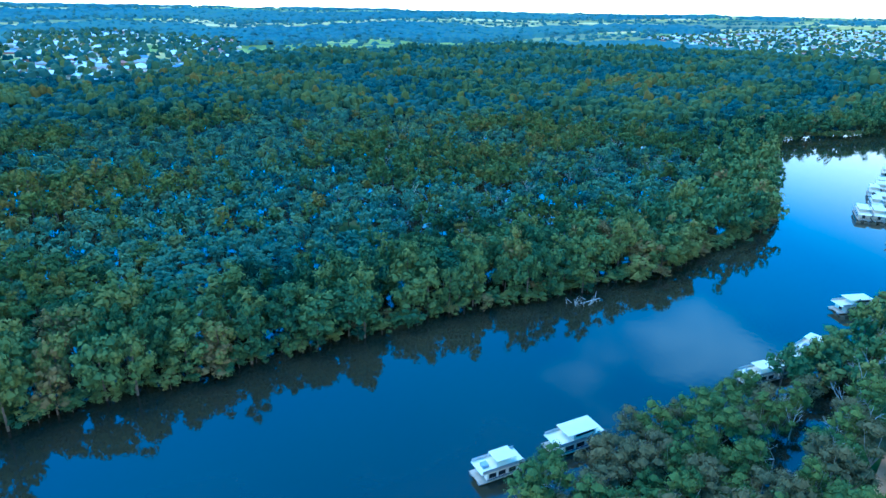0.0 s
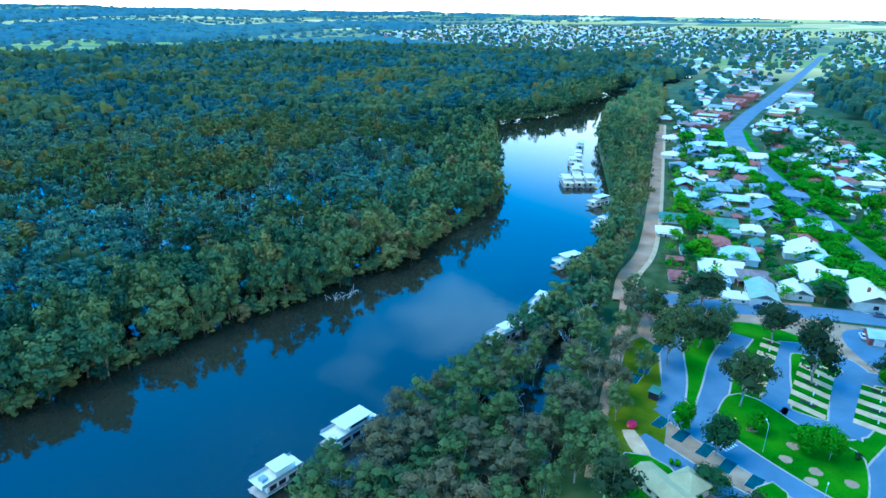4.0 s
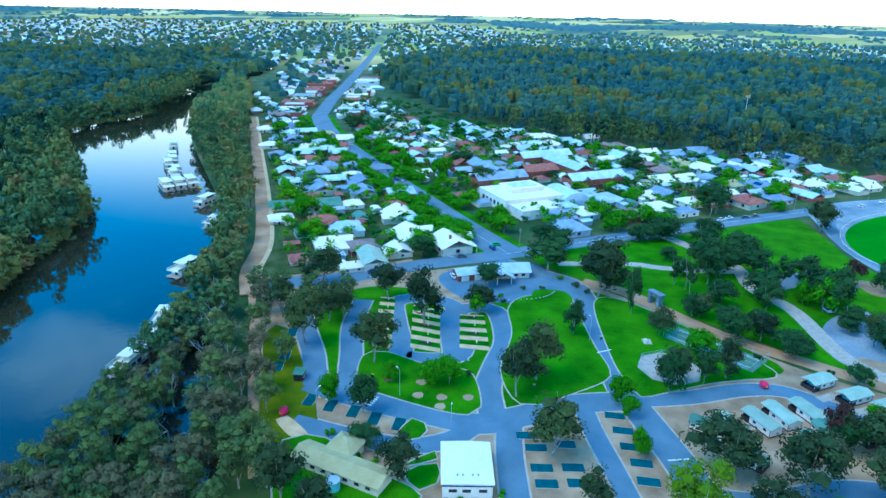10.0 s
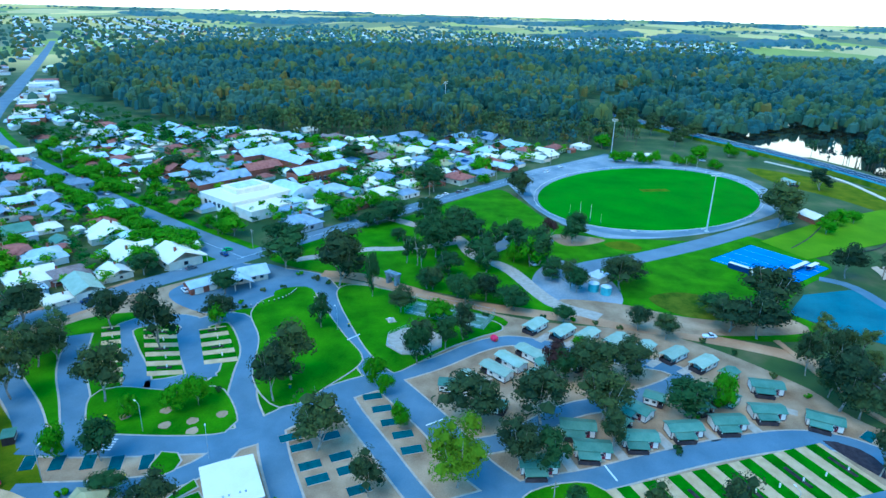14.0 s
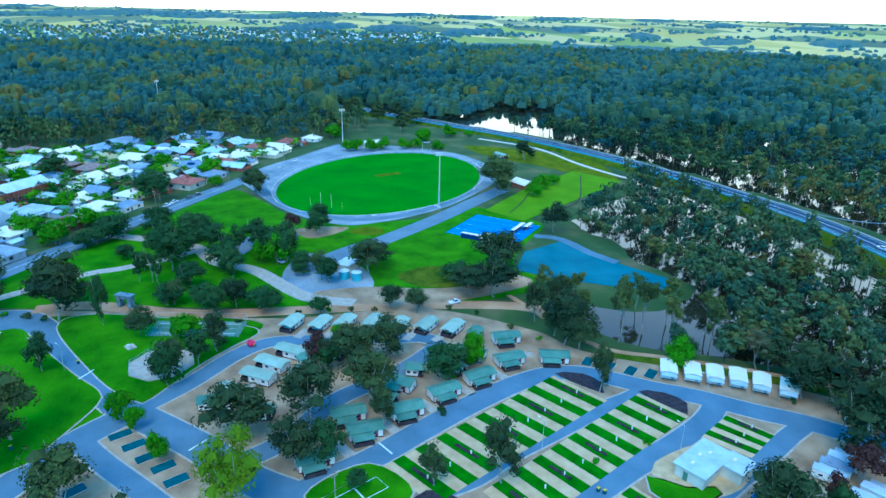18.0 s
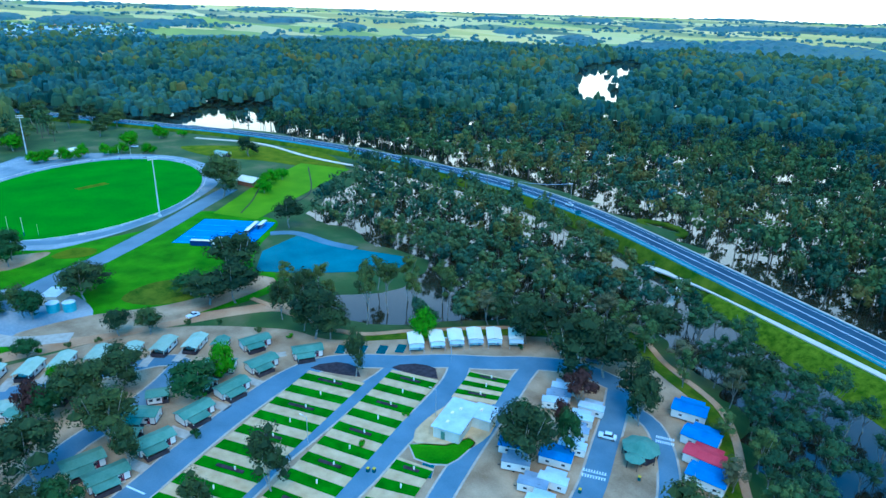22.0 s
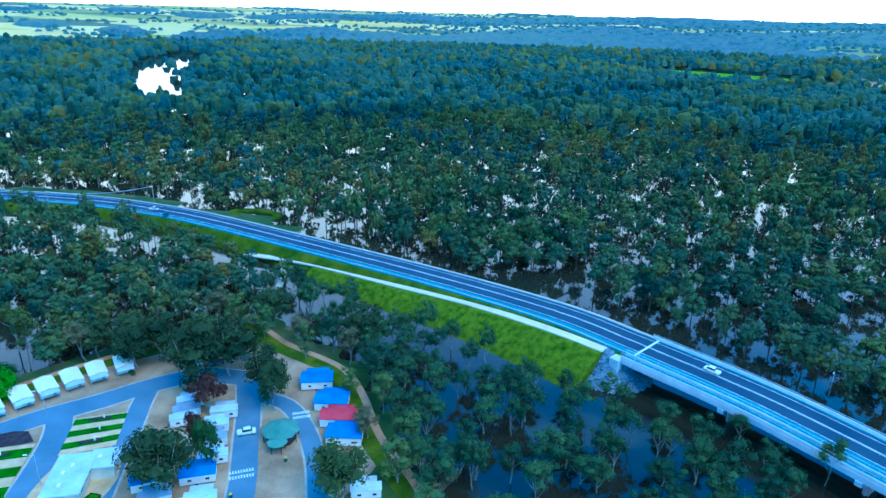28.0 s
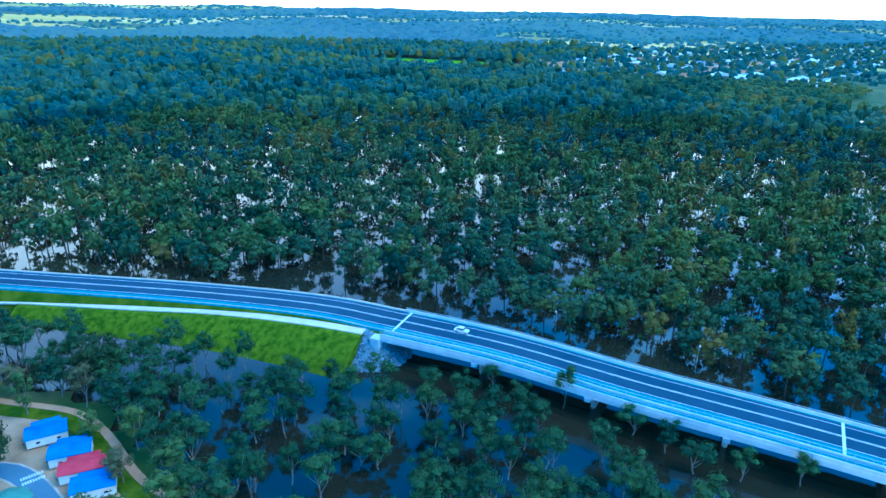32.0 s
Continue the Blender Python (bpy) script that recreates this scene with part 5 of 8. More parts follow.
# bare grey trees among the gums
def dead_tree(seed, h=13):
    g = np.random.default_rng(seed)
    t = tagged(new("dead_tree"), "bare grey dead gum with forked branches", "tree", "dead gums")
    bm = bmesh.new()

    def grow(a, d, length, r, depth):
        b = a + d * length
        tube(bm, a, b, r, r * 0.6, 5)
        if depth:
            for _ in range(3):
                e = (d + Vector(g.normal(0, 0.55, 3)) + Vector((0, 0, 0.25))).normalized()
                grow(b, e, length * g.uniform(0.55, 0.8), r * 0.55, depth - 1)

    grow(Vector((0, 0, -0.5)), Vector((0, 0, 1)), h * 0.40, 0.24, 3)
    part("trunk", bm, M_DEADWOOD, t)
    return t


DEAD = [dead_tree(5), dead_tree(6)]
for x, y, h in ((112, 152, 1.1), (118, 163, 1.0), (106, 148, 0.9), (125, 168, 1.1), (96, 134, 0.8), (136, 183, 1.0), (78, 128, 0.8), (88, 140, 0.9), (150, 205, 0.9), (108, 141, 1.0), (103, 137, 0.9), (116, 155, 1.1), (113, 147, 0.8), (121, 158, 0.9), (90, 128, 1.0), (99, 142, 1.0), (84, 122, 0.8)):
    put(DEAD[rng.integers(2)], at(x, y, -1.8, rng.uniform(0, 360), h))
for _ in range(45):
    x, y = rng.uniform(-60, 190), rng.uniform(260, 520)
    if inside(WOODS_WEST, np.array([x]), np.array([y]))[0]:
        put(DEAD[rng.integers(2)], at(x, y, -1.8, rng.uniform(0, 360), rng.uniform(0.8, 1.1)))

# fallen trunk with bare limbs in the river
snag = tagged(new("river_snag"), "fallen grey tree lying in the river", "fallen tree")
bm = bmesh.new()
g = np.random.default_rng(3)
for i in range(26):
    a = Vector((g.uniform(-5, 5), g.uniform(-2, 2), -1.7))
    tube(bm, a, a + Vector((g.uniform(-3, 3), g.uniform(-2, 2), g.uniform(0.3, 2.6))), 0.16, 0.04, 5)
tube(bm, (-6, 0, -1.6), (6, 1, -1.2), 0.35, 0.2, 7)
part("trunk", bm, M_DEADWOOD, snag)
snag.matrix_basis = at(52, 219, 0, 25, 1.25)

# shrubs and hedges round the cabins and lawns
def shrub(seed, material, label):
    t = tagged(new("shrub"), label, "shrub", "park shrubs")
    tri, tone = leaf_cloud(seed, 1.8, 2.4, 150, 0.45, 6, 0.0)
    mesh_part("foliage", array_mesh("foliage", tri, 3, material, 0.4 + tone), None, t)
    return t


SHRUBS = [shrub(1, M_DARKLEAF, "dark green rounded garden shrub"), shrub(2, M_LUSH, "bright green rounded garden shrub"), shrub(3, M_GUM, "low grey-green garden shrub")]
for x, y, s in ((155, -48, 1.0), (139, -40, 1.3), (98, 92, 1.0), (97, 88, 1.0), (98, 84, 1.1), (99, 80, 1.0), (97, 76, 0.9), (101, 96, 1.2), (145, 82, 1.0), (199, 100, 1.2), (196, 97, 1.0), (211, 96, 1.0), (213, 40, 1.1), (211, 33, 1.2), (208, 27, 1.1), (206, 20, 1.0), (205, 12, 1.2), (208, -8, 1.0), (207, -18, 1.1), (206, -26, 1.0), (204, -34, 1.0), (199, -60, 1.1), (193, -68, 1.0), (180, -76, 1.1), (170, -82, 1.0), (225, 80, 1.4), (222, 74, 1.3), (228, 88, 1.3), (215, 90, 1.1), (120, -136, 1.0), (114, -86, 0.9), (111, -70, 1.0), (99, 57, 0.9), (98, 54, 0.9), (106, 50, 1.0), (104, 47, 1.0)):
    put(SHRUBS[rng.integers(3)], at(x, y, 0.05, rng.uniform(0, 360), s))

# ---- caravan park buildings ----
def gable_roof(bm, l, w, z, rise, over=0.5, thick=0.14):
    """A pitched sheet roof along x, with eaves."""
    x, y = l / 2 + over, w / 2 + over
    zz = z - rise * over / (w / 2)
    p = [(-x, -y, zz), (x, -y, zz), (x, 0, z + rise), (-x, 0, z + rise), (-x, y, zz), (x, y, zz)]
    up = [bm.verts.new((a, b, c + thick)) for a, b, c in p]
    dn = [bm.verts.new(q) for q in p]
    for v, flip in ((up, False), (dn, True)):
        for f in ((0, 1, 2, 3), (3, 2, 5, 4)):
            k = [v[i] for i in f]
            bm.faces.new(k[::-1] if flip else k)
    for i, j in ((0, 1), (1, 2), (2, 5), (5, 4), (4, 3), (3, 0)):
        bm.faces.new((up[i], dn[i], dn[j], up[j]))


def hip_roof(bm, l, w, z, rise, over=0.5, thick=0.12):
    x, y = l / 2 + over, w / 2 + over
    r = max(x - y, 0.3)
    low = [bm.verts.new((a, b, z - 0.1)) for a, b in ((-x, -y), (x, -y), (x, y), (-x, y))]
    edge = [bm.verts.new((v.co.x, v.co.y, z - 0.1 + thick)) for v in low]
    a, b = bm.verts.new((-r, 0, z + rise)), bm.verts.new((r, 0, z + rise))
    bm.faces.new((edge[0], edge[1], b, a))
    bm.faces.new((edge[2], edge[3], a, b))
    bm.faces.new((edge[1], edge[2], b))
    bm.faces.new((edge[3], edge[0], a))
    bm.faces.new(low[::-1])
    for i in range(4):
        bm.faces.new((low[i], low[(i + 1) % 4], edge[(i + 1) % 4], edge[i]))


def gable_walls(bm, l, w, h, rise, base=0.0):
    ends = [[bm.verts.new((x, y, z)) for y, z in ((-w / 2, base), (w / 2, base), (w / 2, base + h), (0, base + h + rise), (-w / 2, base + h))] for x in (-l / 2, l / 2)]
    a, b = ends
    bm.faces.new(a[::-1])
    bm.faces.new(b)
    for i in range(5):
        j = (i + 1) % 5
        bm.faces.new((a[i], a[j], b[j], b[i]))


def window(parent, x, y, z, wide, high, side, frame_mat=None):
    """side: 'x' if the window lies in a wall that faces along x."""
    th = 0.10
    sx, sy = (th, wide) if side == "x" else (wide, th)
    f = boxes("window", [(x, y, z, sx, sy, high)], frame_mat or M_WHITE, parent)
    k = 1.25
    gx, gy = (th * k, wide - 0.16) if side == "x" else (wide - 0.16, th * k)
    boxes("pane", [(x, y, z + 0.08, gx, gy, high - 0.16)], M_GLASS, f)
    return f


CS = 0.86


def cabin(l, w, roof_mat, kind, label):
    """A transportable cabin: raised box, low gable roof, deck with dark rails."""
    c = tagged(new("cabin"), label, "cabin", "holiday cabins")
    bl = l * 0.72 if kind == "end" else l
    off = (l - bl) / 2
    bm = bmesh.new()
    gable_walls(bm, bl, w, 2.5, 0.75, 0.45)
    bmesh.ops.translate(bm, verts=bm.verts, vec=(off, 0, 0))
    part("wall", bm, M_WHITE, c)
    bm = bmesh.new()
    gable_roof(bm, l, w, 2.97, 0.75, 0.45)
    part("roof", bm, roof_mat, c)
    boxes("skirt", [(off, 0, 0.0, bl - 0.15, w - 0.15, 0.45)], M_DARK, c)
    for s in (-1, 1):
        for t in (-1, 1):
            boxes("corner_trim", [(off + s * bl / 2, t * w / 2, 0.45, 0.14, 0.14, 2.5)], M_MAROON, c)
    if kind == "end":
        dx = -l / 2 + (l - bl) / 2
        boxes("deck", [(dx, 0, 0.0, l - bl, w, 0.45)], M_DARK, c)
        boxes("railing", [(-l / 2, 0, 0.45, 0.08, w, 0.95), (dx, w / 2, 0.45, l - bl, 0.08, 0.95), (dx, -w / 2, 0.45, l - bl, 0.08, 0.95)], M_DARK, c)
        for s in (-1, 1):
            boxes("post", [(-l / 2 + 0.1, s * (w / 2 - 0.1), 0.45, 0.14, 0.14, 2.5)], M_WHITE, c)
        boxes("door", [(off - bl / 2 - 0.03, -0.8, 0.45, 0.08, 0.9, 2.05)], M_MAROON, c)
        window(c, off - bl / 2 - 0.03, 1.0, 1.2, 1.2, 1.1, "x")
    else:
        bm = bmesh.new()
        box(bm, -l * 0.12, -w / 2 - 1.5, 2.35, l * 0.62, 3.2, 0.12, 0, 0.16)
        part("verandah_roof", bm, roof_mat, c)
        boxes("deck", [(-l * 0.12, -w / 2 - 1.4, 0.0, l * 0.6, 2.8, 0.45)], M_DARK, c)
        boxes("railing", [(-l * 0.12, -w / 2 - 2.8, 0.45, l * 0.6, 0.08, 0.95), (-l * 0.42, -w / 2 - 1.4, 0.45, 0.08, 2.8, 0.95)], M_DARK, c)
        for s in (-0.41, 0.17):
            boxes("post", [(l * s, -w / 2 - 2.75, 0.45, 0.14, 0.14, 1.7)], M_WHITE, c)
        boxes("door", [(l * 0.30, -w / 2 - 0.03, 0.45, 0.9, 0.08, 2.05)], M_MAROON, c)
        boxes("step", [(l * 0.30, -w / 2 - 0.4, 0, 1.2, 0.7, 0.3)], M_KERB, c)
    for x in (off - bl * 0.25, off + bl * 0.25):
        window(c, x, w / 2 + 0.02, 1.3, 1.3, 1.0, "y")
        window(c, x, -w / 2 - 0.02, 1.3, 1.3, 1.0, "y")
    boxes("air_conditioner", [(off + bl / 2 + 0.2, 0.6, 0.9, 0.35, 0.8, 0.7)], M_KERB, c)
    return c


CAB_END = [cabin(10, 5, M_PALETEAL, "end", "white cabin with pale green roof and dark deck")]
CAB_TEAL = [cabin(10, 5, M_TEALROOF, "side", "white cabin with teal gable roof and verandah")]
CAB_WHITE = [cabin(11, 4.8, M_PALETEAL, "end", "long white cabin with pale green roof")]
CAB_SMALL = [cabin(6, 4.4, M_TEALROOF, "end", "small white cabin with teal roof")]
for x, y, a in ((198, -5, -34), (195, -14, -37), (194, -22, -36), (192, -31, -38), (188, -39, -37), (186, -48, -45), (182, -56, -45)):
    put(CAB_END[0], at(x, y, 0.05, a, CS))
for x, y, a in ((172, -71, 87), (157, -81, 71), (165, -57, 50), (159, -67, 96), (152, -55, 102), (147, -43, 104), (154, -32, 50), (141, -31, 96), (135, -19, 93), (143, -16, 91), (127, -6, 100)):
    put(CAB_TEAL[0], at(x, y, 0.05, a - 180, CS))
for x, y, a in ((179, -4, 50), (173, 2, 48), (167, 6, 53), (160, 12, 49)):
    put(CAB_WHITE[0], at(x, y, 0.05, a - 180, CS))
for x, y, a in ((177, -62, -47), (158, -50, 27), (160, -38, 68), (147, -27, 49), (157, 19, 92), (172, -8, 31), (165, -6, 39), (175, -17, 51), (149, 5, 75)):
    put(CAB_SMALL[0], at(x, y, 0.05, a, CS))
driveway = tagged(new("driveway"), "pale concrete parking bay beside a cabin", "driveway", "cabin driveways")
boxes("slab", [(0, 0, -0.02, 7, 2.8, 0.09)], M_KERB, driveway)
for x, y, a in ((193, -8, -34), (191, -17, -36), (189, -26, -36), (187, -34, -38), (183, -42, -40), (180, -51, -45), (148.5, -49.5, 25), (143, -37.5, 25), (137, -25.5, 25), (154, -61.5, 25), (131, -13, 25), (163, -73, 70), (156, 14, 140), (164, 9.5, 140), (170.5, 4.5, 140), (176, -1, 140)):
    put(driveway, at(x, y, 0.03, a))

# annexe row, caravans and vans
def annexe():
    c = tagged(new("annexe_van"), "white caravan annexe with low curved roof", "caravan", "annexe row")
    boxes("body", [(0, 0, 0.3, 7.2, 4.4, 2.2)], M_WHITE, c)
    bm = bmesh.new()
    gable_roof(bm, 7.4, 4.5, 2.5, 0.45, 0.2)
    part("roof", bm, M_WHITEROOF, c)
    boxes("awning", [(-4.6, 0, 2.2, 2.2, 4.4, 0.08)], M_ZINC, c)
    for s in (-1, 1):
        boxes("post", [(-5.6, s * 2.1, 0, 0.08, 0.08, 2.2)], M_STEEL, c)
    window(c, -3.63, 1.0, 1.1, 1.5, 0.9, "x")
    boxes("door", [(-3.63, -1.1, 0.3, 0.07, 0.8, 1.9)], M_GREYWALL, c)
    boxes("skirt", [(0, 0, 0, 7.0, 4.2, 0.3)], M_DARK, c)
    return c


ANNEXE = annexe()
for x, y, a in ((142, -111, -32), (139, -117, -32), (136, -122.5, -34), (132.8, -128, -36), (129, -133, -40), (124.5, -138.5, -44)):
    put(ANNEXE, at(x, y, 0.05, a))


def caravan(name, label, l, w, h, wall, roof, shape):
    c = tagged(new(name), label, "caravan", "caravans")
    boxes("body", [(0, 0, 0.45, l, w, h)], wall, c)
    bm = bmesh.new()
    if shape == "gable":
        gable_roof(bm, l, w, h + 0.45, w * 0.14, 0.25)
    else:
        box(bm, 0, 0, h + 0.45, l + 0.3, w + 0.3, 0.12)
        box(bm, l * 0.2, 0, h + 0.57, 0.7, 0.7, 0.14)
        box(bm, -l * 0.22, 0.2, h + 0.57, 0.9, 0.6, 0.2)
    part("roof", bm, roof, c)
    boxes("awning", [(0, -w / 2 - 1.2, h + 0.25, l * 0.75, 2.4, 0.06, 0, 0.07)], roof, c)
    for s in (-1, 1):
        boxes("awning_pole", [(s * l * 0.35, -w / 2 - 2.3, 0, 0.07, 0.07, h + 0.15)], M_STEEL, c)
    for s in (-0.28, 0.22):
        window(c, l * s, -w / 2 - 0.02, 1.2, 1.0, 0.7, "y")
        window(c, l * s, w / 2 + 0.02, 1.2, 1.0, 0.7, "y")
    boxes("door", [(0, -w / 2 - 0.03, 0.5, 0.7, 0.08, 1.8)], M_GREYWALL, c)
    bm = bmesh.new()
    for s in (-1, 1):
        tube(bm, (0.3, s * w / 2 * 0.98, 0.35), (0.3, s * w / 2 * 0.8, 0.35), 0.35, 0.35, 10)
    part("wheel", bm, M_RUBBER, c)
    boxes("jockey", [(l / 2 + 0.5, 0, 0.35, 1.0, 0.12, 0.12)], M_DARK, c)
    return c


VAN_W = caravan("caravan", "white caravan with flat roof and awning", 6.5, 2.6, 2.1, M_WHITE, M_ZINC, "flat")
VAN_G = caravan("caravan", "grey-roofed caravan with awning", 6.5, 2.6, 2.1, M_WHITE, M_GREYROOF, "flat")
VAN_B = caravan("tarp_covered_caravan", "caravan under a bright blue tarpaulin roof", 7.5, 4.0, 2.2, M_WHITE, M_BLUEROOF, "gable")
HUT_B = caravan("blue_roofed_cabin", "white cabin with bright blue gable roof", 8.5, 5.5, 2.4, M_WHITE, M_BLUEROOF, "gable")
HUT_R = caravan("red_roofed_cabin", "white cabin with bright red gable roof", 9.0, 4.6, 2.4, M_WHITE, M_REDSHEET, "gable")
for x, y, a, v in ((95, -127, 35, VAN_W), (93.5, -123, 35, VAN_G), (92, -119.5, 35, VAN_W), (83, -119, 30, VAN_W), (80.5, -114, 30, VAN_G), (77, -108.5, 28, VAN_W), (77, -102.5, 28, VAN_B), (86, -98, 35, VAN_B), (81.5, -93.5, 35, VAN_G), (72, -95.5, 25, VAN_W), (74, -91, 30, VAN_G), (69, -88, 25, VAN_W), (39, -107, 20, VAN_W), (54, -96, 15, VAN_W), (107, -145, 30, VAN_G), (84, -125, 25, VAN_W), (66, -84, 28, VAN_G), (59, -136.5, 12, HUT_B), (50.5, -124, 12, HUT_B), (67, -145, 20, HUT_B), (54.5, -130, 12, HUT_R)):
    put(v, at(x, y, 0.05, a))

# teal camp-kitchen hut
hut = tagged(new("camp_kitchen"), "teal-roofed octagonal camp kitchen shelter", "shelter")
bm = bmesh.new()
bmesh.ops.create_cone(bm, cap_ends=True, segments=8, radius1=4.7, radius2=0.4, depth=1.7, matrix=Matrix.Translation((0, 0, 3.55)))
part("roof", bm, M_TEALROOF, hut)
bm = bmesh.new()
bmesh.ops.create_cone(bm, cap_ends=True, segments=8, radius1=2.5, radius2=0.2, depth=1.0, matrix=Matrix.Translation((-4.6, 0, 2.95)))
part("porch_roof", bm, M_TEALROOF, hut)
bm = bmesh.new()
bmesh.ops.create_cone(bm, cap_ends=True, segments=8, radius1=3.7, radius2=3.7, depth=2.2, matrix=Matrix.Translation((0, 0, 1.1)))
part("wall", bm, M_DARK, hut)
for i in range(8):
    a = i * math.pi / 4 + 0.39
    boxes("post", [(4.2 * math.cos(a), 4.2 * math.sin(a), 0, 0.16, 0.16, 2.8)], M_DARK, hut)
for u, v in ((-6.2, -1.2), (-6.2, 1.2)):
    boxes("porch_post", [(u, v, 0, 0.14, 0.14, 2.5)], M_DARK, hut)
hut.matrix_basis = at(65.9, -120.6, 0.1, -74)
setting(patch("hut_ground", [(60, -119), (64, -128), (71, -128), (73, -121), (64, -102), (58, -92), (54, -97), (57, -110)], 0.09, M_GRAVEL, thick=0.1), "worn brown ground round the camp kitchen", "ground")

# amenities block
amen = tagged(new("amenities_block"), "pale grey flat-roofed amenities block with vents", "building")
boxes("wall", [(0, 0, 0, 12, 6.5, 3.0), (4.2, -5, 0, 5.5, 5.5, 2.9)], M_CREAM, amen)
boxes("roof", [(0, 0, 3.0, 13, 7.4, 0.25), (4.2, -5.3, 2.92, 6.4, 5.6, 0.22)], M_ZINC, amen)
for x, y in ((-3.5, 0.8), (0.2, 1.2), (2.5, 0.0), (4.4, -4.6)):
    boxes("roof_vent", [(x, y, 3.25, 0.9, 0.6, 0.25)], M_WHITEROOF, amen)
for x in (-4, -1.2, 1.6):
    window(amen, x, 3.28, 1.9, 1.4, 0.6, "y")
    window(amen, x, -3.28, 1.9, 1.4, 0.6, "y")
boxes("door", [(-6.05, 0.8, 0, 0.1, 1.0, 2.1)], M_TEALROOF, amen)
boxes("water_heater", [(6.3, 2.5, 0, 0.8, 0.8, 1.9)], M_STEEL, amen)
amen.matrix_basis = at(102.2, -93.3, 0.15, -65, 1.08)
setting(patch("amenities_paving", [(107.5, -84), (101, -81), (94, -87), (94.5, -98), (100, -104), (110.5, -100)], 0.12, M_SLAB, thick=0.1), "pale paving round the amenities block", "paving")
lawn([(104, -79.5), (99, -77.5), (92.5, -82), (94.5, -92.5), (96.5, -92.5), (98, -86)])

# white hall, long cream shed with water tank, small hexagonal room
hall = tagged(new("white_hall"), "white metal hall with low-pitched white roof", "building")
boxes("wall", [(0, 0, 0, 14, 11, 4.0)], M_WHITE, hall)
bm = bmesh.new()
gable_roof(bm, 14, 11, 4.0, 0.22, 0.4)
part("roof", bm, M_WHITEROOF, hall)
for y in (-2.4, -1.2, 1.0, 2.2):
    boxes("roof_vent", [(-4.6, y, 4.25, 0.35, 0.35, 0.3)], M_GREYROOF, hall)
for y in (-4.6, -2.3, 0, 2.3, 4.6):
    boxes("gutter", [(-7.42, y, 3.9, 0.1, 2.3, 0.12)], M_ZINC, hall)
for y in (-3.4, 0.2, 3.2):
    window(hall, -7.03, y, 1.6, 2.0, 1.0, "x")
boxes("trim", [(-7.05, 0, 3.2, 0.08, 11.05, 0.3)], M_NAVY, hall)
for y in (-4.6, -1.6, 1.8, 4.7):
    boxes("planter", [(-8.2, y, 0, 1.2, 1.2, 0.7)], M_DARKLEAF, hall)
hall.matrix_basis = at(107, 60, 0.05, 33)

shed = tagged(new("long_shed"), "long low cream-roofed shed with brick wall", "building")
boxes("wall", [(0, 0, 0, 23, 6.0, 2.7)], M_CREAM, shed)
bm = bmesh.new()
gable_roof(bm, 23, 6.0, 2.7, 1.0, 0.6)
part("roof", bm, M_CREAMROOF, shed)
boxes("clerestory", [(0, -3.05, 2.0, 22, 0.08, 0.4)], M_GLASS, shed)
bm = bmesh.new()
hip_roof(bm, 6.5, 6.5, 2.8, 2.2, 0.6)
bmesh.ops.translate(bm, verts=bm.verts, vec=(-3.0, 6.0, 0))
part("wing_roof", bm, M_CREAMROOF, shed)
boxes("wing_wall", [(-3.0, 6.0, 0, 6.3, 6.3, 2.75)], M_CREAM, shed)
for x in (-9, -6, -3, 0, 3, 6, 9):
    boxes("window", [(x, -3.05, 1.0, 1.2, 0.1, 0.8)], M_GLASS, shed)
shed.matrix_basis = at(92.2, 84.4, 0.05, -84)


def tank(r, h):
    t = tagged(new("water_tank"), "round pale teal steel water tank", "water tank", "water tanks")
    bm = bmesh.new()
    bmesh.ops.create_cone(bm, cap_ends=True, segments=28, radius1=r, radius2=r, depth=h, matrix=Matrix.Translation((0, 0, h / 2)))
    part("shell", bm, M_TANK, t)
    bm = bmesh.new()
    bmesh.ops.create_cone(bm, cap_ends=True, segments=28, radius1=r + 0.08, radius2=0.2, depth=0.45, matrix=Matrix.Translation((0, 0, h + 0.22)))
    part("lid", bm, M_ZINC, t)
    for k in range(3):
        bm = bmesh.new()
        bmesh.ops.create_cone(bm, cap_ends=True, segments=28, radius1=r + 0.05, radius2=r + 0.05, depth=0.1, matrix=Matrix.Translation((0, 0, h * (k + 1) / 4)))
        part("band", bm, M_TANK, t)
    return t


TANK = tank(1.5, 2.4)
put(TANK, at(87.1, 82.4, 0.15))
put(TANK, at(235.5, -27.5, 0.05, 0, 1.35))
put(TANK, at(233, -32, 0.05, 0, 1.35))
pump = tagged(new("pump_shed"), "pale flat-roofed block shed", "shed")
boxes("wall", [(0, 0, 0, 8, 6, 3)], M_CREAM, pump)
boxes("roof", [(0, 0, 3, 8.4, 6.4, 0.2)], M_ZINC, pump)
boxes("door", [(-4.03, 0, 0, 0.08, 1.2, 2.1)], M_GREYWALL, pump)
pump.matrix_basis = at(245, -30, 0.05, -40)

# playground, shade sail, grill slab, tennis court
play = tagged(new("playground"), "fenced playground with teal play frame and shade sail", "playground")
bm = bmesh.new()
bmesh.ops.create_cone(bm, cap_ends=True, segments=8, radius1=9.6, radius2=9.6, depth=0.14, matrix=Matrix.Translation((0, 0, 0.07)))
part("base", bm, M_KERB, play)
boxes("play_tower", [(-1, 1, 0.12, 1.6, 1.6, 2.6)], M_TEALROOF, play)
boxes("slide", [(1.2, 1, 0.5, 3.2, 0.7, 0.12, 0, 0)], M_TEALROOF, play)
bm = bmesh.new()
box(bm, 1, -3, 2.6, 5.5, 3.2, 0.06)
part("shade_sail", bm, M_NAVY, play)
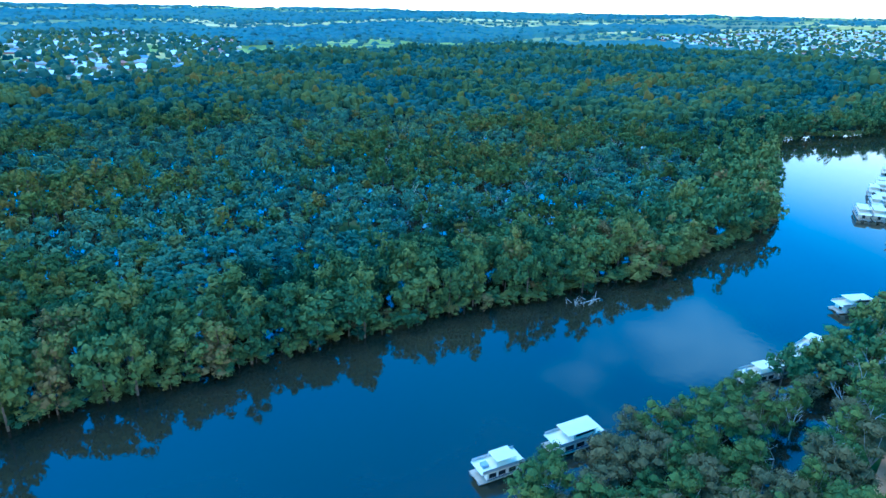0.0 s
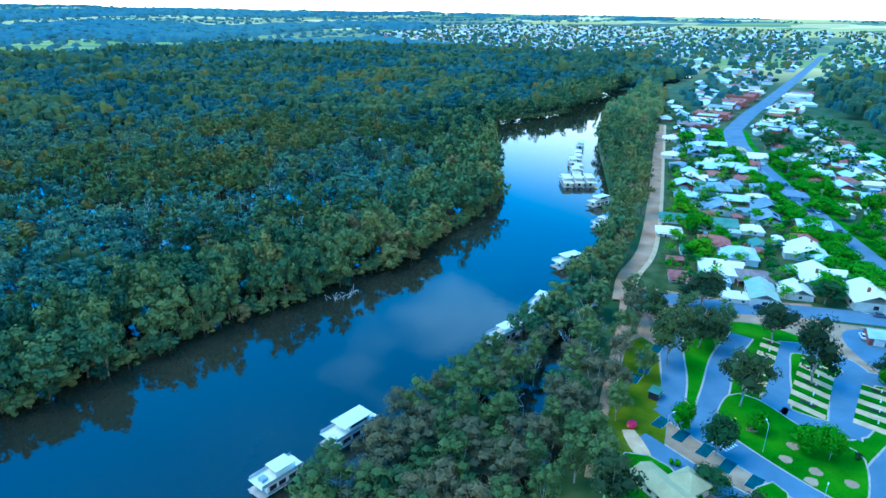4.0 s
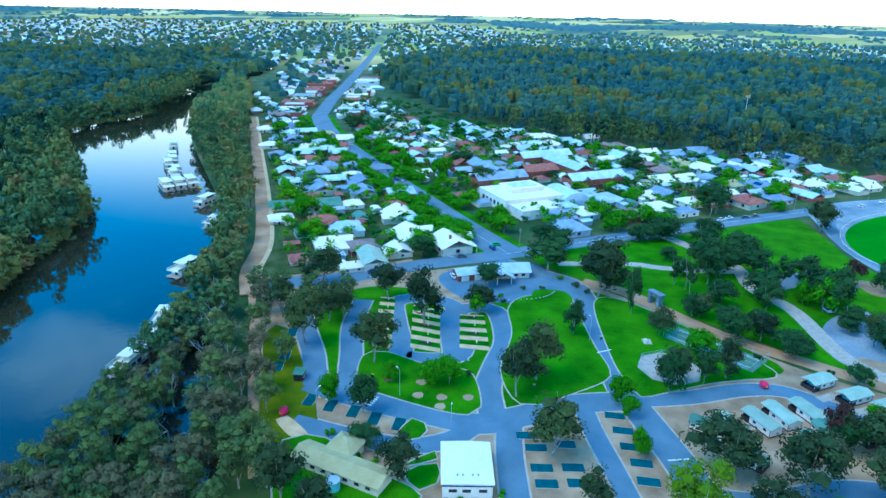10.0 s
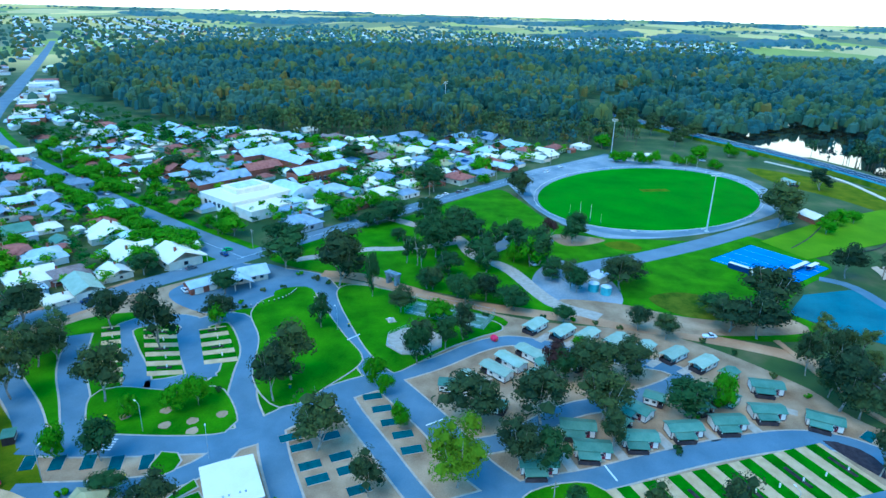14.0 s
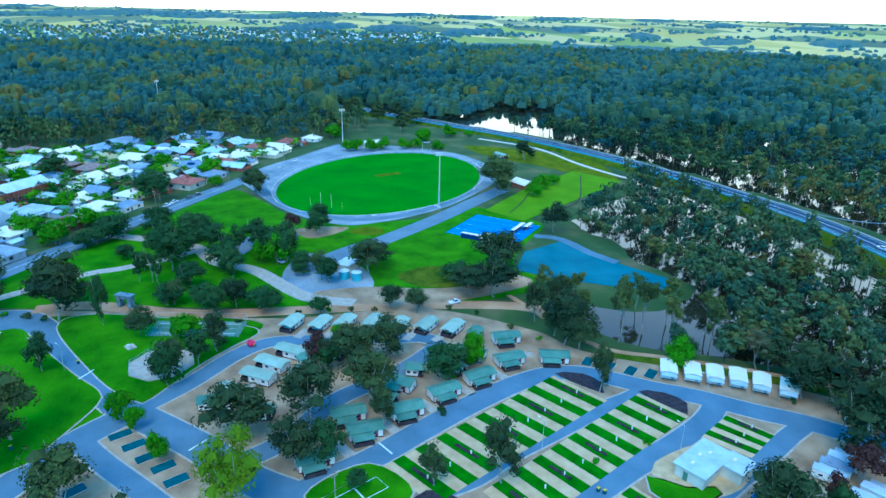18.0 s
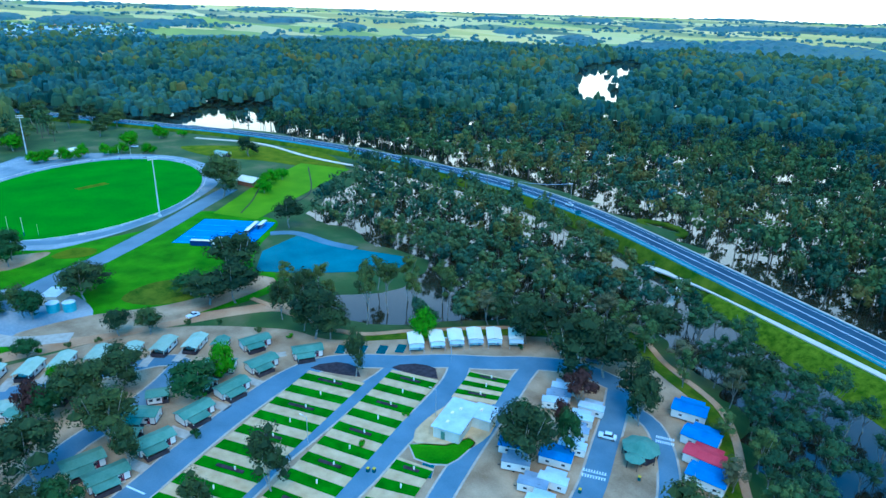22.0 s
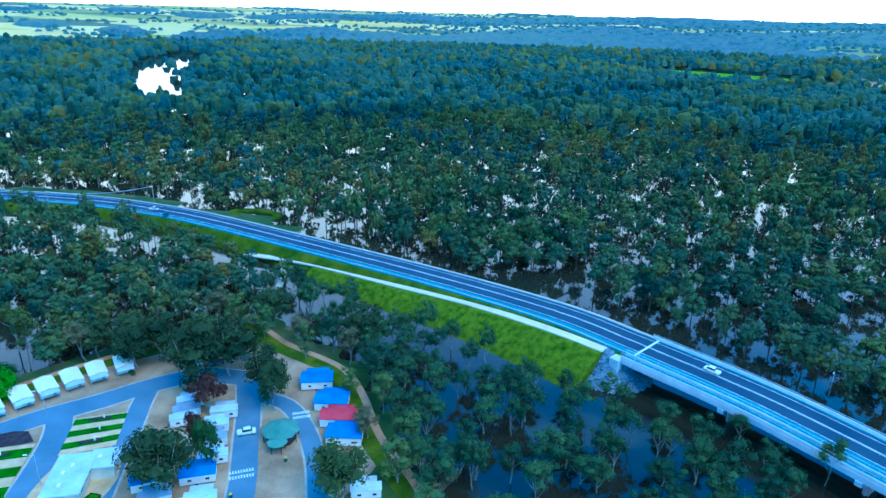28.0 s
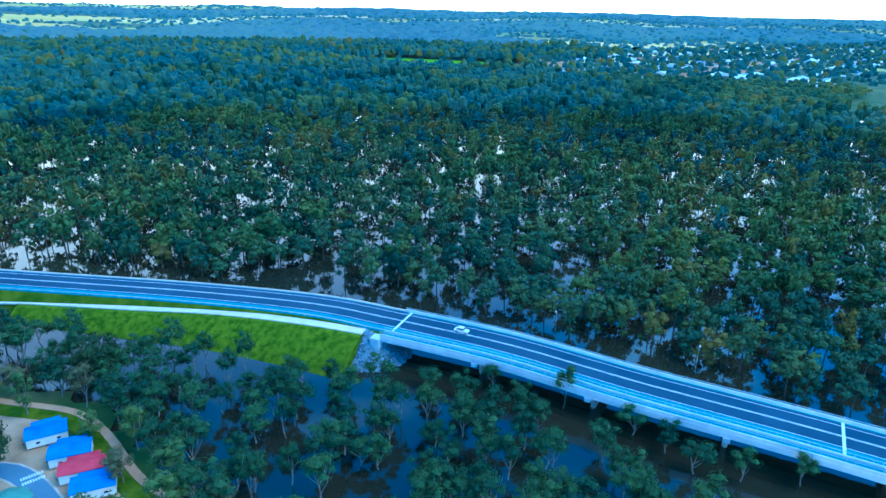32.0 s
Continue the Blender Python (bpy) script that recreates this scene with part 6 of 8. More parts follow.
for i in range(8):
    a = i * math.pi / 4
    boxes("fence_panel", [(8.75 * math.cos(a + 0.3927), 8.75 * math.sin(a + 0.3927), 1.05, 7.2, 0.06, 0.06, a + 0.3927 + math.pi / 2), (8.75 * math.cos(a + 0.3927), 8.75 * math.sin(a + 0.3927), 0.5, 7.2, 0.05, 0.05, a + 0.3927 + math.pi / 2)], M_STEEL, play)
    boxes("fence_post", [(9.4 * math.cos(a), 9.4 * math.sin(a), 0.12, 0.1, 0.1, 1.1)], M_STEEL, play)
boxes("play_frame", [(-3.2, 3.2, 0.12, 0.14, 0.14, 2.4), (-1.2, 3.2, 0.12, 0.14, 0.14, 2.4), (-2.2, 3.2, 2.45, 2.2, 0.14, 0.14), (-2.2, 2.2, 1.2, 1.6, 1.6, 0.14)], M_TEALROOF, play)
for x, y in ((-1.5, -4.4), (3.5, -4.4), (-1.5, -1.6), (3.5, -1.6)):
    boxes("sail_post", [(x, y, 0.12, 0.12, 0.12, 2.7)], M_STEEL, play)
play.matrix_basis = at(183, 33.5, 0.14, 30)
setting(patch("tennis_court", [(213, 38), (205.5, 9), (195, 12), (202.5, 40.5)], 0.165, surface("worn_court", (0.10, 0.17, 0.10), (0.2, 0.28, 0.18), 0.3, 0.9), thick=0.1, soft=False), "worn pale green tennis court", "court")
court_fence = tagged(new("court_fence"), "tall wire fence round a tennis court", "fence")
for q in ([(211.6, 36.9), (204.9, 11.3), (196.4, 13.5), (203.1, 39.2)], [(204.1, 38.9), (197.4, 13.3), (197.6, 13.2), (204.3, 38.8)], [(210.5, 37.2), (203.8, 11.6), (204.0, 11.5), (210.7, 37.1)], [(208.5, 24.2), (200, 26.5), (200.1, 26.7), (208.6, 24.4)]):
    setting(ribbon("court_line", q, 0.14, 0.18, M_WHITELINE, thick=0.02, closed=True, step=50), "white painted tennis court line", "line")
for a, b in (((213, 38), (205.5, 9)), ((205.5, 9), (195, 12)), ((195, 12), (202.5, 40.5)), ((202.5, 40.5), (213, 38))):
    n = 6
    for i in range(n):
        x, y = a[0] + (b[0] - a[0]) * i / n, a[1] + (b[1] - a[1]) * i / n
        boxes("post", [(x, y, 0.15, 0.08, 0.08, 3)], M_STEEL, court_fence)
    L = math.hypot(b[0] - a[0], b[1] - a[1])
    for z in (1.6, 3.1):
        boxes("rail", [((a[0] + b[0]) / 2, (a[1] + b[1]) / 2, z, L, 0.05, 0.05, math.atan2(b[1] - a[1], b[0] - a[0]))], M_STEEL, court_fence)
grill = tagged(new("barbecue"), "white barbecue on a concrete slab", "barbecue")
boxes("slab", [(0, 0, 0, 3.6, 2.8, 0.1)], M_KERB, grill)
boxes("hood", [(-1.2, 0.9, 0.1, 0.9, 0.8, 1.5)], M_WHITE, grill)
grill.matrix_basis = at(196, 44, 0.16, 30)
pillow = tagged(new("bouncing_toy"), "red and yellow inflatable play toy", "toy", "inflatables")
bm = bmesh.new()
bmesh.ops.create_uvsphere(bm, u_segments=12, v_segments=8, radius=1.2, matrix=Matrix.Translation((0, 0, 0.9)) @ Matrix.Diagonal((1.3, 1, 0.9, 1)))
part("body", bm, M_PINK, pillow)
boxes("stripe", [(0, 0, 0.7, 3.0, 0.6, 0.5)], M_YELLOW, pillow)
put(pillow, at(188, 8, 0.15, 40))
put(pillow, at(101, 112, 0.1, 10))
setting(patch("pebbled_path", [(101, 111), (98, 100), (95, 103), (98, 112)], 0.1, M_SLAB, thick=0.1), "pale concrete apron by the toy", "paving")
for x, y in ((131, 82), (134, 91), (128, 88), (127, 80), (130, 100), (135, 76)):
    setting(patch("bare_spot", [(x + 1.6 * math.cos(a) * (1 + 0.2 * math.sin(3 * a + x)), y + 1.6 * math.sin(a)) for a in np.linspace(0, 5.6, 8)], 0.155, M_GRAVEL, thick=0.03), "bare sandy fire spot in the lawn", "ground")

# painted bars and crossings on park roads
def bars(name, x, y, turn, n, l, gap, label):
    t = tagged(new(name), label, "road marking", "road markings")
    for i in range(n):
        boxes("bar", [((i - (n - 1) / 2) * gap, 0, 0, 0.45, l, 0.02)], M_WHITELINE, t)
    t.matrix_basis = at(x, y, 0.125, turn)
    return t


for x, y, a in ((182, 53.5, 56), (141, 20.5, 40), (128.5, -23, 115)):
    bars("hump_line", x, y, a, 1, 5.6, 1, "single white line across the park road")


def teeth(x, y, turn, l):
    """A raised crossing: two rows of white teeth, each on a thin line."""
    t = tagged(new("crossing"), "two rows of white teeth painted across the road", "road marking", "road markings")
    for s in (-1, 1):
        boxes("line", [(0, s * 0.55, 0, l, 0.14, 0.02)], M_WHITELINE, t)
        for i in range(9):
            boxes("tooth", [((i - 4) * l / 9, s * 1.05, 0, 0.30, 0.86, 0.02)], M_WHITELINE, t)
    t.matrix_basis = at(x, y, 0.135, turn)


teeth(68.7, -106.4, 31, 5.6)
teeth(65.3, -130.8, 30, 4.6)
bars("crossing", 118.5, 98, 10, 5, 4.6, 1.0, "white ladder crossing painted on the road")
bars("crossing", 225, 140, 20, 3, 7, 1.5, "white bars painted on the street")

# ---- the town ----
def house(roof, wall, l, w, label, form="hip", solar=False, verandah=True, wing=True):
    h = tagged(new("house"), label, "house", "town houses")
    boxes("wall", [(0, 0, 0, l, w, 2.8)], wall, h)
    bm = bmesh.new()
    (hip_roof if form == "hip" else gable_roof)(bm, l, w, 2.8, w * 0.22, 0.55)
    part("roof", bm, roof, h)
    if wing:
        boxes("wing_wall", [(l * 0.28, -w * 0.55, 0, l * 0.36, w * 0.5, 2.7)], wall, h)
        bm = bmesh.new()
        gable_roof(bm, w * 0.75, l * 0.36, 2.72, l * 0.09, 0.4)
        bmesh.ops.rotate(bm, verts=bm.verts, cent=(0, 0, 0), matrix=Matrix.Rotation(math.pi / 2, 3, "Z"))
        bmesh.ops.translate(bm, verts=bm.verts, vec=(l * 0.28, -w * 0.45, 0))
        part("wing_roof", bm, roof, h)
    if verandah:
        boxes("verandah_roof", [(-l * 0.2, -w / 2 - 1.0, 2.3, l * 0.55, 2.2, 0.1, 0, 0.1)], roof, h)
        for x in (-0.45, 0.05):
            boxes("post", [(l * x, -w / 2 - 1.9, 0, 0.12, 0.12, 2.25)], M_WHITE, h)
    boxes("door", [(-l * 0.12, -w / 2 - 0.03, 0, 0.95, 0.1, 2.1)], M_DARK, h)
    for x, y in ((-0.32, -1), (-0.25, 1), (0.25, 1)):
        boxes("window", [(l * x, y * (w / 2 + 0.02), 0.9, 1.5, 0.1, 1.2)], M_GLASS, h)
    for s in (-1, 1):
        boxes("window", [(s * (l / 2 + 0.02), 0, 0.9, 0.1, 1.4, 1.2)], M_GLASS, h)
    if solar:
        pitch = math.atan2(w * 0.22, w / 2 + 0.55)
        for i in range(3):
            boxes("solar_panel", [(-1.7 + i * 1.7, w * 0.27, 2.8 + w * 0.12 + 0.05, 1.6, 2.6, 0.07, 0, -pitch)], M_SOLAR, h)
    elif verandah and wing:
        boxes("chimney", [(-l * 0.2, w * 0.12, 2.8, 0.7, 0.7, w * 0.22 + 0.8)], M_BRICK, h)
    return h


def plain_house(roof, wall, l, w, label, form="hip"):
    h = tagged(new("house"), label, "house", "town houses")
    boxes("wall", [(0, 0, 0, l, w, 2.9)], wall, h)
    bm = bmesh.new()
    (hip_roof if form == "hip" else gable_roof)(bm, l, w, 2.9, w * 0.2, 0.5)
    part("roof", bm, roof, h)
    boxes("door", [(-l * 0.12, -w / 2 - 0.03, 0, 0.95, 0.1, 2.1)], M_DARK, h)
    for x, y in ((-0.32, -1), (0.25, -1)):
        boxes("window", [(l * x, y * (w / 2 + 0.02), 0.9, 1.8, 0.1, 1.2)], M_GLASS, h)
    return h


PLAIN = [plain_house(M_WHITEROOF, M_CREAM, 17, 11, "cream building with low white roof", "gable"), plain_house(M_ZINC, M_BRICK, 20, 13, "brick building with pale zinc roof", "gable"), plain_house(M_REDROOF, M_CREAM, 14, 11, "cream house with red hip roof"), plain_house(M_GREYROOF, M_WHITE, 15, 11, "white house with grey hip roof")]
HOUSES = {
    "w": [house(M_WHITEROOF, M_WHITE, 14, 11, "white weatherboard house with white iron roof"), house(M_WHITEROOF, M_CREAM, 14, 11, "cream house with bright white gable roof", "gable")],
    "z": [house(M_ZINC, M_WHITE, 14, 11, "white house with pale zinc hip roof"), house(M_ZINC, M_BRICK, 14, 11, "brick house with pale blue-grey roof", "gable", wing=False)],
    "g": [house(M_GREYROOF, M_GREYWALL, 14, 11, "grey house with slate-grey hip roof")],
    "s": [house(M_GREYROOF, M_CREAM, 14, 11, "cream house with solar panels on grey roof", "gable", True)],
    "r": [house(M_REDROOF, M_CREAM, 13, 11, "cream house with red tile hip roof")],
    "n": [house(M_BROWNROOF, M_BRICK, 14, 10, "brick house with brown tile hip roof")],
    "b": [house(M_GREYROOF, M_GREYWALL, 16, 11, "long house with dark blue-grey roof", "gable", True)],
    "c": [house(M_CREAMROOF, M_CREAM, 13, 10, "cream house with cream iron roof")],
    "t": [house(M_TEALROOF, M_WHITE, 14, 9, "white house with pale teal roof", "gable", wing=False)],
    "p": [house(M_PALETEAL, M_WHITE, 15, 8, "long white house with pale green roof", "gable", wing=False, verandah=False)],
}
WEST_SIDE = ((200, 185, 'w', 14), (208, 174, 'n', 12), (188, 163, 'w', 8), (198, 160, 'p', 14), (225, 212, 'r', 12), (244, 230, 't', 15), (298, 284, 'g', 14), (268, 253, 's', 14), (256, 262, 'w', 9), (324, 276, 'g', 12), (333, 297, 'r', 11), (333, 330, 'z', 13), (370, 348, 'z', 12), (362, 372, 'b', 13), (400, 370, 'c', 12), (445, 471, 'n', 16), (295, 245, 's', 13), (279, 230, 's', 12), (288, 212, 'z', 13))
WEST_SIDE_2 = ((268, 199, 'r', 11), (258, 220, 'w', 9), (243, 203, 't', 8), (255, 187, 'w', 14), (250, 173, 'z', 13), (231, 163, 'w', 15), (233, 143, 'w', 15), (214, 158, 'w', 10), (223, 194, 'z', 13), (287, 300, 'z', 12), (232, 248, 't', 11), (320, 342, 'g', 11), (330, 258, 'g', 12), (306, 262, 'w', 10), (352, 315, 'z', 11), (216, 232, 'w', 10), (270, 280, 'z', 11), (302, 310, 'w', 12), (350, 345, 'w', 11), (385, 395, 'z', 12), (340, 372, 'w', 11), (410, 420, 'g', 12), (372, 330, 'r', 11), (395, 345, 'w', 12), (425, 445, 'z', 13), (385, 425, 'w', 12))
EAST_SIDE = ((348, 112, 'z', 14), (325, 93, 'n', 12), (287, 108, 'g', 14), (301, 119, 'g', 13), (316, 112, 'w', 12), (366, 96, 'w', 13), (352, 83, 'w', 12), (382, 87, 's', 12), (372, 71, 'w', 11), (410, 99, 'w', 14), (425, 87, 'w', 13), (441, 76, 'g', 11), (447, 122, 'n', 16), (440, 104, 'n', 14), (470, 99, 'c', 14), (465, 81, 'w', 14), (471, 65, 's', 14), (429, 59, 'c', 12), (392, 44, 'r', 15), (435, 42, 's', 13))
EAST_SIDE_2 = ((530, 36, 'b', 18), (520, 99, 'b', 16), (491, 129, 'w', 14), (468, 142, 'z', 14), (501, 113, 'b', 13), (526, 188, 'w', 13), (493, 183, 'z', 12), (478, 203, 'w', 13), (500, 224, 'w', 13), (449, 212, 'z', 12), (495, 80, 'z', 12), (483, 54, 'z', 12), (410, 30, 'g', 12), (446, 26, 'r', 12), (528, 60, 'z', 14), (480, 32, 'z', 13), (462, 168, 'r', 12), (505, 158, 'n', 13), (460, 12, 'w', 12), (490, 4, 'r', 12), (510, 20, 'z', 13), (505, -20, 'r', 13), (478, -14, 'w', 11), (520, -40, 'w', 11))
for rows, turn in ((WEST_SIDE, 53), (WEST_SIDE_2, 53), (EAST_SIDE, -33), (EAST_SIDE_2, -33)):
    for x, y, k, size in rows:
        base = HOUSES[k][rng.integers(len(HOUSES[k]))]
        put(base, at(x, y, 0.03, turn + 90 * rng.integers(0, 4) + rng.uniform(-3, 3), 1.18 * size / 14))


def town_spots(poly, step, turn, near, far, keep):
    p = np.array(poly, float)
    mid = p.mean(0)
    r = np.hypot(*(p - mid).T).max()
    u, v = np.meshgrid(np.arange(-r, r, step), np.arange(-r, r, step * 1.15))
    # streets every fifth row and ninth column
    row, col = np.indices(u.shape)
    ok = (row % 3 != 0) & (col % 8 != 0)
    u, v = u[ok] + rng.uniform(-0.18, 0.18, ok.sum()) * step, v[ok] + rng.uniform(-0.18, 0.18, ok.sum()) * step
    c, s = math.cos(radians(turn)), math.sin(radians(turn))
    x, y = mid[0] + u * c - v * s, mid[1] + u * s + v * c
    d = np.hypot(x, y)
    az = np.degrees(np.arctan2(-x, y))
    ok = (d > near) & (d < far) & (rng.random(x.size) < keep) & ~((az > 42) & (az < 126))
    x, y = x[ok], y[ok]
    ok = inside(poly, x, y)
    return x[ok], y[ok]


NORTH_TOWN = [(425, 470), (490, 570), (660, 690), (840, 870), (1080, 1290), (860, 1400), (780, 1700), (700, 2400), (1500, 3000), (2600, 3200), (3600, 2400), (2500, 1290), (1737, 905), (1224, 795), (981, 760), (800, 655), (640, 492), (535, 335), (500, 245), (440, 230), (420, 330), (475, 440)]
EAST_TOWN = [(1750, 890), (1945, 449), (1735, 104), (1775, -305), (1910, -600), (2500, -700), (2800, 300), (2500, 1280)]
NORTHWEST_TOWN = [(-1300, 2000), (-590, 870), (-450, 820), (-410, 970), (-405, 1290), (-600, 1900), (-1100, 2250)]
SOUTH_TOWN = [(-400, -1172), (-400, -900), (-430, -660), (-556, -610), (-855, -853), (-1869, -1901), (-1243, -1804), (-736, -1507)]
# more houses fill the blocks where room is left
TAKEN = [(x, y) for rows in (WEST_SIDE, WEST_SIDE_2, EAST_SIDE, EAST_SIDE_2) for x, y, *_ in rows] + [(318, 150), (300, 140), (335, 160), (362, 196), (345, 178), (404, 158), (420, 182), (385, 170), (372, 225), (380, 130), (220, 108), (209, 119)]
BLOCKS = ([(172, 182), (240, 128), (318, 256), (462, 440), (430, 468), (300, 328), (212, 228)], [(282, 118), (320, 90), (400, 36), (505, -35), (518, 40), (506, 150), (530, 300), (500, 330), (430, 360), (330, 235)])
for block in BLOCKS:
    for _ in range(2400):
        x, y = rng.uniform(165, 540), rng.uniform(-60, 480)
        if not inside(block, np.array([x]), np.array([y]))[0] or distance(HIGH_ST, x, y) < 20 or distance(CROSS_ST, x, y) < 15 or distance(DIRT_PATH, x, y) < 14:
            continue
        if min(math.hypot(x - a, y - b) for a, b in TAKEN) < 13.6:
            continue
        TAKEN.append((x, y))
        k = "wzgsrnbctw"[rng.integers(10)]
        if math.hypot(x, y) > 300:
            put(PLAIN[rng.integers(4)], at(x, y, 0.03, (53 if block is BLOCKS[0] else -33) + 90 * rng.integers(0, 4), rng.uniform(0.66, 0.9)))
            continue
        put(HOUSES[k][rng.integers(len(HOUSES[k]))], at(x, y, 0.03, (53 if block is BLOCKS[0] else -33) + 90 * rng.integers(0, 4), rng.uniform(0.72, 0.98)))
# sheds and carports in the back yards
def garden_shed(roof, wall, label):
    s = tagged(new("garden_shed"), label, "shed", "back-yard sheds")
    bm = bmesh.new()
    gable_walls(bm, 6.0, 4.2, 2.3, 0.5)
    part("wall", bm, wall, s)
    bm = bmesh.new()
    gable_roof(bm, 6.0, 4.2, 2.32, 0.5, 0.25, 0.08)
    part("roof", bm, roof, s)
    boxes("roller_door", [(-3.03, 0, 0, 0.08, 2.6, 2.0)], M_GREYWALL, s)
    return s


YARD_SHEDS = [garden_shed(M_ZINC, M_GREYWALL, "grey iron back-yard shed"), garden_shed(M_WHITEROOF, M_CREAM, "cream back-yard shed with white roof"), garden_shed(M_TEALROOF, M_CREAM, "small shed with pale green roof"), garden_shed(M_REDROOF, M_BRICK, "brick garage with red roof")]
HOMES = list(TAKEN)
for block in BLOCKS:
    for _ in range(1500):
        x, y = rng.uniform(165, 540), rng.uniform(-60, 480)
        if not inside(block, np.array([x]), np.array([y]))[0] or distance(HIGH_ST, x, y) < 18 or distance(CROSS_ST, x, y) < 13 or distance(DIRT_PATH, x, y) < 11:
            continue
        if min(math.hypot(x - a, y - b) for a, b in HOMES) < 10.5 or min(math.hypot(x - a, y - b) for a, b in TAKEN) < 7.5:
            continue
        TAKEN.append((x, y))
        put(YARD_SHEDS[rng.integers(4)], at(x, y, 0.03, (53 if block is BLOCKS[0] else -33) + 90 * rng.integers(0, 4), rng.uniform(0.8, 1.25)))
gx, gy = [], []
for block in BLOCKS:
    a, b = spots(block, 6.8, 150, 640, keep=0.8)
    far_off = np.array([min(math.hypot(u - p, v - q) for p, q in TAKEN) for u, v in zip(a, b)]) > 6.0
    ok = far_off & (distance(HIGH_ST, a, b) > 13) & (distance(CROSS_ST, a, b) > 9)
    gx.append(a[ok])
    gy.append(b[ok])
gx, gy = np.concatenate(gx), np.concatenate(gy)
half = rng.random(len(gx)) < 0.6
for pick, mat, label in ((half, M_LUSH, "bright green garden trees and hedges"), (~half, M_GARDEN, "deep green garden trees")):
    f = rng.uniform(3.5, 8.5, pick.sum())
    woods("garden_trees", label, gx[pick], gy[pick], f, f * rng.uniform(0.9, 1.3, len(f)), SHAPE_MID, mat, base=np.zeros(pick.sum()))

x, y = town_spots(NORTH_TOWN, 17, 53, 455, 640, 0.92)
away = (distance(HIGH_ST, x, y) > 22)
for a, b in zip(x[away], y[away]):
    put(PLAIN[rng.integers(4)], at(a, b, 0.03, 53 + 90 * rng.integers(0, 4), rng.uniform(0.75, 1.15)))


def far_houses(name, label, poly, step, turn, near, far, keep, big=1.0, green=2):
    x, y = town_spots(poly, step, turn, near, far, keep)
    ok = distance(HIGH_ST, x, y) > 20
    x, y = x[ok], y[ok]
    n = len(x)
    z = ground_height(x, y)
    l, w, h = rng.uniform(6, 10, n) * big, rng.uniform(4.5, 6.5, n) * big, rng.uniform(2.7, 4.2, n) * big**0.5
    q = np.radians(turn) + rng.integers(0, 2, n) * math.pi / 2
    c, s = np.cos(q), np.sin(q)

    def at_corner(a, b, e):
        return np.stack([x + a * c - b * s, y + a * s + b * c, z + e], -1)

    lo = [at_corner(i * l, j * w, 0 * h) for i, j in ((-1, -1), (1, -1), (1, 1), (-1, 1))]
    hi = [at_corner(i * l, j * w, h) for i, j in ((-1, -1), (1, -1), (1, 1), (-1, 1))]
    ev = [at_corner(i * l * 1.07, j * w * 1.1, h - 0.1) for i, j in ((-1, -1), (1, -1), (1, 1), (-1, 1))]
    rg = [at_corner(i * (l - w * 0.8), 0 * w, h + w * 0.42) for i in (-1, 1)]
    walls = np.stack([np.stack([lo[i], lo[(i + 1) % 4], hi[(i + 1) % 4], hi[i]], 1) for i in range(4)], 1)
    roofs = np.stack([np.stack(t, 1) for t in ((ev[0], ev[1], rg[1]), (ev[0], rg[1], rg[0]), (ev[2], ev[3], rg[0]), (ev[2], rg[0], rg[1]), (ev[1], ev[2], rg[1]), (ev[3], ev[0], rg[0]))], 1)
    tone = rng.random(n)
    ob = tagged(mesh_part(name, array_mesh(name, walls.reshape(-1, 3), 4, M_FARWALL, np.repeat(tone, 16))), label, "houses", kind="stuff")
    tagged(mesh_part("roofs", array_mesh("roofs", roofs.reshape(-1, 3), 3, M_FARROOF, np.repeat(tone, 18)), None, ob), "mixed white, grey and red roofs", kind="stuff")
    tx, ty = np.tile(x, green) + rng.uniform(-step * 0.9, step * 0.9, green * n), np.tile(y, green) + rng.uniform(-step * 0.9, step * 0.9, green * n)
    ok = distance(HIGH_ST, tx, ty) > 16
    tx, ty = tx[ok], ty[ok]
    f = rng.uniform(6, 11, len(tx)) * big
    woods(name.replace("houses", "trees"), "garden and street trees among houses", tx, ty, f, f * 1.1, SHAPE_FAR if far < 1300 else SHAPE_LAST, M_FLOODGUM, trunks=False)


far_houses("town_houses", "houses of the town beyond the main street", NORTH_TOWN, 17, 53, 640, 1250, 0.92, 0.95, 1)
far_houses("suburb_houses", "far houses and sheds across the plain", NORTH_TOWN, 27, 40, 1250, 3400, 0.85, 1.35, 1)
far_houses("east_suburb_houses", "far suburb behind the woods", EAST_TOWN, 34, 20, 1500, 3000, 0.75, 1.3)
far_houses("northwest_houses", "small town across the river forest", NORTHWEST_TOWN, 30, 25, 700, 2600, 0.85, 1.5, 1)
far_houses("south_houses", "outlying houses and sheds beyond the forest", SOUTH_TOWN, 34, 40, 1050, 2700, 0.75, 1.5, 1)

# trees that hide most of the outer suburbs
def greenery(name, label, poly, step, near, far, keep, shapes, material, tall):
    x, y = spots(poly, step, near, far, keep=keep)
    ok = distance(HIGH_ST, x, y) > 17
    x, y = x[ok], y[ok]
    f = rng.uniform(0.6, 1.2, len(x)) * tall
    woods(name, label, x, y, f, f * 1.15, shapes, material, trunks=False)


greenery("north_town_trees", "green garden trees between the nearer town blocks", NORTH_TOWN, 12, 480, 760, 0.6, SHAPE_MID, M_GARDEN, 9)
greenery("north_suburb_trees", "gums and garden trees through the suburbs", NORTH_TOWN, 27, 760, 2600, 0.38, SHAPE_LAST, M_HAZEGUM, 13)
greenery("east_suburb_trees", "gums through the far suburb", EAST_TOWN, 30, 1500, 3000, 0.6, SHAPE_LAST, M_HAZELEAF, 13)
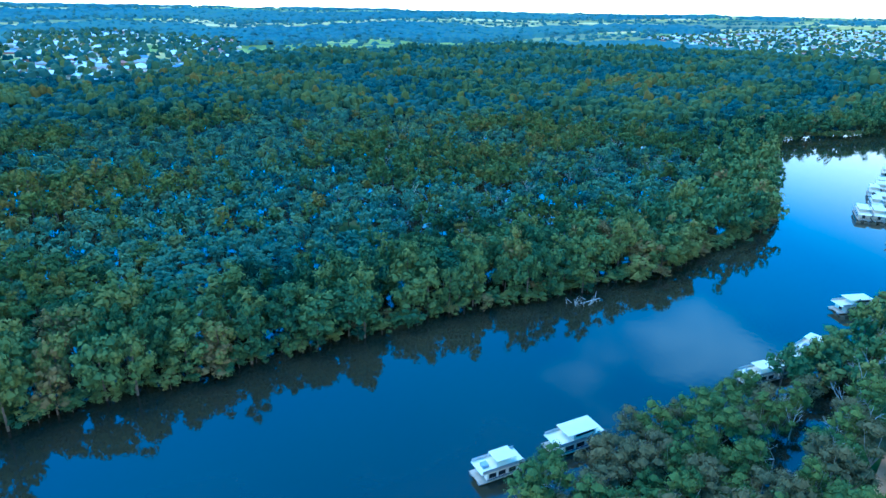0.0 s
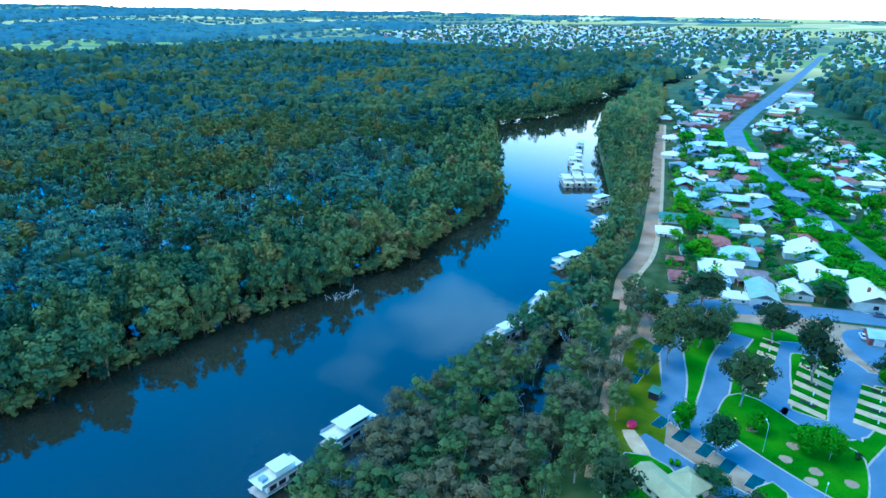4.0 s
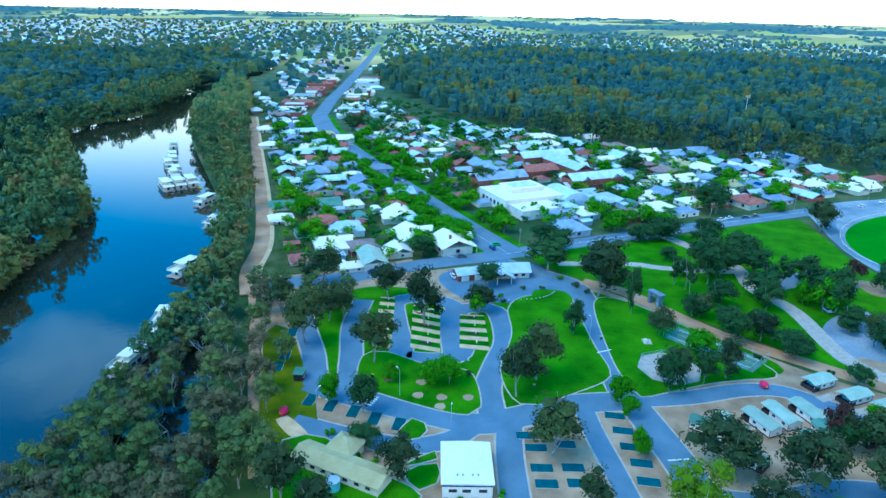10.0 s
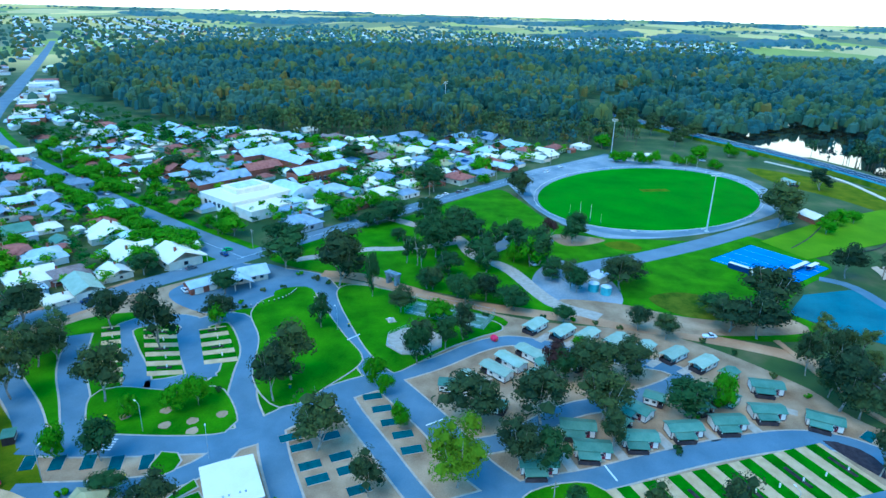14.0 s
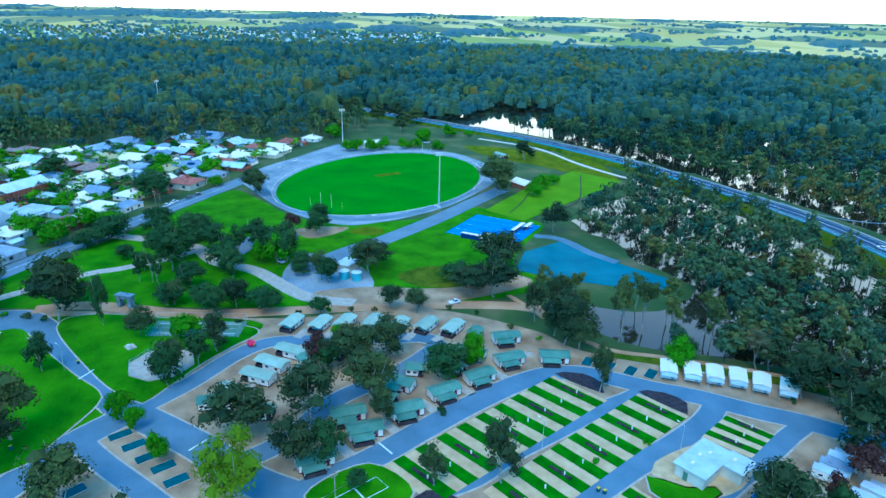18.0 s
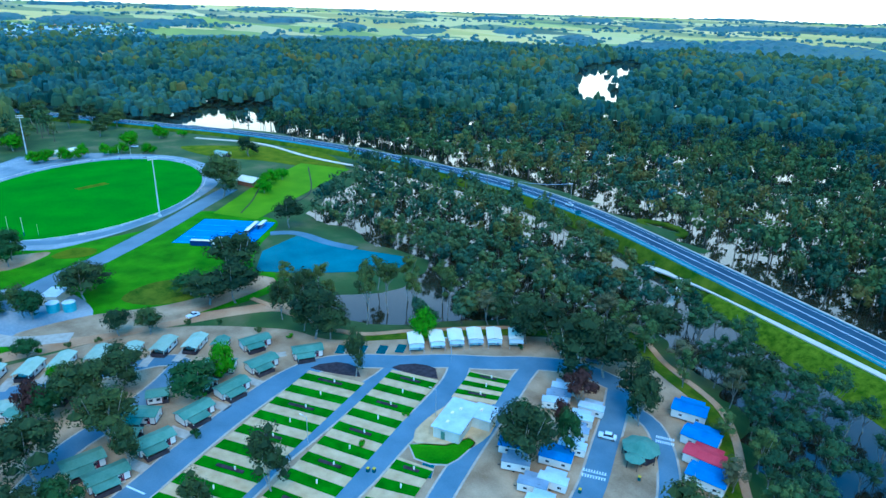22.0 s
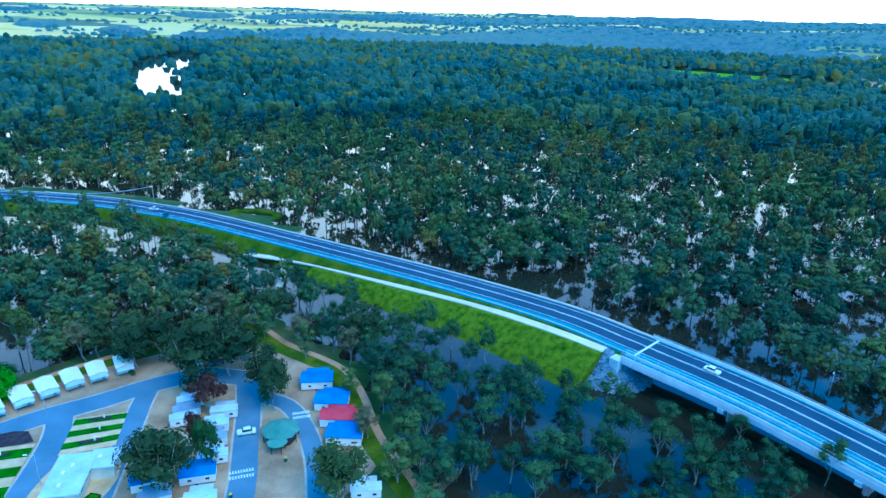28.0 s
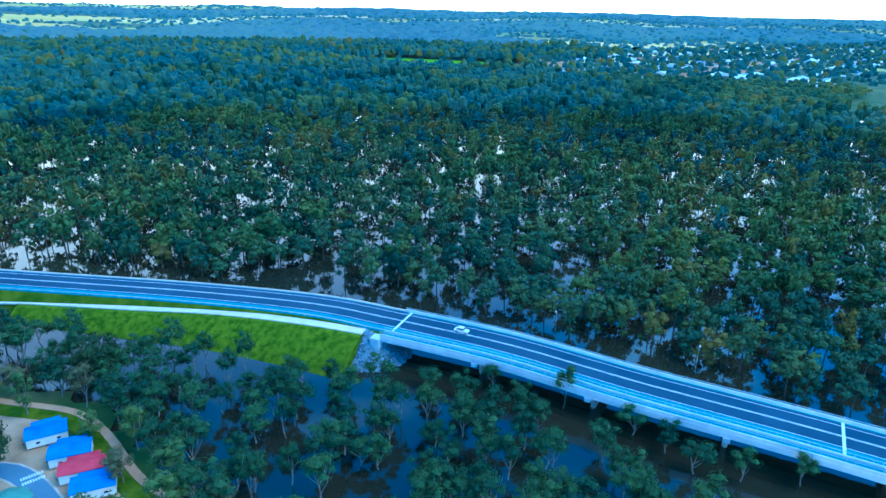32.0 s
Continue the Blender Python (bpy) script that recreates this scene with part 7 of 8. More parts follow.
greenery("northwest_suburb_trees", "gums through the small far town", NORTHWEST_TOWN, 24, 700, 2600, 0.5, SHAPE_LAST, M_HAZEGUM, 14)
greenery("south_fringe_trees", "dense gums at the forest edge", SOUTH_TOWN, 13, 500, 1080, 0.9, SHAPE_FAR, M_FLOODGUM, 13)
greenery("south_suburb_trees", "dense gums round outlying houses", SOUTH_TOWN, 21, 1080, 2700, 0.55, SHAPE_LAST, M_HAZEGUM, 13)

# shops along the main street
def shop(l, w, h, wall, roof, label):
    s = tagged(new("shop"), label, "shop", "main street shops")
    boxes("wall", [(0, 0, 0, l, w, h)], wall, s)
    boxes("roof", [(0, 0, h, l - 0.6, w - 0.6, 0.25)], roof, s)
    boxes("parapet", [(0, -w / 2 + 0.15, h, l, 0.3, 0.9)], wall, s)
    boxes("awning", [(0, -w / 2 - 1.5, 3.0, l, 3.0, 0.12)], roof, s)
    for i in range(3):
        boxes("window", [((i - 1) * l * 0.3, -w / 2 - 0.02, 0.5, l * 0.22, 0.1, 2.0)], M_GLASS, s)
    return s


SHOPS = [shop(18, 26, 6, M_BRICK, M_ZINC, "red brick shop with flat iron roof"), shop(22, 30, 5, M_WHITE, M_WHITEROOF, "white shop with flat white roof"), shop(16, 24, 8, M_CREAM, M_GREYROOF, "two-storey cream shop with grey roof"), shop(26, 30, 6, M_BRICK, M_REDROOF, "wide brick shop with red roof")]
street = smooth_line(HIGH_ST[5:9], 22)
for sgn, deg in ((1, 0), (-1, 180)):
    for p, q in zip(offset_line(street, 30 * sgn), np.gradient(street, axis=0)):
        if np.hypot(*p) < 1000:
            put(SHOPS[rng.integers(4)], at(p[0], p[1], 0.03, math.degrees(math.atan2(q[1], q[0])) + deg, rng.uniform(0.7, 1.15), rng.uniform(0.7, 1.2)))

# school: white hall with stepped roofs, red brick wings with slate roofs
school = tagged(new("school_hall"), "large white school hall with stepped flat roofs", "school")
boxes("hall_wall", [(0, 0, 0, 36, 30, 7)], M_WHITE, school)
boxes("hall_roof", [(0, 0, 7, 36.6, 30.6, 0.4)], M_WHITEROOF, school)
boxes("clerestory", [(2, 3, 7.4, 20, 14, 2.2)], M_WHITE, school)
boxes("skylight", [(2, 3, 9.9, 15, 9, 0.35)], M_ZINC, school)
boxes("upper_roof", [(2, 3, 9.6, 21, 15, 0.3)], M_WHITEROOF, school)
boxes("entry_wall", [(-4, -22, 0, 24, 14, 5)], M_WHITE, school)
boxes("entry_roof", [(-4, -22, 5, 24.5, 14.5, 0.3)], M_WHITEROOF, school)
boxes("annex_wall", [(14, -22, 0, 10, 12, 4)], M_GREYWALL, school)
boxes("annex_roof", [(14, -22, 4, 10.5, 12.5, 0.3)], M_ZINC, school)
boxes("glazing", [(18.04, 2, 1, 0.12, 18, 4.5)], M_GLASS, school)
for i in range(6):
    boxes("window", [(-18.04, -11 + i * 4.2, 2.0, 0.12, 2.4, 2.4)], M_GLASS, school)
bm = bmesh.new()
bmesh.ops.create_cone(bm, cap_ends=True, segments=24, radius1=9, radius2=9, depth=22, matrix=Matrix.Translation((24, -8, 2)) @ Matrix.Rotation(math.pi / 2, 4, "X") @ Matrix.Diagonal((1, 0.75, 1, 1)))
part("barrel_roof", bm, M_ZINC, school)
school.matrix_basis = at(318, 150, 0.03, -33)


def brick_wing(l, w, h, roof, label):
    b = tagged(new("school_wing"), label, "school", "school wings")
    boxes("wall", [(0, 0, 0, l, w, h)], M_BRICK, b)
    bm = bmesh.new()
    gable_roof(bm, l, w, h, w * 0.26, 0.5)
    part("roof", bm, roof, b)
    for s in (-1, 1):
        bm = bmesh.new()
        gable_roof(bm, w * 0.7, l * 0.16, h, l * 0.06, 0.3)
        bmesh.ops.rotate(bm, verts=bm.verts, cent=(0, 0, 0), matrix=Matrix.Rotation(math.pi / 2, 3, "Z"))
        bmesh.ops.translate(bm, verts=bm.verts, vec=(s * l * 0.28, -w * 0.3, 0))
        part("dormer_roof", bm, roof, b)
    n = int(l / 3.5)
    for i in range(n):
        window(b, -l / 2 + (i + 0.5) * l / n, -w / 2 - 0.02, 1.0, 1.4, 2.0, "y")
    return b


WING = brick_wing(34, 12, 6, M_GREYROOF, "red brick school wing with slate gable roof")
WING_R = brick_wing(40, 12, 6.5, M_ZINC, "long red brick school wing with pale roof")
WING_T = brick_wing(24, 12, 4.5, M_REDROOF, "red brick school wing with red roof")
for b, x, y, a in ((WING, 362, 196, 57), (WING, 345, 178, 147), (WING_R, 404, 158, 57), (WING_R, 420, 182, 147), (WING_T, 385, 170, 147), (WING_T, 372, 225, 57), (WING_R, 380, 130, -33)):
    put(b, at(x, y, 0.03, a))

# reception and its neighbour at the park gate
recep = tagged(new("reception"), "white park reception with pale blue gable roofs", "building")
boxes("wall", [(0, 0, 0, 17, 8, 3)], M_CREAM, recep)
bm = bmesh.new()
gable_roof(bm, 17, 8, 3, 2.2, 0.8)
part("roof", bm, M_ZINC, recep)
bm = bmesh.new()
gable_roof(bm, 10, 7, 3, 2.0, 0.7)
bmesh.ops.rotate(bm, verts=bm.verts, cent=(0, 0, 0), matrix=Matrix.Rotation(math.pi / 2, 3, "Z"))
bmesh.ops.translate(bm, verts=bm.verts, vec=(-3, -5, 0))
part("porch_roof", bm, M_ZINC, recep)
for x in (-5.8, -0.2):
    boxes("post", [(x, -9.6, 0, 0.3, 0.3, 3)], M_WHITE, recep)
for x in (-6, -2, 3, 6):
    window(recep, x, -4.03, 0.9, 1.6, 1.3, "y")
recep.matrix_basis = at(220, 108, 0.1, -50)
garage = tagged(new("garage"), "brick garage with pale roof and roller doors", "garage")
boxes("wall", [(0, 0, 0, 12, 7, 2.8)], M_BRICK, garage)
bm = bmesh.new()
gable_roof(bm, 12, 7, 2.8, 1.5, 0.5)
part("roof", bm, M_ZINC, garage)
for x in (-3, 2.5):
    boxes("roller_door", [(x, -3.53, 0, 3.2, 0.1, 2.3)], M_WHITE, garage)
garage.matrix_basis = at(209, 119, 0.1, -40)
setting(patch("gate_paving", [(205, 130), (236, 112), (232, 92), (219, 78), (205, 80), (196, 96), (190, 110)], 0.055, M_ASPHALT, thick=0.2), "blue-grey sealed forecourt at the park gate", "paving")
setting(patch("forecourt_lawn", [(199, 84), (212, 92), (218, 82), (210, 76)], 0.15, M_LAWN, thick=0.15), "green lawn inside the gate loop", "lawn")
bollards = [(196 + 18 * t, 97 - 4 * math.sin(3 * t) - 12 * t) for t in np.linspace(0, 1, 14)]
bollard = tagged(new("bollard"), "short white-topped dark bollard", "bollard", "bollards")
boxes("stem", [(0, 0, 0, 0.25, 0.25, 0.8)], M_DARK, bollard)
boxes("cap", [(0, 0, 0.8, 0.3, 0.3, 0.25)], M_WHITE, bollard)
for x, y in bollards:
    put(bollard, at(x, y, 0.06))
arch = tagged(new("stone_arch"), "grey stone memorial arch in the park", "arch")
boxes("pier", [(-2.6, 0, 0, 1.6, 2.6, 4.2)], M_ROCK, arch)
boxes("pier", [(2.6, 0, 0, 1.6, 2.6, 4.2)], M_ROCK, arch)
boxes("lintel", [(0, 0, 4.2, 7.4, 3.0, 1.4)], M_ROCK, arch)
boxes("cornice", [(0, 0, 5.6, 8.0, 3.4, 0.4)], M_ROCK, arch)
arch.matrix_basis = at(227, 50, 0.1, 60, 0.8)

# ---- far country: tree belts to the horizon ----
def tree_belts():
    n = 15000
    r = 1500 + 3250 * rng.random(n) ** 0.9
    az = np.radians(rng.uniform(-230, 40, n))
    x, y = -np.sin(az) * r, np.cos(az) * r
    deg = np.degrees(az)
    wild = np.interp(deg, [-230, -200, -172, -160, -120, -95, -60, -40, -20, 0, 40], [1.0, 1.0, 0.9, 0.42, 0.30, 0.30, 0.34, 0.42, 0.6, 0.9, 1.0])
    belt = 0.5 + 0.5 * np.sin(r * 0.009 + 2.1 * np.sin(deg * 0.11) + np.sin(deg * 0.53)) * np.cos(deg * 0.31 + r * 0.0011)
    keep = belt < wild + 0.08
    for poly in (NORTH_TOWN, EAST_TOWN, NORTHWEST_TOWN, SOUTH_TOWN, WOODS_WEST, WOODS_EAST, WOODS_SOUTH, GREENFIELD):
        keep &= ~inside(poly, x, y)
    x, y, r = x[keep], y[keep], r[keep]
    h = rng.uniform(9, 17, len(x))
    woods("far_tree_belts", "far tree belts between paddocks, haze tinted into their leaves", x, y, h, rng.uniform(14, 30, len(x)), SHAPE_LAST, M_HAZELEAF, trunks=False)


tree_belts()


def far_canopy():
    """Canopy of the woods that reach the horizon: an uneven leafy sheet over the plain."""
    az = np.radians(np.arange(-232, 44, 0.32))
    r = 1780 * 1.021 ** np.arange(50)
    aa, rr = np.meshgrid(az, r)
    aa = aa + rng.uniform(-0.0022, 0.0022, aa.shape)
    rr = rr * (1 + rng.uniform(-0.008, 0.008, rr.shape))
    x, y, deg = -np.sin(aa) * rr, np.cos(aa) * rr, np.degrees(aa)
    share = np.interp(deg, [-232, -205, -180, -165, -135, -115, -95, -70, -45, -25, -8, 5, 44], [0.62, 0.66, 0.72, 0.36, 0.10, 0.10, 0.26, 0.30, 0.15, 0.2, 0.45, 0.66, 0.72])
    band = 0.5 + 0.5 * np.sin(rr * 0.0042 + 1.6 * np.sin(deg * 0.07) + 0.9 * np.sin(deg * 0.31 + rr * 0.0011)) * (0.75 + 0.25 * np.sin(deg * 0.9 + rr * 0.004))
    wood = band < share
    for poly in (WOODS_WEST, WOODS_EAST, WOODS_SOUTH):
        wood |= inside(poly, x, y)
    for poly in (NORTH_TOWN, EAST_TOWN, NORTHWEST_TOWN, SOUTH_TOWN, GREENFIELD):
        wood &= ~inside(poly, x, y)
    z = ground_height(x, y) + np.where(wood, rng.uniform(6, 15, x.shape), -1.0)
    co = np.stack([x, y, z], -1)
    quad = np.stack([co[:-1, :-1], co[:-1, 1:], co[1:, 1:], co[1:, :-1]], 2)
    any_wood = wood[:-1, :-1] | wood[:-1, 1:] | wood[1:, 1:] | wood[1:, :-1]
    quad = quad[any_wood]
    tone = np.repeat(0.45 + 0.2 * np.sin(quad[:, 0, 0] * 0.004) + rng.normal(0, 0.2, len(quad)), 4)
    # horizon haze comes from the blue in the leaf colour
    ob = mesh_part("far_canopy", array_mesh("far_canopy", quad.reshape(-1, 3), 4, M_HAZELEAF, tone))
    tagged(ob, "far forest canopy reaching the horizon, haze tinted into its leaves", "forest", kind="stuff")


far_canopy()
setting(patch("green_paddock", GREENFIELD, 0.2, M_BOWL, thick=0.5), "bright green paddock beyond the forest", "grass")
setting(patch("sandy_clearing", [(-406, -1274), (-494, -1468), (-560, -1358), (-463, -1176)], 0.3, M_DIRT, thick=0.5), "bare sandy building ground", "ground")
setting(patch("dry_paddock", [(-560, -980), (-760, -1050), (-980, -1260), (-900, -1300), (-700, -1120)], 0.3, M_DIRT, thick=0.5), "pale dry paddock among houses", "ground")

# ---- bridge ----
bridge = tagged(new("road_bridge"), "long concrete highway bridge on round piers", "bridge")
ribbon("deck", BRIDGE, 15.2, 0.0, M_VERGE, bridge, 0.35, step=4)
ribbon("carriageway", BRIDGE, 10.6, 0.012, M_HWY, bridge, 0.02, step=4, shift=1.4)
for s in (-3.6, 0.9, 1.3, 5.6):
    ribbon("line", BRIDGE, 0.18, 0.03, M_WHITELINE, bridge, 0.015, step=4, shift=s)
ribbon("footway", BRIDGE, 2.8, 0.02, M_VERGE, bridge, 0.3, step=4, shift=-9.0)
for s in (-7.4, -10.3):
    ribbon("parapet", BRIDGE, 0.35, 0.55, M_CONC, bridge, 0.9, step=4, shift=s)
ribbon("parapet", BRIDGE, 0.45, 0.9, M_CONC, bridge, 1.2, step=4, shift=7.6)
for s in (-7.4, -10.3, 7.6):
    ribbon("handrail", BRIDGE, 0.12, 1.45, M_STEEL, bridge, 0.12, step=4, shift=s)
for s in (-10.0, -4.0, 2.0, 7.0):
    ribbon("girder", BRIDGE, 1.1, -0.35, M_CONC, bridge, 1.5, step=4, shift=s)
mid = smooth_line(BRIDGE, 2.0)
tan = np.gradient(mid, axis=0)
run = np.r_[0, np.cumsum(np.hypot(*np.diff(mid[:, :2], axis=0).T))]
for d in np.arange(30, run[-1], 34):
    i = int(np.argmin(abs(run - d)))
    a = math.atan2(tan[i][1], tan[i][0])
    nx, ny = -math.sin(a), math.cos(a)
    boxes("crosshead", [(mid[i][0] - nx * 1.3, mid[i][1] - ny * 1.3, HZ - 3.0, 1.6, 19, 1.2, a)], M_CONC, bridge)
    bm = bmesh.new()
    box(bm, mid[i][0] - nx * 1.3, mid[i][1] - ny * 1.3, -6, 1.3, 7.0, HZ + 3.2, a)
    bmesh.ops.bevel(bm, geom=[e for e in bm.edges if abs(e.verts[0].co.z - e.verts[1].co.z) > 1], offset=0.5, segments=3, affect="EDGES")
    part("pier", bm, M_CONC, bridge)
for d in np.arange(1, min(run[-1], 150), 3.0):
    i = int(np.argmin(abs(run - d)))
    a = math.atan2(tan[i][1], tan[i][0])
    for s in (-7.4, -10.3, 7.6):
        boxes("rail_post", [(mid[i][0] - math.sin(a) * s, mid[i][1] + math.cos(a) * s, HZ + 0.5, 0.1, 0.1, 0.95, a)], M_STEEL, bridge)
for d in (1.5, 122):
    i = int(np.argmin(abs(run - d)))
    a = math.atan2(tan[i][1], tan[i][0])
    boxes("expansion_joint", [(mid[i][0], mid[i][1], HZ + 0.02, 0.7, 15, 0.03, a)], M_WHITELINE, bridge)
a0 = math.atan2(tan[0][1], tan[0][0])
abut = setting(boxes("abutment", [(mid[0][0] + 1.5 + math.sin(a0) * 1.3, mid[0][1] - math.cos(a0) * 1.3, -3.5, 3.0, 19.5, 9.8, a0)], M_CONC), "concrete bridge abutment wall", "abutment")
# rock slope at the bridge end: single stones over a cone of fill
CX, CY = -13.5, -179.0
bm = bmesh.new()
bmesh.ops.create_cone(bm, cap_ends=True, segments=40, radius1=15.5, radius2=3.5, depth=10.2, matrix=Matrix.Translation((CX, CY, 1.6)))
slope = setting(part("rock_slope", bm, M_ROCK), "blue-grey stone slope under the bridge end", "rock slope")
stone_meshes = []
for k in range(5):
    bm = bmesh.new()
    bmesh.ops.create_icosphere(bm, subdivisions=1, radius=0.55)
    g = np.random.default_rng(k)
    for v in bm.verts:
        v.co = Vector(v.co) * g.uniform(0.7, 1.2)
    me = bpy.data.meshes.new("stone")
    bm.to_mesh(me)
    bm.free()
    me.materials.append(M_ROCK)
    stone_meshes.append(me)
for i in range(290):
    ang, d = radians(rng.uniform(45, 165)), rng.uniform(0, 1) ** 0.7
    rr = 3.9 + 11.0 * d
    o = new("stone", stone_meshes[i % 5])
    o.parent = slope
    o.matrix_basis = Matrix.Translation((CX + rr * math.cos(ang), CY + rr * math.sin(ang), 6.45 - 9.3 * d)) @ Matrix.Rotation(rng.uniform(0, 6), 4, "Z") @ Matrix.Diagonal((rng.uniform(0.55, 1.15),) * 3 + (1,))

# guard rails, signs and lamp posts along the highway
guard = tagged(new("guard_rail"), "galvanised steel guard rail along the highway", "guard rail")
ribbon("beam", ON_LAND[5:], 0.12, 0.75, M_STEEL, guard, 0.32, step=5, shift=-7.6)
c = smooth_line(ON_LAND[5:], 6)
for p, q in zip(offset_line(c, -7.6), c):
    boxes("post", [(p[0], p[1], q[2] - 0.1, 0.14, 0.14, 0.85)], M_STEEL, guard)
sign = tagged(new("road_sign"), "green road sign on two posts", "road sign")
boxes("board", [(0, 0, 1.6, 3.2, 0.08, 1.8)], M_PAD, sign)
for s in (-1, 1):
    boxes("post", [(s * 1.1, 0, 0, 0.1, 0.1, 3.2)], M_STEEL, sign)
sign.matrix_basis = at(191, -253, 3.2, 70)
lamp = tagged(new("street_lamp"), "grey steel street lamp post", "street lamp", "street lamps")
bm = bmesh.new()
tube(bm, (0, 0, 0), (0, 0, 8), 0.1, 0.06, 7)
tube(bm, (0, 0, 8), (1.6, 0, 8.3), 0.05, 0.04, 6)
part("pole", bm, M_STEEL, lamp)
boxes("head", [(1.8, 0, 8.22, 0.8, 0.25, 0.14)], M_WHITE, lamp)
for x, y, a in ((-74, -178, 60), (-108, -150, 60), (105, 104, 10), (118, 71, 30), (109, -92, 20), (127, -113, 40), (125, 92, 60), (119, -60, 20), (186, 60, 40)):
    put(lamp, at(x, y, 0.0, a))


def car(paint, label, ute=False):
    c = tagged(new("car"), label, "car", "cars")
    bm = bmesh.new()
    vs = box(bm, 0, 0, 0.35, 4.5, 1.8, 0.75)
    bmesh.ops.bevel(bm, geom=[e for e in bm.edges], offset=0.14, segments=2, affect="EDGES")
    part("body", bm, paint, c)
    bm = bmesh.new()
    vs = box(bm, -0.2 if not ute else 0.5, 0, 1.08, 2.5 if not ute else 1.7, 1.6, 0.55)
    for v in vs:
        if v.co.z > 1.4:
            v.co.x = (v.co.x + 0.2) * 0.72 - 0.2
            v.co.y *= 0.88
    cab = part("cabin", bm, M_GLASS, c)
    boxes("roof", [(-0.2 if not ute else 0.42, 0, 1.6, 1.75 if not ute else 1.1, 1.38, 0.06)], paint, c)
    for x in (-1.4, 1.4):
        for s in (-1, 1):
            bm = bmesh.new()
            tube(bm, (x, s * 0.7, 0.33), (x, s * 0.92, 0.33), 0.33, 0.33, 12)
            w = part("wheel", bm, M_RUBBER, c)
            bm = bmesh.new()
            tube(bm, (x, s * 0.9, 0.33), (x, s * 0.935, 0.33), 0.18, 0.18, 10)
            part("rim", bm, M_STEEL, w)
    for s in (-1, 1):
        boxes("headlight", [(2.22, s * 0.65, 0.75, 0.08, 0.35, 0.16)], M_WHITELINE, c)
        boxes("tail_light", [(-2.22, s * 0.65, 0.8, 0.08, 0.3, 0.16)], M_REDSHEET, c)
    return c


CARS = {"w": car(M_CARWHITE, "white sedan car on the road"), "b": car(M_CARBLUE, "dark blue sedan parked by the street"), "g": car(M_CARGREEN, "bright green hatchback parked by the street"), "y": car(M_CARGREY, "grey sedan parked by the street"), "u": car(M_CARWHITE, "white utility vehicle on the dirt road", True)}
for k, x, y, a, z in (("w", -40.5, -170, 143, HZ + 0.04), ("w", 205, -263.5, 1, 3.86), ("b", 190, 153, -38, 0.1), ("y", 226, 133, -38, 0.1), ("g", 248, 128, -35, 0.1), ("b", 243, 127, 55, 0.1), ("u", 203, -63, -80, 0.1), ("w", 258, -4, 30, 0.12), ("w", 345, 56, -35, 0.1), ("w", 352, 50, -35, 0.1), ("w", 358, 47, -35, 0.1), ("y", 365, 40, -35, 0.1), ("y", 371, 36, -35, 0.1), ("w", 430, -12, -35, 0.1), ("u", 448, -22, -35, 0.1), ("w", 498, -118, 60, 0.1), ("w", 494, -128, 60, 0.1), ("w", 205, 124, 50, 0.1), ("y", 300, 205, 55, 0.1), ("w", 318, 232, 55, 0.1), ("b", 352, 282, 55, 0.1), ("w", 305, 222, 55, 0.1), ("w", 385, 330, 55, 0.1), ("y", 100, -147, 40, 0.1), ("w", 75, -120, 30, 0.1)):
    put(CARS[k], at(x, y, z, a))

# ---- sports ground ----
def mast(h):
    m = tagged(new("light_tower"), "tall steel floodlight tower with lamp bank", "light tower", "light towers")
    bm = bmesh.new()
    tube(bm, (0, 0, 0), (0, 0, h), 0.45, 0.2, 10)
    part("pole", bm, M_STEEL, m)
    boxes("crossarm", [(0, 0, h - 0.4, 0.2, 4.6, 0.2), (0, 0, h - 1.6, 0.2, 4.6, 0.2)], M_STEEL, m)
    for z in (h - 0.5, h - 1.7):
        for y in (-1.8, -0.9, 0, 0.9, 1.8):
            boxes("lamp", [(0.25, y, z, 0.35, 0.6, 0.5)], M_WHITE, m)
    boxes("base", [(0, 0, 0, 1.6, 1.6, 0.6)], M_CONC, m)
    return m


MAST = mast(30)
for x, y, a in ((321, -90, 0), (697, 93, 200), (484, -60, 190)):
    put(MAST, at(x, y, 0, a))
goal = tagged(new("goal_post"), "tall white football goal post", "goal post", "goal posts")
bm = bmesh.new()
tube(bm, (0, 0, 0), (0, 0, 9), 0.09, 0.07, 7)
part("post", bm, M_WHITE, goal)
bm = bmesh.new()
tube(bm, (0, 0, 0), (0, 0, 1.8), 0.2, 0.2, 8)
part("pad", bm, M_NAVY, goal)
for x, y, s in ((335, -23, 0.62), (330, -28, 1.0), (325.5, -33, 1.0), (321.5, -38, 0.62), (457, -108, 1.0), (452, -114, 1.0), (462, -103, 0.65), (447, -119, 0.65)):
    put(goal, at(x, y, 0.2, 0, s))
fence = tagged(new("oval_fence"), "low white rail fence round the oval", "fence")
rim = np.array(oval_turf())
rim = (rim - rim.mean(0)) * 1.035 + rim.mean(0)
ribbon("rail", [tuple(p) for p in rim[::4]], 0.14, 1.15, M_WHITE, fence, 0.14, closed=True)
for p in smooth_line([tuple(q) for q in rim[::4]], 7.0, True):
    boxes("post", [(p[0], p[1], 0.1, 0.1, 0.1, 1.0)], M_WHITE, fence)
signs = tagged(new("boundary_board"), "coloured sponsor board on the oval fence", "board", "boundary boards")
boxes("panel", [(0, 0, 0.15, 3.0, 0.06, 0.9)], M_WHITE, signs)
boxes("stripe", [(0, 0.04, 0.4, 2.4, 0.06, 0.4)], M_NAVY, signs)
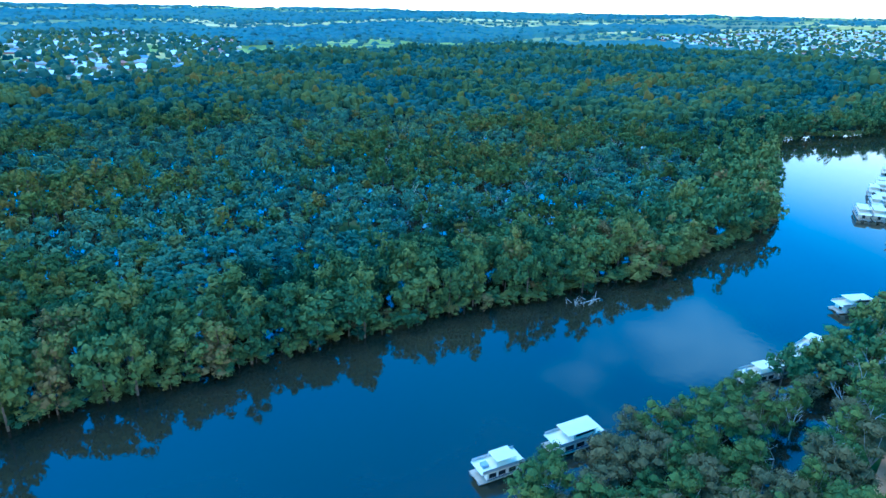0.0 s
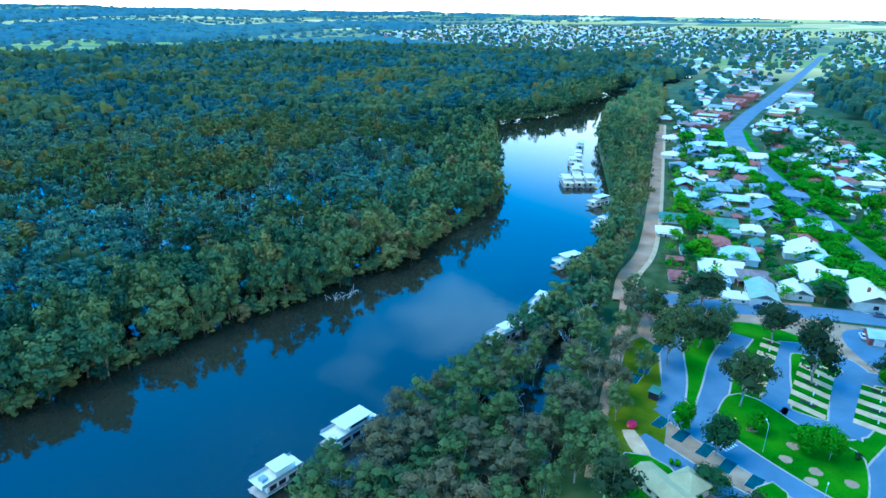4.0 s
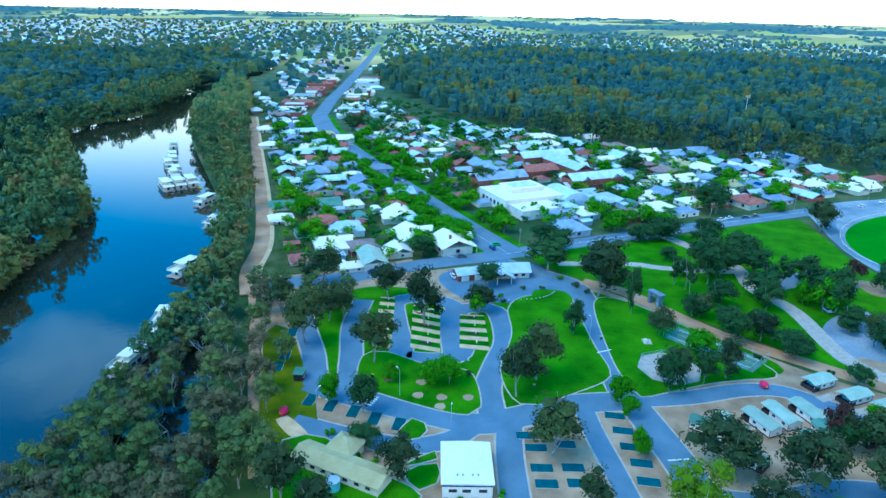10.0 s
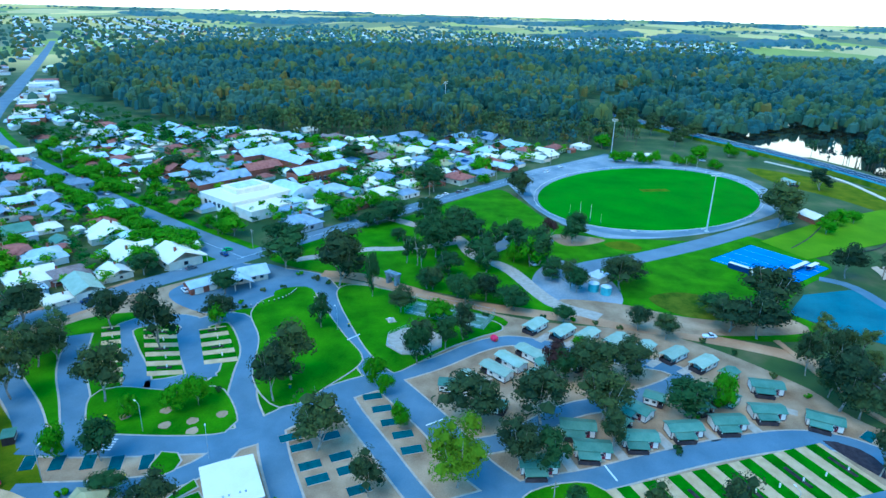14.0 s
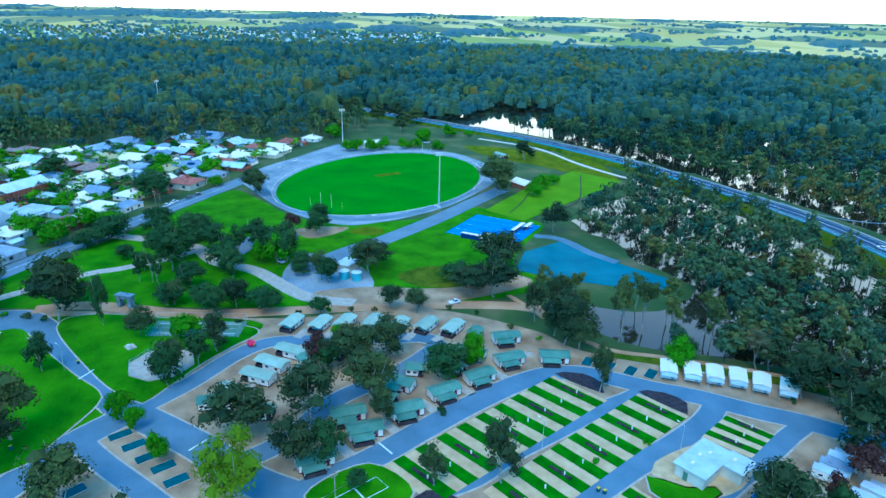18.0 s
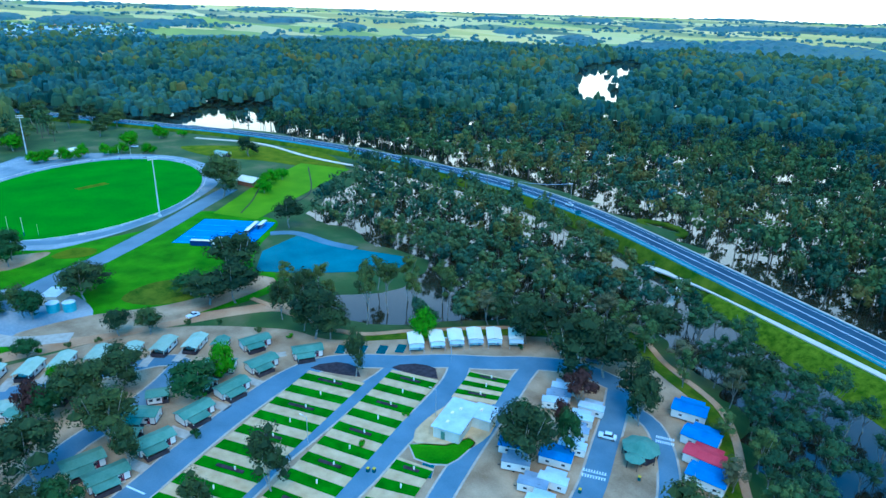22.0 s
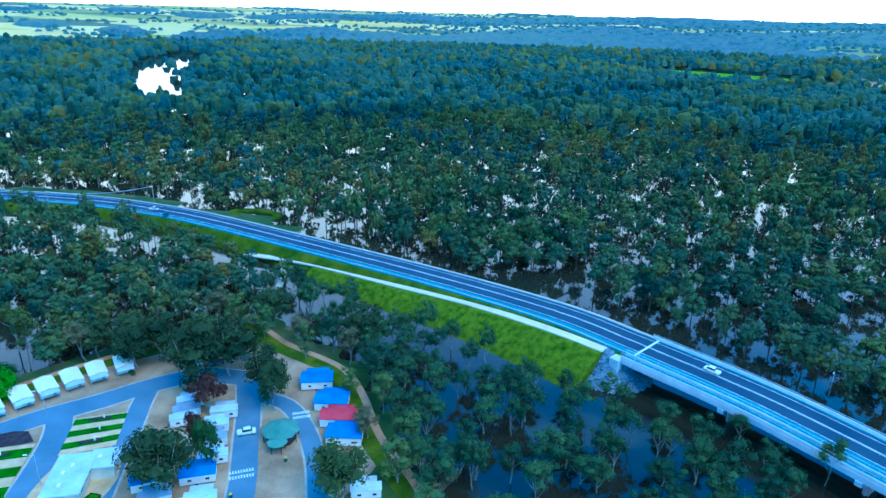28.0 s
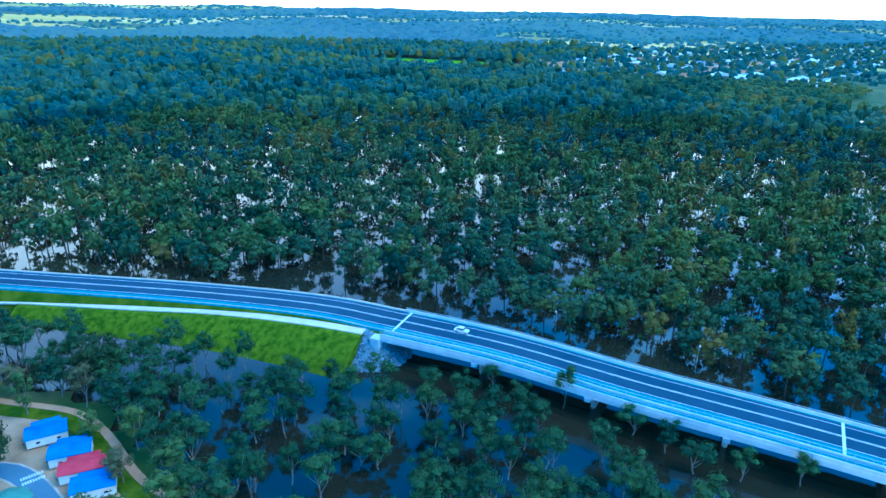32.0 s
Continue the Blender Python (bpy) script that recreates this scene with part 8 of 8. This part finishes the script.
for i in range(0, 96, 8):
    p, q = rim[i], rim[(i + 1) % 96]
    put(signs, at(p[0] * 0.998 + 0.8, p[1], 0.1, math.degrees(math.atan2(q[1] - p[1], q[0] - p[0]))))
for x, y, a, l in ((274.5, -117, -45, 14), (264.5, -96.5, -45, 10), (276, -123, -45, 8), (268, -92, 47, 12)):
    bench = tagged(new("team_shelter"), "long white-roofed dugout shelter beside the courts", "shelter", "team shelters")
    boxes("roof", [(0, 0, 2.3, l, 2.0, 0.12)], M_WHITEROOF, bench)
    boxes("back_wall", [(0, 0.9, 0, l, 0.12, 2.3)], M_NAVY, bench)
    boxes("bench", [(0, 0.2, 0.45, l * 0.95, 0.4, 0.08)], M_STEEL, bench)
    for s in (-0.48, 0.48):
        boxes("post", [(l * s, -0.9, 0, 0.1, 0.1, 2.3)], M_STEEL, bench)
    bench.matrix_basis = at(x, y, 0.16, a)
for a, b in (((292, -94), (267.5, -119.5)), ((298, -100), (273.5, -125.5)), ((286, -88), (262, -113.5)), ((280.5, -83), (256.5, -108)), ((303.5, -106), (279, -130.5))):
    setting(ribbon("court_line", [a, b], 0.12, 0.195, M_WHITELINE, thick=0.012), "white court line", "line")
ditch = setting(ribbon("green_ditch", [(380, -176), (326, -142), (303, -124)], 0.7, 0.14, M_DARK, thick=0.1), "dark ditch line across the bowling rinks", "ditch")
setting(ribbon("green_ditch", [(372, -201), (318, -172), (301, -148)], 0.7, 0.14, M_DARK, thick=0.1), "dark ditch line across the bowling rinks", "ditch")
club = tagged(new("clubhouse"), "brick clubhouse with white gable roof", "building")
boxes("wall", [(0, 0, 0, 12, 9, 3)], M_BRICK, club)
bm = bmesh.new()
gable_roof(bm, 12, 9, 3, 1.8, 0.8)
part("roof", bm, M_WHITEROOF, club)
for x in (-4, 0, 4):
    window(club, x, -4.53, 1.0, 1.6, 1.3, "y")
club.matrix_basis = at(352, -152, 0.1, 20)
stand = tagged(new("grandstand"), "long pale pavilion beside the oval", "building")
boxes("wall", [(0, 0, 0, 24, 8, 3.5)], M_WHITE, stand)
boxes("roof", [(0, 0, 3.5, 25, 11, 0.25)], M_WHITEROOF, stand)
for i in range(5):
    window(stand, -9 + i * 4.5, -4.03, 1.0, 2.0, 1.4, "y")
stand.matrix_basis = at(489, -82, 0.1, 105)
put(CAB_WHITE[0], at(432, -168, 0.1, 20))

# ---- houseboats ----
def houseboat(l, w, decks, label, canopy=M_WHITEROOF):
    b = tagged(new("houseboat"), label, "houseboat", "houseboats")
    for s in (-1, 1):
        bm = bmesh.new()
        tube(bm, (-l / 2, s * w * 0.32, 0.1), (l / 2, s * w * 0.32, 0.1), 0.55, 0.45, 10)
        part("pontoon", bm, M_STEEL, b)
    boxes("deck", [(0, 0, 0.5, l, w, 0.2)], M_KERB, b)
    boxes("saloon", [(0.04 * l, 0, 0.7, l * 0.74, w * 0.86, 2.3)], M_WHITE, b)
    boxes("roof_deck", [(0, 0, 3.0, l * 0.94, w, 0.16)], M_WHITEROOF, b)
    for s in (-1, 1):
        for x in (-0.22, -0.02, 0.2):
            boxes("window", [(l * x, s * w * 0.43, 1.2, l * 0.15, 0.1, 1.2)], M_GLASS, b)
        boxes("trim", [(0.04 * l, s * w * 0.431, 0.75, l * 0.74, 0.06, 0.25)], M_NAVY, b)
        boxes("railing", [(0, s * w * 0.49, 3.16, l * 0.9, 0.05, 0.8)], M_STEEL, b)
    boxes("door", [(-l * 0.331, 0, 0.7, 0.1, 1.4, 2.0)], M_GLASS, b)
    if decks > 1:
        boxes("cabin_top", [(l * 0.08, 0, 3.16, l * 0.42, w * 0.66, 2.0)], M_WHITE, b)
        boxes("upper_roof", [(l * 0.04, 0, 5.16, l * 0.6, w * 0.86, 0.14)], canopy, b)
        for s in (-1, 1):
            boxes("upper_window", [(l * 0.08, s * w * 0.331, 3.9, l * 0.34, 0.1, 0.9)], M_GLASS, b)
    else:
        boxes("canopy", [(l * 0.08, 0, 4.9, l * 0.42, w * 0.8, 0.12)], canopy, b)
        for s in (-1, 1):
            for x in (-0.12, 0.28):
                boxes("canopy_post", [(l * x, s * w * 0.38, 3.1, 0.1, 0.1, 1.85)], M_WHITE, b)
        boxes("spa", [(-l * 0.3, 0, 3.16, 1.6, 1.6, 0.7)], M_GREYROOF, b)
    boxes("swim_platform", [(l / 2 + 0.7, 0, 0.3, 1.4, w * 0.8, 0.15)], M_DARK, b)
    return b


HB = [houseboat(12.5, 5.2, 1, "white houseboat with roof-deck canopy moored at the bank"), houseboat(16, 6, 2, "white two-deck houseboat moored at the bank"), houseboat(20, 6.5, 2, "long white two-deck houseboat in a moored raft")]
for k, x, y, a in ((0, 13, 126, 27), (1, 33, 137, 27), (0, 93, 168.5, 22), (0, 104, 174.5, 25), (0, 117.5, 186, 38), (1, 150, 217.5, 10), (0, 195, 257, 20), (1, 217, 290, 14), (2, 224, 335, 66), (2, 231, 333, 66), (2, 238, 331, 66), (1, 243, 354, 64), (1, 250, 361, 62), (1, 258, 380, 60), (1, 267, 388, 60), (1, 275, 399, 58), (1, 297, 429, 55)):
    put(HB[k], at(x, y, WATER_Z - 0.15, a))
gang = tagged(new("gangway"), "grey metal gangway from houseboat to bank", "gangway", "gangways")
boxes("plank", [(0, 0, 0, 7, 1.3, 0.12)], M_STEEL, gang)
for s in (-0.65, 0.65):
    boxes("handrail", [(0, s, 0.9, 7, 0.06, 0.06)], M_STEEL, gang)
for x, y, a in ((22, 121, -45), (42, 131, -40), (160, 212, -40)):
    put(gang, at(x, y, -0.6, a))
boat = tagged(new("dinghy"), "small yellow dinghy tied beside the houseboats", "dinghy")
bm = bmesh.new()
vs = box(bm, 0, 0, 0, 3.6, 1.5, 0.6)
for v in vs:
    if v.co.z < 0.3:
        v.co.x *= 0.8
        v.co.y *= 0.7
part("hull", bm, M_YELLOW, boat)
boat.matrix_basis = at(236, 320, WATER_Z, 66)

# footbridge over the slough
fb = tagged(new("footbridge"), "narrow footbridge with pale deck and teal rails", "footbridge")
FB = [(106, -196), (109, -206), (113.5, -218), (117.5, -227.5)]
ribbon("deck", FB, 2.4, 0.55, M_PALEPATH, fb, 0.2, step=2)
for s in (-1.2, 1.2):
    ribbon("handrail", FB, 0.08, 1.6, M_TEALROOF, fb, 0.08, step=2, shift=s)
for i, p in enumerate(smooth_line(FB, 4)):
    for s in (-1.15, 1.15):
        boxes("post", [(p[0] + s, p[1], -3, 0.12, 0.12, 4.6)], M_STEEL, fb)

# timber poles and wires by the park road and the street
pole = tagged(new("power_pole"), "timber power pole with crossarm", "power pole", "power poles")
bm = bmesh.new()
tube(bm, (0, 0, 0), (0, 0, 9.5), 0.16, 0.11, 8)
part("pole", bm, M_BARK, pole)
boxes("crossarm", [(0, 0, 8.8, 0.12, 2.4, 0.12), (0, 0, 8.0, 0.12, 1.8, 0.12)], M_BARK, pole)
for y in (-1.0, -0.4, 0.4, 1.0):
    boxes("insulator", [(0, y, 8.92, 0.08, 0.08, 0.18)], M_WHITE, pole)
for x, y, a in ((112, -9, 30), (268, 142, 55), (300, 190, 55), (333, 243, 55), (370, 297, 55), (405, 348, 55), (252, 118, -30), (300, 88, -35), (350, 55, -35), (400, 20, -35), (450, -15, -35), (96, 45, 0)):
    put(pole, at(x, y, 0.05, a))
put(pole, at(218, -281, -1.0, 20, 1.25))
put(pole, at(262, -258, -0.5, 20, 1.1))
wire = tagged(new("overhead_cable"), "pale sagging overhead cable between two poles", "cable")
bm = bmesh.new()
run_ = [Vector((218 + 44 * t, -281 + 23 * t, 10.5 - 0.6 * t - 9.6 * t * (1 - t))) for t in np.linspace(0, 1, 13)]
for a, b in zip(run_, run_[1:]):
    tube(bm, a, b, 0.11, 0.11, 5)
part("strand", bm, M_STEEL, wire)
bin_ = tagged(new("rubbish_bin"), "dark green wheeled rubbish bin", "bin", "bins")
boxes("body", [(0, 0, 0, 0.6, 0.7, 1.0)], M_PAD, bin_)
boxes("lid", [(0, 0, 1.0, 0.64, 0.74, 0.08)], M_YELLOW, bin_)
for x, y in ((101, -67), (102, -66), (67, -99), (61, -113), (128, 104), (108, 86), (150, 63), (189, 57)):
    put(bin_, at(x, y, 0.15, 20))
kiosk = tagged(new("small_shelter"), "small dark green roofed shelter by the track", "shelter", "small shelters")
boxes("wall", [(0, 0, 0, 3.6, 2.6, 2.2)], M_DARK, kiosk)
boxes("roof", [(0, 0, 2.2, 4.2, 3.2, 0.15)], M_TEALROOF, kiosk)
boxes("counter", [(0, -1.4, 1.0, 3.0, 0.4, 0.08)], M_KERB, kiosk)
for x, y, a in ((147, 167, 40), (116, 121, 30)):
    put(kiosk, at(x, y, 0.1, a))
